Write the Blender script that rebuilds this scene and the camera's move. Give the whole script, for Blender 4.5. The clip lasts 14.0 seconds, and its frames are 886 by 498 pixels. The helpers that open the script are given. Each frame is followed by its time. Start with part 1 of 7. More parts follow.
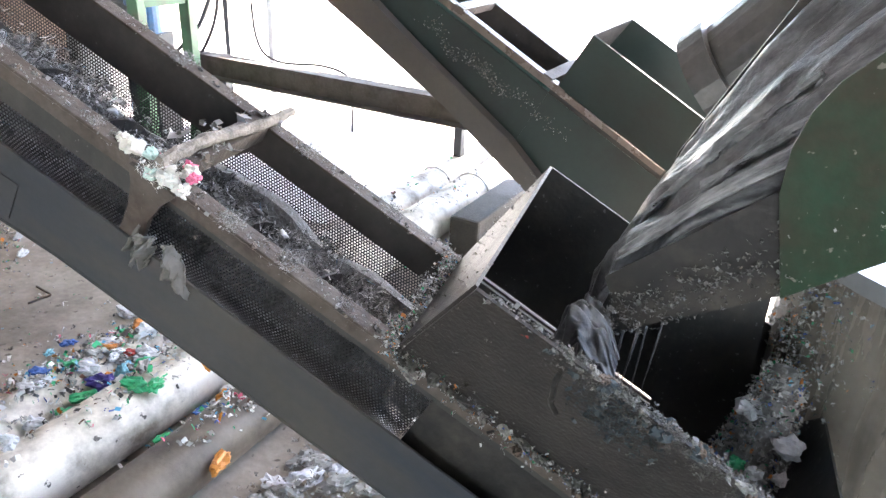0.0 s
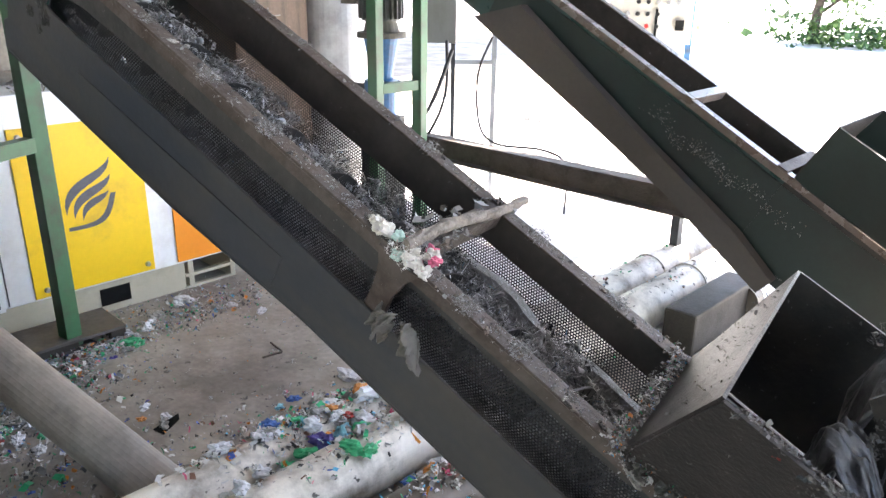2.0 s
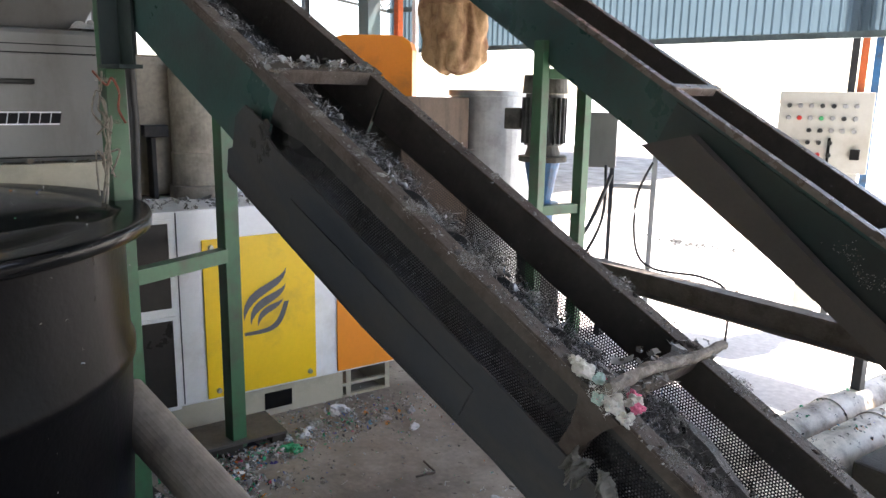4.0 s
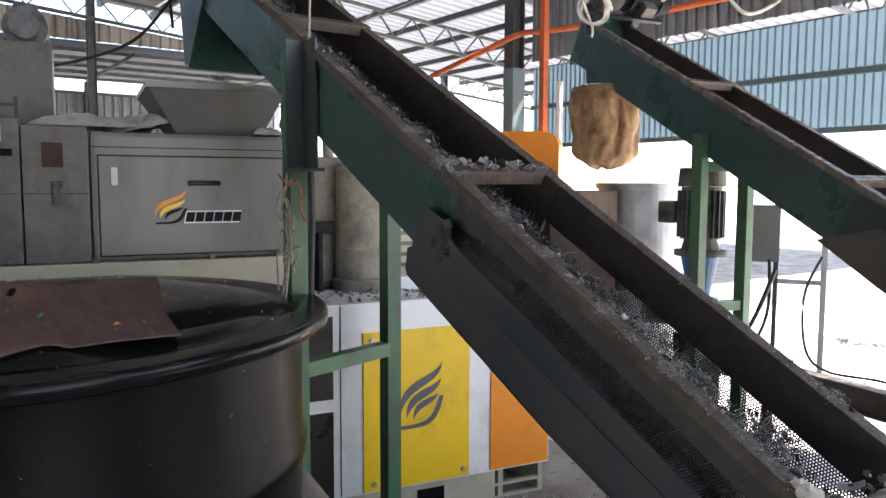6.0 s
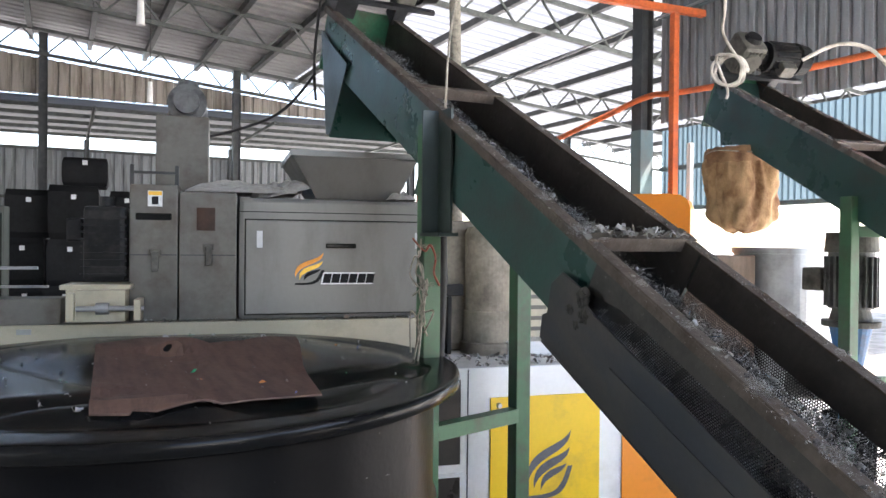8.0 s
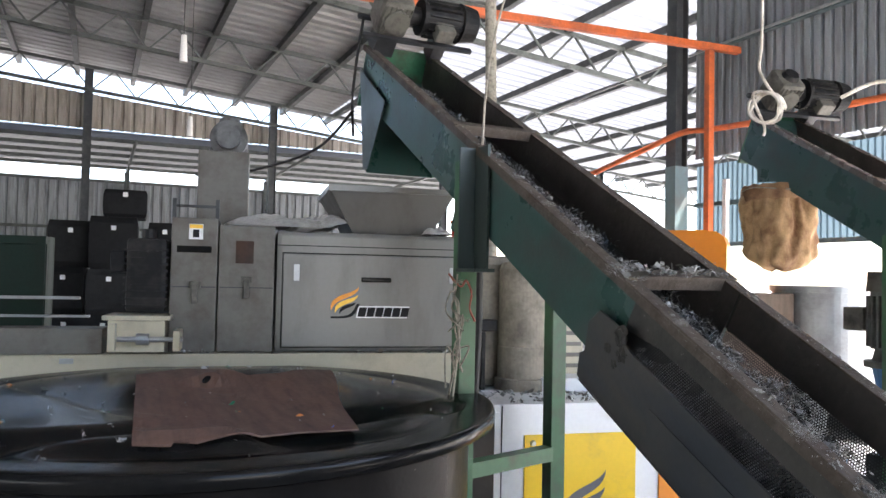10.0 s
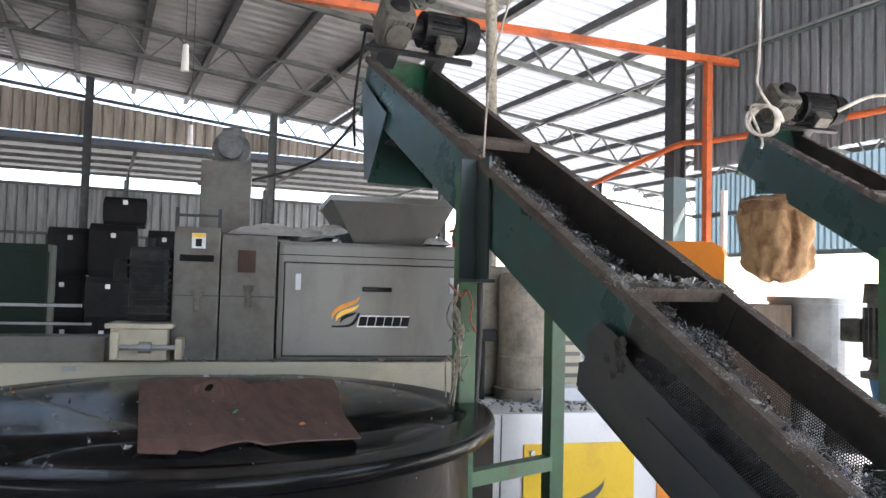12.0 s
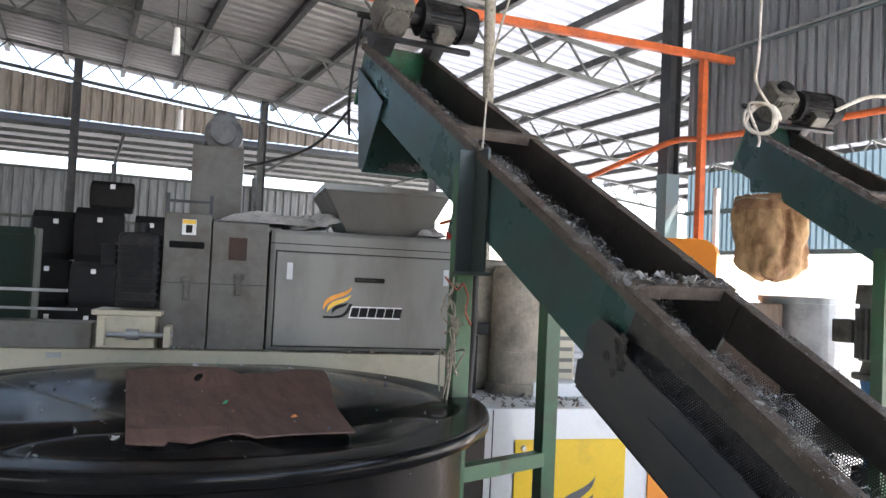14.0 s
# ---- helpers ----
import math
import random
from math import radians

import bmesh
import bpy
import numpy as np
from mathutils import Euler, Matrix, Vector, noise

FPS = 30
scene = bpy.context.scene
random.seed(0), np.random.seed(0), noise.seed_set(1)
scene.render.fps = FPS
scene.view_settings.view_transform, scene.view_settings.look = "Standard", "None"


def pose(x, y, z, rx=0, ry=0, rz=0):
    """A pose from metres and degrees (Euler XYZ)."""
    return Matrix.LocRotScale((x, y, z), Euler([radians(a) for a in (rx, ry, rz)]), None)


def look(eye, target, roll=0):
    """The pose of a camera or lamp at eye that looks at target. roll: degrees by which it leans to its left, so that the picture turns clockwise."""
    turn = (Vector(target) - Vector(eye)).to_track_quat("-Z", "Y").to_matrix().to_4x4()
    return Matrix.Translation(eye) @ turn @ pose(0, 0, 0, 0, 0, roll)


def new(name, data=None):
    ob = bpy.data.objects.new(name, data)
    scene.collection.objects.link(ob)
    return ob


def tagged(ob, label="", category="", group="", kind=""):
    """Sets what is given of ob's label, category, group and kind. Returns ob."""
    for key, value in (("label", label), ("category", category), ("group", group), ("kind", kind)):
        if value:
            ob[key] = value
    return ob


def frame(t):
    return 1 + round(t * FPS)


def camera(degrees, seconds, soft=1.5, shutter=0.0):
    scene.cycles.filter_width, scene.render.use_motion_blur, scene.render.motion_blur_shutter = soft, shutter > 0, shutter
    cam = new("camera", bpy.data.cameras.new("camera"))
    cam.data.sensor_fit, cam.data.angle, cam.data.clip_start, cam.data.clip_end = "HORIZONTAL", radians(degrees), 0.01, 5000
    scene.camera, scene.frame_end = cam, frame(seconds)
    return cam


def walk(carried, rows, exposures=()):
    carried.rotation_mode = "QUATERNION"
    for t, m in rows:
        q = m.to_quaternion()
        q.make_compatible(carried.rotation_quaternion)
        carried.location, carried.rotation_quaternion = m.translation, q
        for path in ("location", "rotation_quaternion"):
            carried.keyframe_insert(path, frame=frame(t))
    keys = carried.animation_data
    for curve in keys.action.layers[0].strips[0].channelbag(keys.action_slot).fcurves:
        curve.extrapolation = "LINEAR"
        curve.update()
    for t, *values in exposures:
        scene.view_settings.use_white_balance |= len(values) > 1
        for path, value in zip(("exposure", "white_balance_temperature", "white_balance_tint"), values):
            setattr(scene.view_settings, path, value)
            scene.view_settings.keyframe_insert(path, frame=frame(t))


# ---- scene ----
EXPOSURES = [(0.0, 4.0, 6800, 15), (1.0, 3.8, 6850, 15), (2.0, 3.35, 6850, 15), (3.0, 2.75, 6850, 15), (5.5, 2.33, 6850, 15), (6.5, 2.50, 6800, 15), (8.0, 2.82, 6720, 14), (10.5, 2.76, 6720, 14), (14.0, 2.70, 6720, 14)]
cam = camera(60.96, 14.0)
ROWS = [
    (0.0, -0.0000, 0.0000, 1.3279, 18.283, -25.338, -2.604),
    (0.5, -0.0115, -0.0098, 1.3347, 21.644, -24.245, -2.544),
    (1.0, -0.0244, -0.0158, 1.3399, 25.417, -22.676, -1.932),
    (1.5, -0.0418, -0.0204, 1.3450, 30.362, -21.508, -1.367),
    (2.0, -0.0520, -0.0253, 1.3505, 33.583, -19.938, -0.679),
    (2.5, -0.0616, -0.0297, 1.3603, 36.250, -17.945, -0.380),
    (3.0, -0.0796, -0.0437, 1.3728, 39.096, -15.902, -0.871),
    (5.5, -0.2439, -0.1501, 1.4067, 51.115, -6.187, -0.160),
    (6.0, -0.2457, -0.1610, 1.4107, 53.816, -4.951, -0.202),
    (6.5, -0.2466, -0.1697, 1.4154, 56.330, -3.766, -0.044),
    (7.0, -0.2488, -0.1775, 1.4191, 58.262, -2.472, -0.188),
    (7.5, -0.2554, -0.1859, 1.4230, 60.470, -1.362, -0.178),
    (8.0, -0.2623, -0.1962, 1.4246, 62.938, -0.410, -0.572),
    (10.5, -0.2545, -0.2221, 1.4336, 65.275, 2.329, -1.375),
    (11.0, -0.2504, -0.2265, 1.4351, 65.309, 2.525, -1.520),
    (11.5, -0.2435, -0.2308, 1.4356, 65.238, 2.712, -1.434),
    (12.0, -0.2361, -0.2378, 1.4357, 65.137, 2.767, -1.482),
    (12.5, -0.2336, -0.2457, 1.4366, 64.704, 2.956, -1.522),
    (13.0, -0.2413, -0.2517, 1.4359, 64.029, 2.768, -2.110),
    (13.5, -0.2575, -0.2506, 1.4373, 64.163, 2.289, -2.332),
    (14.0, -0.2835, -0.2453, 1.4367, 64.176, 2.185, -2.663),
]
walk(cam, [(t, pose(x, y, z, 90 + pitch, roll, yaw)) for t, x, y, z, yaw, pitch, roll in ROWS], EXPOSURES)

# ---- daylight ----
world = bpy.data.worlds.new("daylight")
scene.world = world
world.use_nodes = True
nt = world.node_tree
sky = nt.nodes.new("ShaderNodeTexSky")
sky.sky_type, sky.sun_disc = "NISHITA", False
sky.sun_elevation, sky.sun_rotation = radians(58), radians(20)
sky.air_density, sky.dust_density = 1.0, 1.2
nt.nodes["Background"].inputs["Strength"].default_value = 0.15
nt.links.new(sky.outputs[0], nt.nodes["Background"].inputs["Color"])
sun_data = bpy.data.lights.new("sun", "SUN")
sun_data.energy, sun_data.angle, sun_data.color = 5.0, radians(0.6), (1.0, 0.96, 0.9)
sun = new("sun", sun_data)
sun.matrix_world = look((4, 12, 20), (4 - 0.18, 12 - 0.5, 20 - 0.85))


# ---- materials ----
def mat(name, col, rough=0.6, metal=0.0, dirt=None, dirt_amount=0.45, scale=6.0, bump=0.25, grain=60.0, streak=None, spec=0.5, speck=None, per_piece=0.0, mottle=0.3):
    """A painted, worn or dusty surface: base colour, stains at a large scale, grain at a small one, fine relief."""
    m = bpy.data.materials.new(name)
    m.use_nodes = True
    n, l = m.node_tree.nodes, m.node_tree.links
    b = n["Principled BSDF"]
    b.inputs["Metallic"].default_value = metal
    b.inputs["Specular IOR Level"].default_value = spec
    tc = n.new("ShaderNodeTexCoord")
    src = tc.outputs["Object"]
    if streak:
        mp = n.new("ShaderNodeMapping")
        mp.inputs["Scale"].default_value = streak
        l.new(src, mp.inputs[0])
        srcs = mp.outputs[0]
    else:
        srcs = src
    big = n.new("ShaderNodeTexNoise")
    big.inputs["Scale"].default_value, big.inputs["Detail"].default_value, big.inputs["Roughness"].default_value = scale, 8, 0.65
    l.new(srcs, big.inputs[0])
    small = n.new("ShaderNodeTexNoise")
    small.inputs["Scale"].default_value, small.inputs["Detail"].default_value = grain, 5
    l.new(src, small.inputs[0])
    ramp = n.new("ShaderNodeValToRGB")
    ramp.color_ramp.elements[0].position, ramp.color_ramp.elements[1].position = 0.60 - 0.30 * dirt_amount, 0.78 - 0.2 * dirt_amount
    l.new(big.outputs[0], ramp.inputs[0])
    mix = n.new("ShaderNodeMix")
    mix.data_type = "RGBA"
    mix.inputs[6].default_value = (*col, 1)
    mix.inputs[7].default_value = (*(dirt or [c * 0.45 for c in col]), 1)
    l.new(ramp.outputs[0], mix.inputs[0])
    out = mix.outputs[2]
    mul = n.new("ShaderNodeMix")
    mul.data_type, mul.blend_type = "RGBA", "MULTIPLY"
    mul.inputs[0].default_value = 1.0
    r2 = n.new("ShaderNodeMapRange")
    r2.inputs[3].default_value, r2.inputs[4].default_value = 1 - mottle, 1 + mottle
    l.new(small.outputs[0], r2.inputs[0])
    l.new(out, mul.inputs[6])
    l.new(r2.outputs[0], mul.inputs[7])
    out = mul.outputs[2]
    if per_piece:
        info = n.new("ShaderNodeObjectInfo")
        r3 = n.new("ShaderNodeMapRange")
        r3.inputs[3].default_value, r3.inputs[4].default_value = 1 - per_piece, 1 + per_piece
        l.new(info.outputs["Random"], r3.inputs[0])
        m3 = n.new("ShaderNodeMix")
        m3.data_type, m3.blend_type = "RGBA", "MULTIPLY"
        m3.inputs[0].default_value = 1.0
        l.new(out, m3.inputs[6])
        l.new(r3.outputs[0], m3.inputs[7])
        out = m3.outputs[2]
    if speck:
        sp = n.new("ShaderNodeTexNoise")
        sp.inputs["Scale"].default_value, sp.inputs["Detail"].default_value = speck[1], 3
        l.new(src, sp.inputs[0])
        sr = n.new("ShaderNodeValToRGB")
        sr.color_ramp.elements[0].position, sr.color_ramp.elements[1].position = speck[2], speck[2] + 0.04
        l.new(sp.outputs[0], sr.inputs[0])
        m4 = n.new("ShaderNodeMix")
        m4.data_type = "RGBA"
        m4.inputs[7].default_value = (*speck[0], 1)
        l.new(sr.outputs[0], m4.inputs[0])
        l.new(out, m4.inputs[6])
        out = m4.outputs[2]
    l.new(out, b.inputs["Base Color"])
    rr = n.new("ShaderNodeMapRange")
    rr.inputs[3].default_value, rr.inputs[4].default_value = max(0.02, rough - 0.12), min(1, rough + 0.18)
    l.new(big.outputs[0], rr.inputs[0])
    l.new(rr.outputs[0], b.inputs["Roughness"])
    bp = n.new("ShaderNodeBump")
    bp.inputs["Strength"].default_value, bp.inputs["Distance"].default_value = bump, 0.004
    l.new(small.outputs[0], bp.inputs["Height"])
    l.new(bp.outputs[0], b.inputs["Normal"])
    return m


def islands(name, colours, rough=0.5, transmit=0.0):
    """Loose scraps: each joined piece takes one of the colours."""
    m = bpy.data.materials.new(name)
    m.use_nodes = True
    n, l = m.node_tree.nodes, m.node_tree.links
    b = n["Principled BSDF"]
    b.inputs["Roughness"].default_value = rough
    g = n.new("ShaderNodeNewGeometry")
    r = n.new("ShaderNodeValToRGB")
    r.color_ramp.interpolation = "CONSTANT"
    e = r.color_ramp.elements
    while len(e) < len(colours):
        e.new(0.5)
    for i, (pos, c) in enumerate(colours):
        e[i].position, e[i].color = pos, (*c, 1)
    l.new(g.outputs["Random Per Island"], r.inputs[0])
    l.new(r.outputs[0], b.inputs["Base Color"])
    return m


def see_through(name, col, share=0.6):
    """Sheet that lets daylight through, diffused."""
    m = bpy.data.materials.new(name)
    m.use_nodes = True
    n, l = m.node_tree.nodes, m.node_tree.links
    out = n["Material Output"]
    n.remove(n["Principled BSDF"])
    d, t, x = n.new("ShaderNodeBsdfDiffuse"), n.new("ShaderNodeBsdfTranslucent"), n.new("ShaderNodeMixShader")
    nz = n.new("ShaderNodeTexNoise")
    nz.inputs["Scale"].default_value, nz.inputs["Detail"].default_value = 1.5, 6
    tc = n.new("ShaderNodeTexCoord")
    l.new(tc.outputs["Object"], nz.inputs[0])
    mr = n.new("ShaderNodeMix")
    mr.data_type = "RGBA"
    mr.inputs[6].default_value, mr.inputs[7].default_value = (*[c * 0.75 for c in col], 1), (*col, 1)
    l.new(nz.outputs[0], mr.inputs[0])
    for s in (d, t):
        l.new(mr.outputs[2], s.inputs[0])
    x.inputs[0].default_value = share
    l.new(d.outputs[0], x.inputs[1])
    l.new(t.outputs[0], x.inputs[2])
    l.new(x.outputs[0], out.inputs[0])
    return m


CONCRETE = mat("concrete", (0.37, 0.33, 0.28), 0.65, dirt=(0.155, 0.133, 0.11), scale=2.2, grain=45, bump=0.4, dirt_amount=0.75, speck=((0.10, 0.085, 0.07), 24, 0.66))
APRON = mat("pale concrete apron with glare in its colour", (0.72, 0.70, 0.67), 0.85, dirt=(0.55, 0.53, 0.5), scale=0.6, grain=30)
GREEN = mat("dark green paint", (0.026, 0.066, 0.057), 0.26, dirt=(0.036, 0.045, 0.04), scale=4, bump=0.12, dirt_amount=0.3, grain=90, mottle=0.12)
GREEN_POST = mat("mid green paint", (0.035, 0.115, 0.05), 0.42, dirt=(0.05, 0.07, 0.04), scale=7, bump=0.1, mottle=0.12)
GREEN_IN = mat("green paint inside", (0.03, 0.15, 0.08), 0.4, dirt=(0.05, 0.05, 0.03), scale=8)
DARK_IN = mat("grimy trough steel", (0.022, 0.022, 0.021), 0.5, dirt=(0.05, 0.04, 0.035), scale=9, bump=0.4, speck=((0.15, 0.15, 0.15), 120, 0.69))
RUST_RAIL = mat("rusty flange", (0.078, 0.062, 0.048), 0.6, dirt=(0.04, 0.024, 0.016), scale=12, bump=0.6, grain=90, dirt_amount=0.55, speck=((0.19, 0.175, 0.16), 170, 0.70))
NAVY = mat("dark slate paint", (0.021, 0.026, 0.033), 0.42, dirt=(0.048, 0.043, 0.036), scale=3, bump=0.15, mottle=0.2, dirt_amount=0.65, streak=(0.6, 1, 2.5))
MESH_STEEL = mat("perforated steel", (0.035, 0.035, 0.035), 0.32, metal=0.5, scale=12, bump=0.2)
BOX_STEEL = mat("muddy steel plate", (0.075, 0.069, 0.063), 0.33, dirt=(0.022, 0.02, 0.019), scale=6, bump=0.35, dirt_amount=0.6, speck=((0.35, 0.35, 0.34), 22, 0.72))
CREAM = mat("cream enamel", (0.47, 0.42, 0.31), 0.4, dirt=(0.34, 0.30, 0.22), scale=5, bump=0.05, dirt_amount=0.3, mottle=0.06)
WHITE = mat("white enamel", (0.82, 0.81, 0.79), 0.4, dirt=(0.68, 0.655, 0.61), scale=5, bump=0.05, dirt_amount=0.25, mottle=0.06)
YELLOW = mat("yellow enamel", (0.88, 0.55, 0.012), 0.35, dirt=(0.62, 0.38, 0.03), scale=4, bump=0.04, dirt_amount=0.2, mottle=0.06)
ORANGE = mat("orange enamel", (0.85, 0.27, 0.02), 0.35, dirt=(0.6, 0.2, 0.03), scale=4, bump=0.04, dirt_amount=0.2, mottle=0.06)
ORANGE_PIPE = mat("orange primer", (0.62, 0.13, 0.035), 0.5, dirt=(0.35, 0.09, 0.04), scale=6)
GREY = mat("brushed grey panel", (0.172, 0.169, 0.155), 0.36, metal=0.35, dirt=(0.145, 0.139, 0.125), scale=3, bump=0.05, streak=(3, 3, 1), dirt_amount=0.35, mottle=0.06)
GREY_OLD = mat("dusty grey panel", (0.135, 0.127, 0.111), 0.5, metal=0.2, dirt=(0.085, 0.071, 0.057), scale=7, bump=0.1, dirt_amount=0.55, mottle=0.12)
LOGO_GREY = mat("dark grey decal", (0.10, 0.10, 0.11), 0.4, scale=20, bump=0.02, dirt_amount=0.1)
BLACK = mat("black plastic", (0.007, 0.007, 0.007), 0.17, spec=0.16, dirt=(0.014, 0.0135, 0.013), scale=5, bump=0.10, dirt_amount=0.4, speck=((0.3, 0.3, 0.29), 44, 0.76), mottle=0.12)
WRAP = mat("black stretch wrap", (0.005, 0.005, 0.006), 0.5, spec=0.2, scale=14, bump=0.5, grain=25)
TANK_WALL = mat("scuffed dark tank wall", (0.004, 0.004, 0.005), 0.27, spec=0.06, dirt=(0.007, 0.0068, 0.007), scale=3, bump=0.2, streak=(1, 1, 0.25), dirt_amount=0.6, mottle=0.12)
WOOD = mat("stained plywood", (0.135, 0.075, 0.056), 0.65, dirt=(0.085, 0.05, 0.04), scale=5, streak=(1, 6, 1), bump=0.2)
PVC = mat("dirty PVC", (0.72, 0.67, 0.58), 0.5, dirt=(0.20, 0.165, 0.125), scale=7, bump=0.1, dirt_amount=0.55, mottle=0.12, speck=((0.07, 0.06, 0.05), 34, 0.66))
SHEET = mat("weathered corrugated sheet", (0.25, 0.268, 0.285), 0.55, metal=0.2, dirt=(0.12, 0.12, 0.12), scale=2, streak=(3, 3, 0.4), bump=0.08, mottle=0.12)
BLUE_SHEET = see_through("blue translucent sheet", (0.13, 0.19, 0.23), 0.37)
SKYLIGHT = see_through("white translucent sheet", (0.31, 0.32, 0.335), 0.32)
ROOF_SHEET = mat("grey roof sheet", (0.36, 0.355, 0.345), 0.5, metal=0.15, dirt=(0.27, 0.26, 0.25), scale=1.2, bump=0.06, mottle=0.12)
IRON = mat("dark iron", (0.045, 0.047, 0.05), 0.5, metal=0.3, scale=8)
PURLIN = mat("dark purlin paint", (0.04, 0.042, 0.04), 0.5, scale=6)
TRUSS = mat("grey truss paint", (0.085, 0.095, 0.088), 0.5, scale=6)
COLUMN = mat("dark column paint", (0.05, 0.055, 0.06), 0.5, dirt=(0.09, 0.1, 0.1), scale=4)
MOTOR_DARK = mat("motor cast iron", (0.011, 0.011, 0.012), 0.45, spec=0.15, dirt=(0.035, 0.033, 0.03), scale=14, bump=0.3)
MOTOR_GREY = mat("dusty motor grey", (0.115, 0.108, 0.09), 0.6, dirt=(0.035, 0.031, 0.026), scale=12, bump=0.3)
BLUE = mat("blue pump paint", (0.03, 0.14, 0.32), 0.4, dirt=(0.05, 0.08, 0.12), scale=9)
SACK = mat("stained woven sack", (0.50, 0.31, 0.155), 0.75, dirt=(0.16, 0.065, 0.025), scale=6, bump=0.5, grain=160, dirt_amount=0.62, streak=(1.2, 1.2, 0.9))
ROPE = mat("old rope", (0.35, 0.31, 0.25), 0.8, scale=40, bump=0.5)
CABLE = mat("black cable", (0.015, 0.015, 0.016), 0.5, scale=30, bump=0.05)
PLASTIC_FILM = mat("crumpled grey film", (0.42, 0.41, 0.39), 0.35, dirt=(0.25, 0.24, 0.22), scale=9, bump=0.6)
RED_LAMP = mat("red lens", (0.75, 0.03, 0.02), 0.25, scale=9, bump=0.02, mottle=0.06)
GALV = mat("galvanised steel", (0.42, 0.43, 0.44), 0.38, metal=0.7, dirt=(0.28, 0.28, 0.28), scale=5, bump=0.08, mottle=0.06)
SCRAPS = islands("mixed plastic scraps", [(0, (0.5, 0.49, 0.46)), (0.22, (0.20, 0.195, 0.18)), (0.38, (0.66, 0.65, 0.62)), (0.54, (0.05, 0.05, 0.05)), (0.66, (0.42, 0.43, 0.42)), (0.76, (0.02, 0.38, 0.16)), (0.835, (0.05, 0.11, 0.4)), (0.87, (0.7, 0.24, 0.03)), (0.9, (0.15, 0.07, 0.04)), (0.94, (0.1, 0.4, 0.6)), (0.97, (0.65, 0.1, 0.2))])
FLUFF = islands("wet grey film flakes", [(0, (0.11, 0.107, 0.10)), (0.33, (0.040, 0.039, 0.036)), (0.50, (0.22, 0.218, 0.21)), (0.76, (0.018, 0.018, 0.017)), (0.88, (0.44, 0.445, 0.45)), (0.985, (0.08, 0.16, 0.24))], 0.5)
GREY_FLUFF = islands("pale damp flakes", [(0, (0.24, 0.235, 0.22)), (0.35, (0.13, 0.12, 0.105)), (0.62, (0.36, 0.355, 0.34)), (0.85, (0.18, 0.145, 0.11))], 0.6)


RED_WAD, GREEN_WAD, BLUE_WAD, ORANGE_WAD, WHITE_WAD, GREY_WAD, PURPLE_WAD, CYAN_WAD, CLOTH = [mat("crumpled film " + n, c, r, dirt=tuple(q * 0.5 for q in c), scale=30, bump=0.3, mottle=0.2) for n, c, r in (("red", (0.45, 0.05, 0.04), 0.4), ("green", (0.03, 0.38, 0.16), 0.4), ("blue", (0.05, 0.14, 0.45), 0.4), ("orange", (0.62, 0.24, 0.05), 0.4), ("white", (0.62, 0.63, 0.65), 0.35), ("grey", (0.28, 0.275, 0.26), 0.4), ("purple", (0.07, 0.05, 0.24), 0.4), ("cyan", (0.15, 0.4, 0.5), 0.4), ("beige", (0.20, 0.19, 0.165), 0.7))]
LEG_PAINT = mat("worn grey-brown paint", (0.066, 0.057, 0.050), 0.4, dirt=(0.075, 0.066, 0.055), scale=4, bump=0.15, mottle=0.15)
DRAIN_PVC = mat("grimy grey-brown PVC", (0.215, 0.185, 0.15), 0.5, dirt=(0.12, 0.10, 0.082), scale=7, bump=0.2, dirt_amount=0.5, mottle=0.2)
STUCK = mat("wet blue-grey film", (0.05, 0.068, 0.08), 0.6, spec=0.2, dirt=(0.06, 0.065, 0.065), scale=18, bump=0.4)
# rim rust of the second conveyor, colour raised to carry grazing sun sheen
SHEEN_RIM = mat("worn glossy rim, lightened for sun sheen", (0.15, 0.12, 0.10), 0.24, dirt=(0.09, 0.055, 0.04), spec=1.0, scale=6, bump=0.15, mottle=0.2)
DAMP_FLUFF = islands("damp grey flakes", [(0, (0.13, 0.127, 0.12)), (0.35, (0.07, 0.066, 0.06)), (0.62, (0.20, 0.198, 0.19)), (0.88, (0.10, 0.085, 0.07))], 0.5)
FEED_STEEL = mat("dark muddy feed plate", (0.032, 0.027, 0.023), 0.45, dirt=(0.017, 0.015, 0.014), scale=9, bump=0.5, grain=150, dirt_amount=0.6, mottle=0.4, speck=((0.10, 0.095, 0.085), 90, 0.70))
DULL_SCRAPS = islands("dull mixed scraps", [(0, (0.30, 0.297, 0.285)), (0.22, (0.14, 0.135, 0.125)), (0.42, (0.48, 0.48, 0.475)), (0.62, (0.05, 0.05, 0.05)), (0.74, (0.38, 0.37, 0.35)), (0.88, (0.02, 0.28, 0.13)), (0.915, (0.05, 0.11, 0.36)), (0.945, (0.55, 0.20, 0.05)), (0.97, (0.14, 0.36, 0.5))])
PACKED = mat("packed damp flakes", (0.27, 0.267, 0.26), 0.5, dirt=(0.08, 0.077, 0.073), scale=14, bump=1.0, grain=140, mottle=0.6, speck=((0.45, 0.46, 0.48), 110, 0.60))
MUD_BLOCK = mat("muddy wet concrete", (0.05, 0.041, 0.032), 0.6, spec=0.3, dirt=(0.03, 0.025, 0.02), scale=8, bump=0.5, grain=120)
MOTOR_MID = mat("worn grey motor paint", (0.12, 0.12, 0.117), 0.5, dirt=(0.035, 0.034, 0.032), scale=12, bump=0.2)
WET_BLACK = mat("wet black grime", (0.020, 0.019, 0.018), 0.35, spec=0.25, dirt=(0.055, 0.048, 0.04), scale=9, bump=0.5, dirt_amount=0.5)
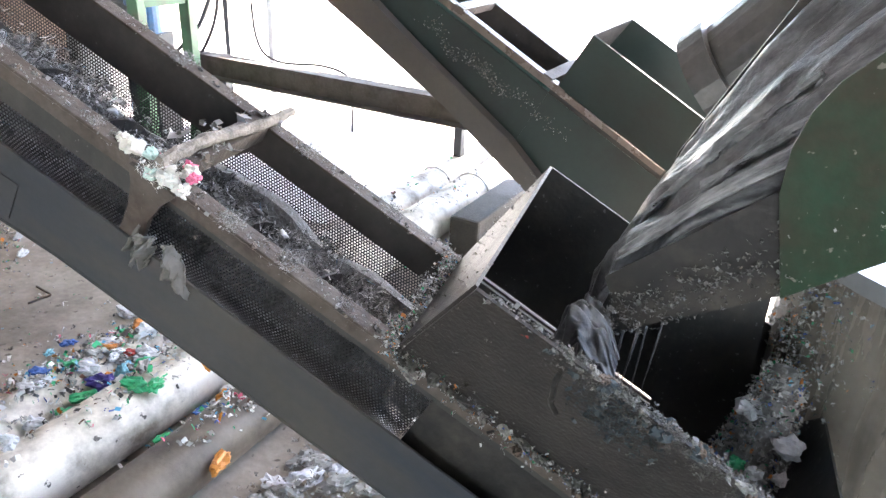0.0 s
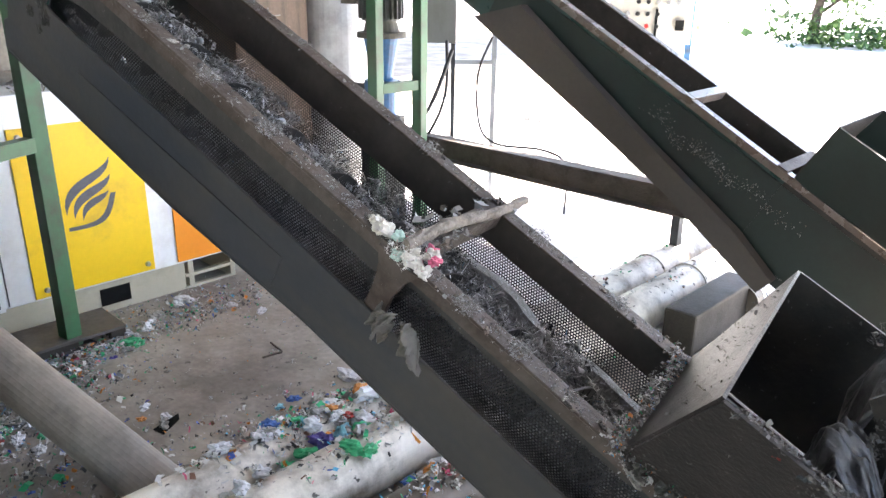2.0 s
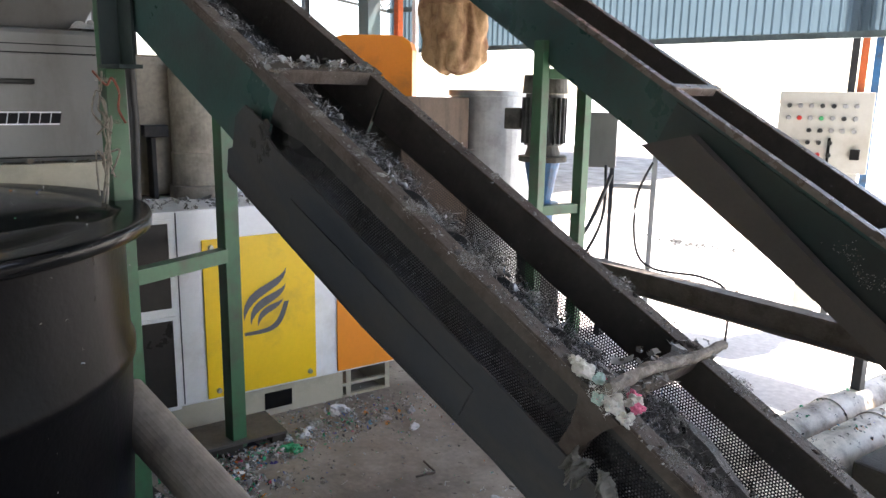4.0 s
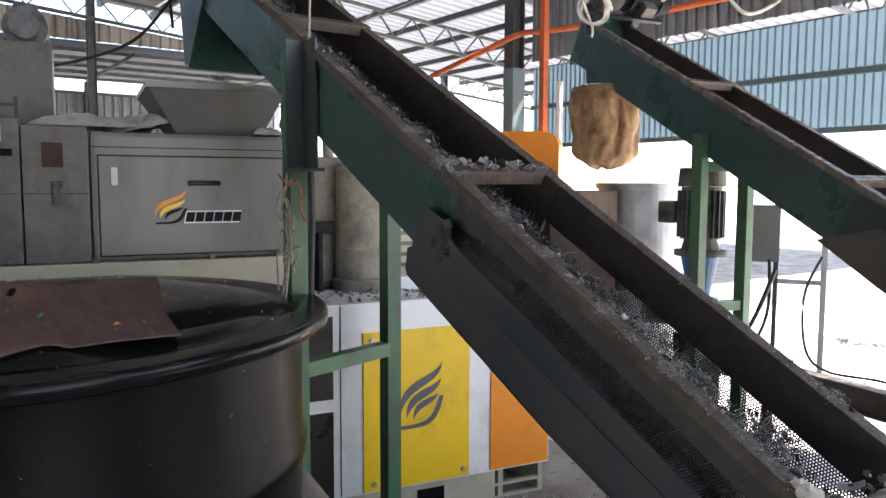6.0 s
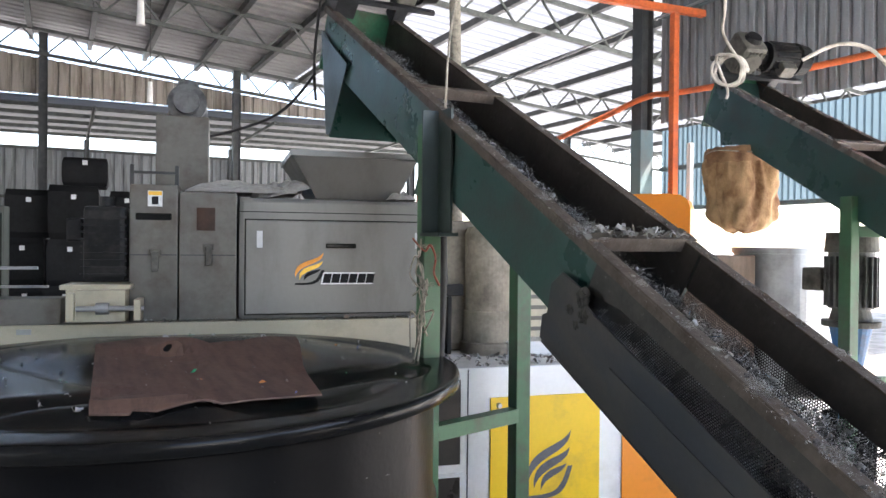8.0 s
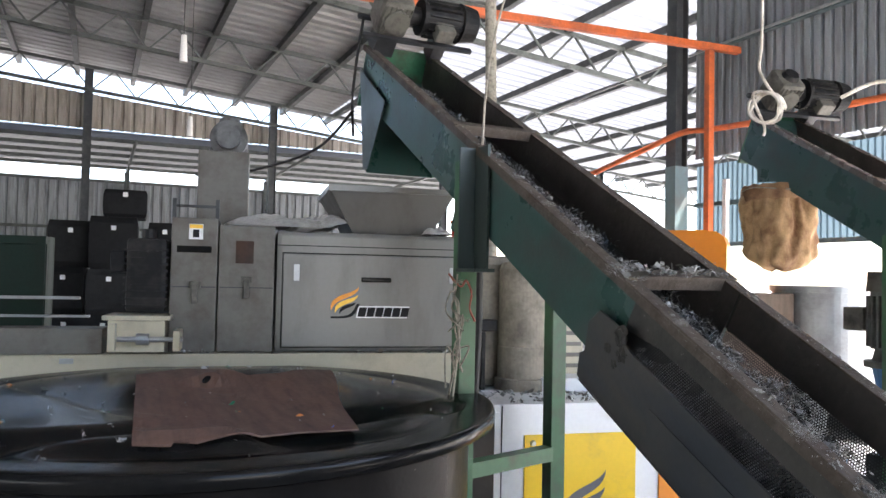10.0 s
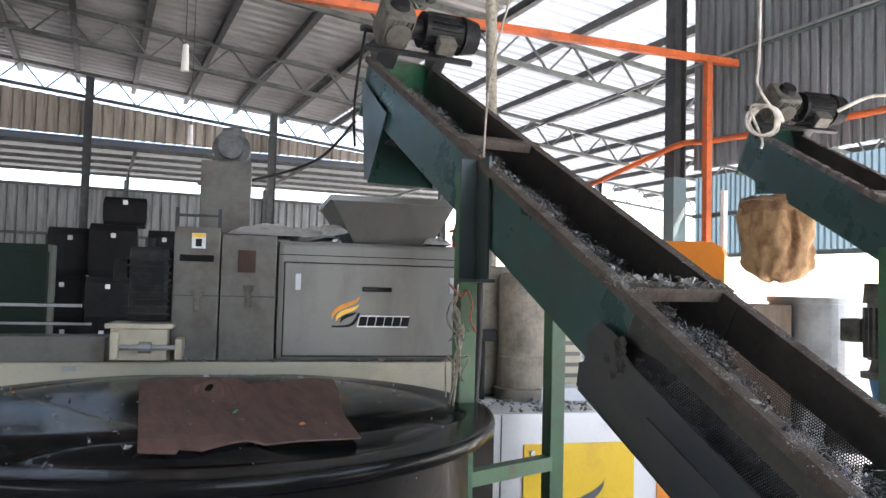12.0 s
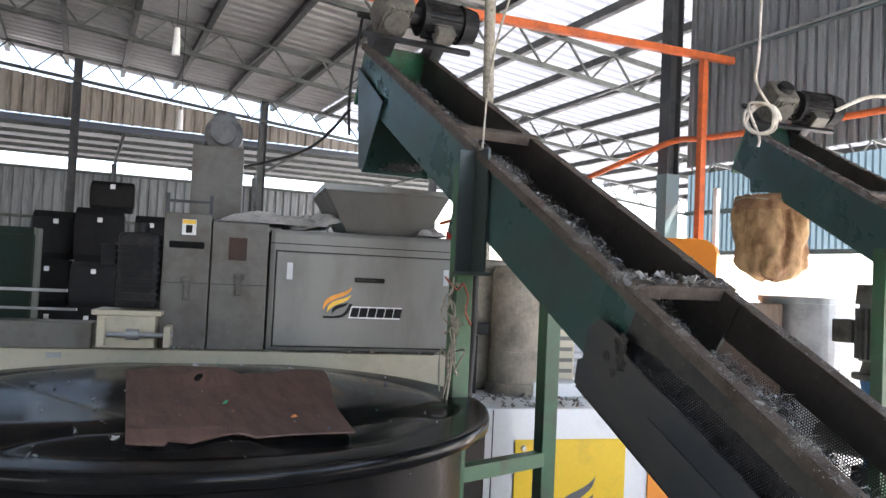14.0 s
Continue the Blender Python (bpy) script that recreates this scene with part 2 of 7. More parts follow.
PANEL_WHITE = mat("off-white panel enamel", (0.60, 0.58, 0.52), 0.4, dirt=(0.5, 0.47, 0.4), scale=5, bump=0.03, mottle=0.05)
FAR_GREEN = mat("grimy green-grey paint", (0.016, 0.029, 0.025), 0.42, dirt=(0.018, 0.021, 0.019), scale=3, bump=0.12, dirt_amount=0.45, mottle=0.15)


RIM_PLATE = mat("grimy rim plate", (0.033, 0.029, 0.024), 0.5, dirt=(0.015, 0.015, 0.013), scale=7, bump=0.4, dirt_amount=0.55, mottle=0.25, speck=((0.12, 0.115, 0.105), 120, 0.71))
LINING = mat("stained trough lining", (0.066, 0.056, 0.049), 0.42, dirt=(0.036, 0.03, 0.027), scale=6, bump=0.35, dirt_amount=0.5, mottle=0.3, speck=((0.13, 0.125, 0.12), 60, 0.71))


# ---- mesh helpers ----
def part(name, bm, material, parent=None, label="", m=None, smooth=False):
    me = bpy.data.meshes.new(name)
    bm.normal_update()
    bm.to_mesh(me)
    bm.free()
    me.materials.append(material)
    if smooth:
        me.shade_smooth()
    ob = new(name, me)
    if parent:
        ob.parent = parent
    if m is not None:
        ob.matrix_basis = m
    if label:
        ob["label"] = label
    return ob


def thing(name, label, category, m=None, group="", kind=""):
    ob = new(name)
    ob.empty_display_size = 0.1
    if m is not None:
        ob.matrix_basis = m
    return tagged(ob, label, category, group, kind)


def box(bm, x0, x1, y0, y1, z0, z1, bevel=0.0, m=None):
    r = bmesh.ops.create_cube(bm, size=1)
    vs = r["verts"]
    bmesh.ops.transform(bm, verts=vs, matrix=Matrix.Translation(((x0 + x1) / 2, (y0 + y1) / 2, (z0 + z1) / 2)) @ Matrix.Diagonal((abs(x1 - x0), abs(y1 - y0), abs(z1 - z0), 1)))
    if m is not None:
        bmesh.ops.transform(bm, verts=vs, matrix=m)
    if bevel:
        es = list({e for v in vs for e in v.link_edges})
        bmesh.ops.bevel(bm, geom=es, offset=bevel, segments=2, affect="EDGES", profile=0.6)
    return bm


def boxes(*specs, bevel=0.0):
    bm = bmesh.new()
    for s in specs:
        box(bm, *s, bevel=bevel)
    return bm


def tube(bm, a, b, r, seg=16, r2=None, caps=True):
    a, b = Vector(a), Vector(b)
    d = b - a
    m = Matrix.Translation((a + b) / 2) @ d.to_track_quat("Z", "Y").to_matrix().to_4x4()
    bmesh.ops.create_cone(bm, cap_ends=caps, segments=seg, radius1=r, radius2=r if r2 is None else r2, depth=d.length, matrix=m)
    return bm


def bar(bm, a, b, w, h):
    """A square-section bar from a to b."""
    a, b = Vector(a), Vector(b)
    d = b - a
    m = Matrix.Translation((a + b) / 2) @ d.to_track_quat("Z", "Y").to_matrix().to_4x4() @ Matrix.Diagonal((w, h, d.length, 1))
    bmesh.ops.create_cube(bm, size=1, matrix=m)
    return bm


def prism(bm, outline, y0, y1):
    """A solid from an outline in x, z drawn out along y."""
    v0 = [bm.verts.new((x, y0, z)) for x, z in outline]
    v1 = [bm.verts.new((x, y1, z)) for x, z in outline]
    n = len(outline)
    bm.faces.new(v0)
    bm.faces.new(v1[::-1])
    for i in range(n):
        bm.faces.new((v0[i], v1[i], v1[(i + 1) % n], v0[(i + 1) % n]))
    bmesh.ops.recalc_face_normals(bm, faces=bm.faces)
    return bm


def wire(name, pts, r, material, parent=None, label=""):
    """A cable through points, as a swept mesh."""
    P = [Vector(p) for p in pts]
    out = []
    for i in range(len(P) - 1):
        p0, p1, p2, p3 = P[max(i - 1, 0)], P[i], P[i + 1], P[min(i + 2, len(P) - 1)]
        for k in range(6):
            t = k / 6
            out.append(0.5 * ((2 * p1) + (p2 - p0) * t + (2 * p0 - 5 * p1 + 4 * p2 - p3) * t * t + (3 * p1 - p0 - 3 * p2 + p3) * t ** 3))
    out.append(P[-1])
    bm = bmesh.new()
    rings = []
    for i, p in enumerate(out):
        d = (out[min(i + 1, len(out) - 1)] - out[max(i - 1, 0)]).normalized()
        q = d.to_track_quat("Z", "Y")
        rings.append([bm.verts.new(p + q @ Vector((r * math.cos(a), r * math.sin(a), 0))) for a in [k * math.pi / 3 for k in range(6)]])
    for a, b in zip(rings, rings[1:]):
        for k in range(6):
            bm.faces.new((a[k], a[(k + 1) % 6], b[(k + 1) % 6], b[k]))
    return part(name, bm, material, parent, label, smooth=True)


def scraps(bm, place, count, size, rnd, lift=0.004, cling=0.6):
    """Crumpled flakes in little huddles: small bent quads, each an island of its own."""
    p = Vector(place())
    for _ in range(count):
        if rnd.random() > cling:
            p = Vector(place())
        else:
            p = p + Vector((rnd.gauss(0, size), rnd.gauss(0, size), 0.0))
        s = size * rnd.uniform(0.35, 1.3) * (1.9 if rnd.random() < 0.05 else 1)
        q = Euler((rnd.uniform(-0.9, 0.9), rnd.uniform(-0.9, 0.9), rnd.uniform(0, 6.28))).to_matrix()
        b = rnd.uniform(-0.8, 0.8) * s
        asp = rnd.uniform(0.10, 0.30) if rnd.random() < 0.45 else rnd.uniform(0.3, 0.8)
        vs = [bm.verts.new(p + q @ Vector(v) + Vector((0, 0, lift + s * 0.25))) for v in ((-s, -s * asp, 0), (0, -s * asp * 0.8, b), (s, -s * asp * rnd.uniform(0.3, 1), -b * 0.6), (s * rnd.uniform(0.4, 1), s * asp, 0), (0, s * asp * 0.9, b * 1.2), (-s, s * asp * rnd.uniform(0.2, 1), b * 0.3))]
        bm.faces.new((vs[0], vs[1], vs[4], vs[5]))
        bm.faces.new((vs[1], vs[2], vs[3], vs[4]))

# ---- setting ----
MACHINE = pose(0, 0, 0, 0, 0, 79.25)     # u along the extruder line, v away from it, z up


def corrugated(name, length, z0, z1, pitch, depth, material, m, fall=0.0):
    """A ribbed sheet, ribs upright, length along local x."""
    bm = bmesh.new()
    n = int(length / pitch)
    prof = []
    for i in range(n):
        for f, d in ((0.0, 0), (0.55, 0), (0.68, 1), (0.87, 1)):
            prof.append(((i + f) * pitch, d * depth))
    lo = [bm.verts.new((x, y, z0)) for x, y in prof]
    hi = [bm.verts.new((x, y, z1 - fall * x)) for x, y in prof]
    for i in range(len(prof) - 1):
        bm.faces.new((lo[i], lo[i + 1], hi[i + 1], hi[i]))
    ob = part(name, bm, material, m=m)
    return tagged(ob, kind="structure")


# yard concrete reaches indoors; its extra paleness stands in for sun and sky glare
ground = tagged(part("ground", boxes((-300, 300, -300, 300, -0.4, -0.004)), APRON), "pale concrete yard reaching into the hall, sun glare put in its colour", "ground", kind="structure")
floor = tagged(part("floor", boxes((-19, 7, -9, 2.72, -0.03, 0.0)), CONCRETE), "dusty stained concrete factory floor", "floor", kind="structure")
tagged(part("floor_lean_to", boxes((-24.6, -19.0005, -9, 10.5, -0.03, -0.001)), CONCRETE), "dusty concrete floor of the lean-to", "floor", kind="structure")
tagged(part("floor_annexe", boxes((-19, -5.0, 2.7205, 18, -0.03, -0.002)), CONCRETE), "dusty concrete floor of the next bay", "floor", kind="structure")

# side wall: grey ribbed sheet over a band of blue translucent sheet, open below
WALL_Y = 4.75
tagged(corrugated("wall_side_upper", 6.2, 2.55, 5.4, 0.09, 0.028, SHEET, pose(-5.55, WALL_Y, 0)), "weathered unseen grey corrugated wall added to block daylight", "wall")
tagged(corrugated("wall_side_lower", 6.2, 1.78, 2.485, 0.055, 0.016, BLUE_SHEET, pose(-5.55, WALL_Y + 0.02, 0)), "blue translucent corrugated wall sheets", "wall")
RAIL_TEAL = mat("weathered teal rail paint", (0.10, 0.14, 0.15), 0.5, dirt=(0.06, 0.075, 0.08), scale=5)
wr = thing("wall_rails", "dark steel sheeting rails on the side wall", "rail", kind="structure")
for z in (1.76, 2.12, 3.52, 4.6):
    part("rail", boxes((-5.5, 0.6, WALL_Y - 0.06, WALL_Y - 0.004, z - 0.018, z + 0.018)), RAIL_TEAL, wr)
# far gable wall with a strip of openings and a gap under the roof, and an unseen closing wall
FAR = -18.5
LEAN = -24.0
TAN_SHEET = mat("tan weathered sheet", (0.36, 0.32, 0.275), 0.6, dirt=(0.15, 0.125, 0.10), scale=1.5, streak=(3, 3, 0.4), bump=0.08, mottle=0.15)
tagged(corrugated("wall_far_1", 19.5, 0.0, 3.98, 0.25, 0.05, SHEET, pose(LEAN, -9, 0, 0, 0, 90)), "grey corrugated far wall sheets", "wall")
tagged(corrugated("wall_far_2", 19.5, 4.52, 6.02, 0.22, 0.05, TAN_SHEET, pose(FAR, -9, 0, 0, 0, 90), 0.085), "tan corrugated gable sheets", "wall")
# lean-to roof behind the gable, ribs and purlins across
bm = bmesh.new()
prof = []
x = FAR + 0.02
while x > LEAN - 0.2:
    for f, d in ((0.0, 0.0), (0.11, 0.0), (0.14, 0.05), (0.19, 0.05), (0.22, 0.0)):
        prof.append((x - f, 4.475 + 0.010 * (x - FAR) + d))
    x -= 0.22
lo = [bm.verts.new((x, -9, z)) for x, z in prof]
hi = [bm.verts.new((x, 10.5, z)) for x, z in prof]
for k in range(len(prof) - 1):
    bm.faces.new((lo[k], lo[k + 1], hi[k + 1], hi[k]))
tagged(part("ceiling_lean_to", bm, see_through("dull lean-to sheet", (0.20, 0.20, 0.195), 0.22)), "grey ribbed lean-to roof sheets beyond the gable", "roof", kind="structure")
lt = thing("lean_to_rafters", "dark steel purlins and rafters under the lean-to roof", "rafter", kind="structure")
for k in range(5):
    x = FAR - 0.6 - k * 1.15
    part("purlin", boxes((x - 0.04, x + 0.04, -9, 10.5, 4.36 + 0.010 * (x - FAR), 4.45 + 0.010 * (x - FAR))), TRUSS, lt)
for k in range(5):
    y = -7.5 + k * 4.0
    bm = bmesh.new()
    bar(bm, (FAR, y, 4.34), (LEAN + 0.1, y, 4.28), 0.06, 0.06)
    bar(bm, (LEAN + 0.1, y, 3.3), (LEAN + 1.5, y, 4.27), 0.05, 0.05)
    part("rafter", bm, TRUSS, lt)
    part("wall_post", boxes((LEAN + 0.06, LEAN + 0.2, y - 0.07, y + 0.07, 0.0, 4.25)), COLUMN, lt)
# walls out of view, added to hold back daylight; low opening gives fill
tagged(corrugated("unseen_wall_back_1", 16.4, 0, 6.4, 0.35, 0.05, SHEET, pose(LEAN - 0.4, -8.95, 0)), "unseen grey corrugated wall added to block daylight", "wall")
tagged(corrugated("unseen_wall_back_2", 13.3, 2.4, 6.4, 0.35, 0.05, SHEET, pose(-8.0, -8.95, 0)), "unseen grey corrugated wall, open below to let fill light in", "wall")
tagged(corrugated("unseen_wall_right", 8.5, 0, 6.4, 0.35, 0.05, SHEET, pose(5.4, -8.9, 0, 0, 0, 90)), "unseen grey corrugated wall added to block daylight", "wall")
for z in (1.1, 2.6, 3.96):
    tagged(part("trim", boxes((LEAN + 0.08, LEAN + 0.14, -9, 10.5, z - 0.04, z + 0.04)), TRUSS), "steel sheeting rail", "rail", kind="structure")

# roof: trusses across, purlins along, ribbed sheets
def ROOF(y):
    return 5.85 - 0.09 * y


def roof_sheet(name, x0, x1, y0, y1, material, pitch=0.3):
    bm = bmesh.new()
    n = int((x1 - x0) / pitch)
    prev = None
    for i in range(n + 1):
        for f, d in ((0.0, 0), (0.6, 0), (0.7, 0.04), (0.9, 0.04)):
            x = x0 + (i + f) * pitch
            a, b = bm.verts.new((x, y0, ROOF(y0) + d)), bm.verts.new((x, y1, ROOF(y1) + d))
            if prev:
                bm.faces.new((prev[0], a, b, prev[1]))
            prev = (a, b)
    return part(name, bm, material)


# grey sheets run on unseen to x 5.2, added to keep sun off the floor
tagged(roof_sheet("ceiling_grey", -19, 5.2, -9.2, 4.9, ROOF_SHEET), "grey ribbed roof sheets", "roof", kind="structure")
tagged(roof_sheet("ceiling_light", -19, -5.6, 4.9, 18.5, SKYLIGHT), "pale translucent roof sheets glowing with daylight", "roof", kind="structure")
for x in (-18, -13.9, -9.8, -6.3, 0.5):
    y1 = 18 if x < -5.6 else 4.7
    tr = thing("roof_truss", "grey painted steel lattice roof truss", "truss", group="roof trusses", kind="structure")
    for dz, nm in ((-0.12, "top_chord"), (-0.62, "bottom_chord")):
        bm = bmesh.new()
        bar(bm, (x, -9, ROOF(-9) + dz), (x, y1, ROOF(y1) + dz), 0.07, 0.07)
        part(nm, bm, TRUSS, tr)
    bm = bmesh.new()
    n = int((y1 + 9) / 0.45)
    for i in range(n):
        ya, yb = -9 + i * 0.45, -9 + (i + 1) * 0.45
        za, zb = (-0.62, -0.12) if i % 2 else (-0.12, -0.62)
        bar(bm, (x, ya, ROOF(ya) + za), (x, yb, ROOF(yb) + zb), 0.03, 0.03)
    tagged(part("lacing", bm, TRUSS, tr), kind="stuff")
pu = thing("roof_purlins", "dark steel purlins under the roof sheets", "purlin", kind="structure")
y = -8.8
while y < 18:
    part("purlin", boxes((-19, 5.2 if y < 4.7 else -5.7, y - 0.05, y + 0.05, ROOF(y) - 0.13, ROOF(y) - 0.012)), PURLIN, pu)
    y += 1.15

# columns
PALE_FOOT = mat("pale teal paint", (0.17, 0.24, 0.25), 0.5, dirt=(0.18, 0.2, 0.2), scale=4, mottle=0.08)


def column(x, y, h, w=0.16, light=0.0):
    c = thing("column", "dark painted steel wall column, pale at its foot", "column", pose(x, y, 0), "wall columns", "structure")
    part("web", boxes((-0.006, 0.006, -w / 2, w / 2, 0, h)), COLUMN, c)
    for s in (-1, 1):
        part("flange", boxes((-w / 2, w / 2, s * w / 2 - 0.006, s * w / 2 + 0.006, 0, h)), COLUMN, c)
    if light:
        part("painted_foot", boxes((-w / 2 - 0.004, w / 2 + 0.004, -w / 2 - 0.010, w / 2 + 0.010, 0.0152, light)), PALE_FOOT, c, "pale teal painted column foot")
    part("base_plate", boxes((-0.16, 0.16, -0.16, 0.16, 0, 0.015)), COLUMN, c)
    return c


column(-5.52, 4.50, 5.35, w=0.125, light=2.46)
for y in (-8.5, -4.5, -0.5, 3.5, 8, 13):
    column(FAR + 0.3, y, ROOF(y) - 0.1)
for x in (-16, -11, 2):
    column(x, -8.7, 6.5)
column(-12.4, -1.7, 5.9)

# orange pipe frame by the column
of = thing("orange_scaffold", "orange-primed steel pipe scaffold by the wall", "scaffold")
part("post", boxes((-4.948, -4.892, 4.272, 4.328, 0, 3.335), bevel=0.005), ORANGE_PIPE, of)
part("beam", bar(bmesh.new(), (-4.92, -3.0, 3.117), (-4.92, 4.62, 3.376), 0.055, 0.055), ORANGE_PIPE, of)
wire("rail", [(-10.5, 4.62, 2.25), (-7.6, 4.52, 2.45), (-6.0, 4.38, 2.62), (-5.3, 4.36, 2.72), (-4.9, 4.40, 2.70), (-3.5, 4.6, 2.71), (2.0, 4.64, 2.72)], 0.026, ORANGE_PIPE, of)
part("post", boxes((-5.02, -4.98, 4.55, 4.59, 0, 2.3)), WHITE, of, "white plastic pipe upright")


# ---- screw conveyors ----
def perforated(length, width, z0, drop, pitch, hole):
    """A U-shaped screen with staggered six-sided holes: straight sides from z0 down by drop, then a half round."""
    r = width / 2
    total = 2 * drop + math.pi * r

    def where(q):
        if q < drop:
            return 0.0, z0 - q
        if q > total - drop:
            return -width, z0 - (total - q)
        a = (q - drop) / r
        return -r + r * math.cos(a), z0 - drop - r * math.sin(a)

    nr, nc = int(length / pitch), int(total / (pitch * 0.88))
    dq = total / nc
    verts, faces = [], []

    def put(x, q):
        verts.append((x, *where(q)))
        return len(verts) - 1

    angles = [math.radians(q) for q in (-150, -90, -30, 30, 90, 150)]
    for c in range(nc):
        off = 0.5 * pitch if c % 2 else 0.0
        qm = (c + 0.5) * dq
        for k in range(nr):
            x0 = k * pitch + off
            A, B, C, D = put(x0, qm - dq / 2), put(x0 + pitch, qm - dq / 2), put(x0 + pitch, qm + dq / 2), put(x0, qm + dq / 2)
            a, b, c2, d, e, f = [put(x0 + pitch / 2 + hole * math.cos(g), qm + hole * math.sin(g)) for g in angles]
            faces += [(A, b, a), (A, B, b), (B, c2, b), (B, C, d, c2), (C, e, d), (C, D, e), (D, f, e), (D, A, a, f)]
    me = bpy.data.meshes.new("screen")
    me.from_pydata(verts, [], faces)
    me.update()
    me.materials.append(MESH_STEEL)
    return me


def auger(length, radius, pitch, shaft=0.028):
    bm = bmesh.new()
    tube(bm, (0, 0, 0), (length, 0, 0), shaft, 14)
    n = int(length / pitch * 20)
    prev = None
    for i in range(n + 1):
        x, a = i * pitch / 20, -i * math.tau / 20 + math.pi / 2
        c, s = math.cos(a), math.sin(a)
        ring = [bm.verts.new((x + t, r * c, r * s)) for r, t in ((shaft * 0.9, 0), (radius, 0.0), (radius, 0.005), (shaft * 0.9, 0.005))]
        if prev:
            for k in range(3):
                bm.faces.new((prev[k], ring[k], ring[k + 1], prev[k + 1]))
        prev = ring
    return bm


def clump(seed, size, count, material, name="flake_clump"):
    """A soft tuft of wet film flakes, torn at the edges."""
    rnd = random.Random(seed)
    bm = bmesh.new()

    def place():
        a, r = rnd.uniform(0, 6.28), rnd.random() ** 0.6
        return (size * 0.8 * r * math.cos(a), size * 1.1 * r * math.sin(a), size * 0.6 * rnd.random() * (1 - r * 0.6))

    for _ in range(max(5, count // 8)):
        p, s = Vector(place()), size * rnd.uniform(0.04, 0.11)
        o = Vector((rnd.uniform(0, 50), 0, 0))
        st = Vector((rnd.uniform(0.6, 1.7), rnd.uniform(0.6, 1.7), rnd.uniform(0.4, 0.9)))
        lump = bmesh.ops.create_icosphere(bm, subdivisions=2, radius=1.0)["verts"]
        for v in lump:
            n = v.co.normalized()
            q = n * s * (0.45 + 1.1 * abs(noise.noise(n * 2.6 + o)) + 0.7 * noise.noise(n * 6.0 + o))
            v.co = p + Vector((q.x * st.x, q.y * st.y, q.z * st.z))
    scraps(bm, place, count, size * 0.055, rnd, 0)
    for _ in range(count * 9):
        p = Vector(place()) * rnd.uniform(0.7, 1.12)
        d = Vector((rnd.uniform(-1, 1), rnd.uniform(-1, 1), rnd.uniform(-0.3, 0.8))).normalized() * size * rnd.uniform(0.07, 0.27)
        w = Vector((rnd.uniform(-1, 1), rnd.uniform(-1, 1), 0)) * size * 0.010
        k = Vector((rnd.uniform(-1, 1), rnd.uniform(-1, 1), rnd.uniform(-1, 0.6))) * size * 0.10
        q = [bm.verts.new(v) for v in (p - w, p + w, p + d * 0.6 + w + k * 0.3, p + d * 0.6 - w + k * 0.3, p + d + k)]
        bm.faces.new((q[0], q[1], q[2], q[3]))
        bm.faces.new((q[3], q[2], q[4]))
    for f in bm.faces:
        f.smooth = True
    me = bpy.data.meshes.new(name)
    bm.to_mesh(me)
    bm.free()
    me.materials.append(material)
    return me


def wad(name, m, size, seed, material, label, category="scrap", flat=0.6, group=""):
    """A crumpled ball or rag of film: sharp folds over a lumpy core."""
    bm = bmesh.new()
    bmesh.ops.create_icosphere(bm, subdivisions=3, radius=1.0)
    o = Vector((seed * 1.7, seed * 0.3, 2.0))
    for v in bm.verts:
        n = v.co.normalized()
        k = 0.62 + 0.55 * noise.noise(n * 1.6 + o) + 0.42 * abs(noise.noise(n * 4.2 + o)) + 0.3 * abs(noise.noise(n * 8.5 + o))
        v.co = n * k * size
        v.co.z = max(v.co.z * flat, -size * 0.30)
    return tagged(part(name, bm, material, m=m), label, category, group)


def plate(pts, t=0.005, m=None):
    """A sheet-metal plate through flat corner points."""
    b = bmesh.new()
    vs = [b.verts.new(m @ Vector(p) if m else p) for p in pts]
    f = b.faces.new(vs)
    f.normal_update()
    bmesh.ops.solidify(b, geom=[f], thickness=t)
    return b


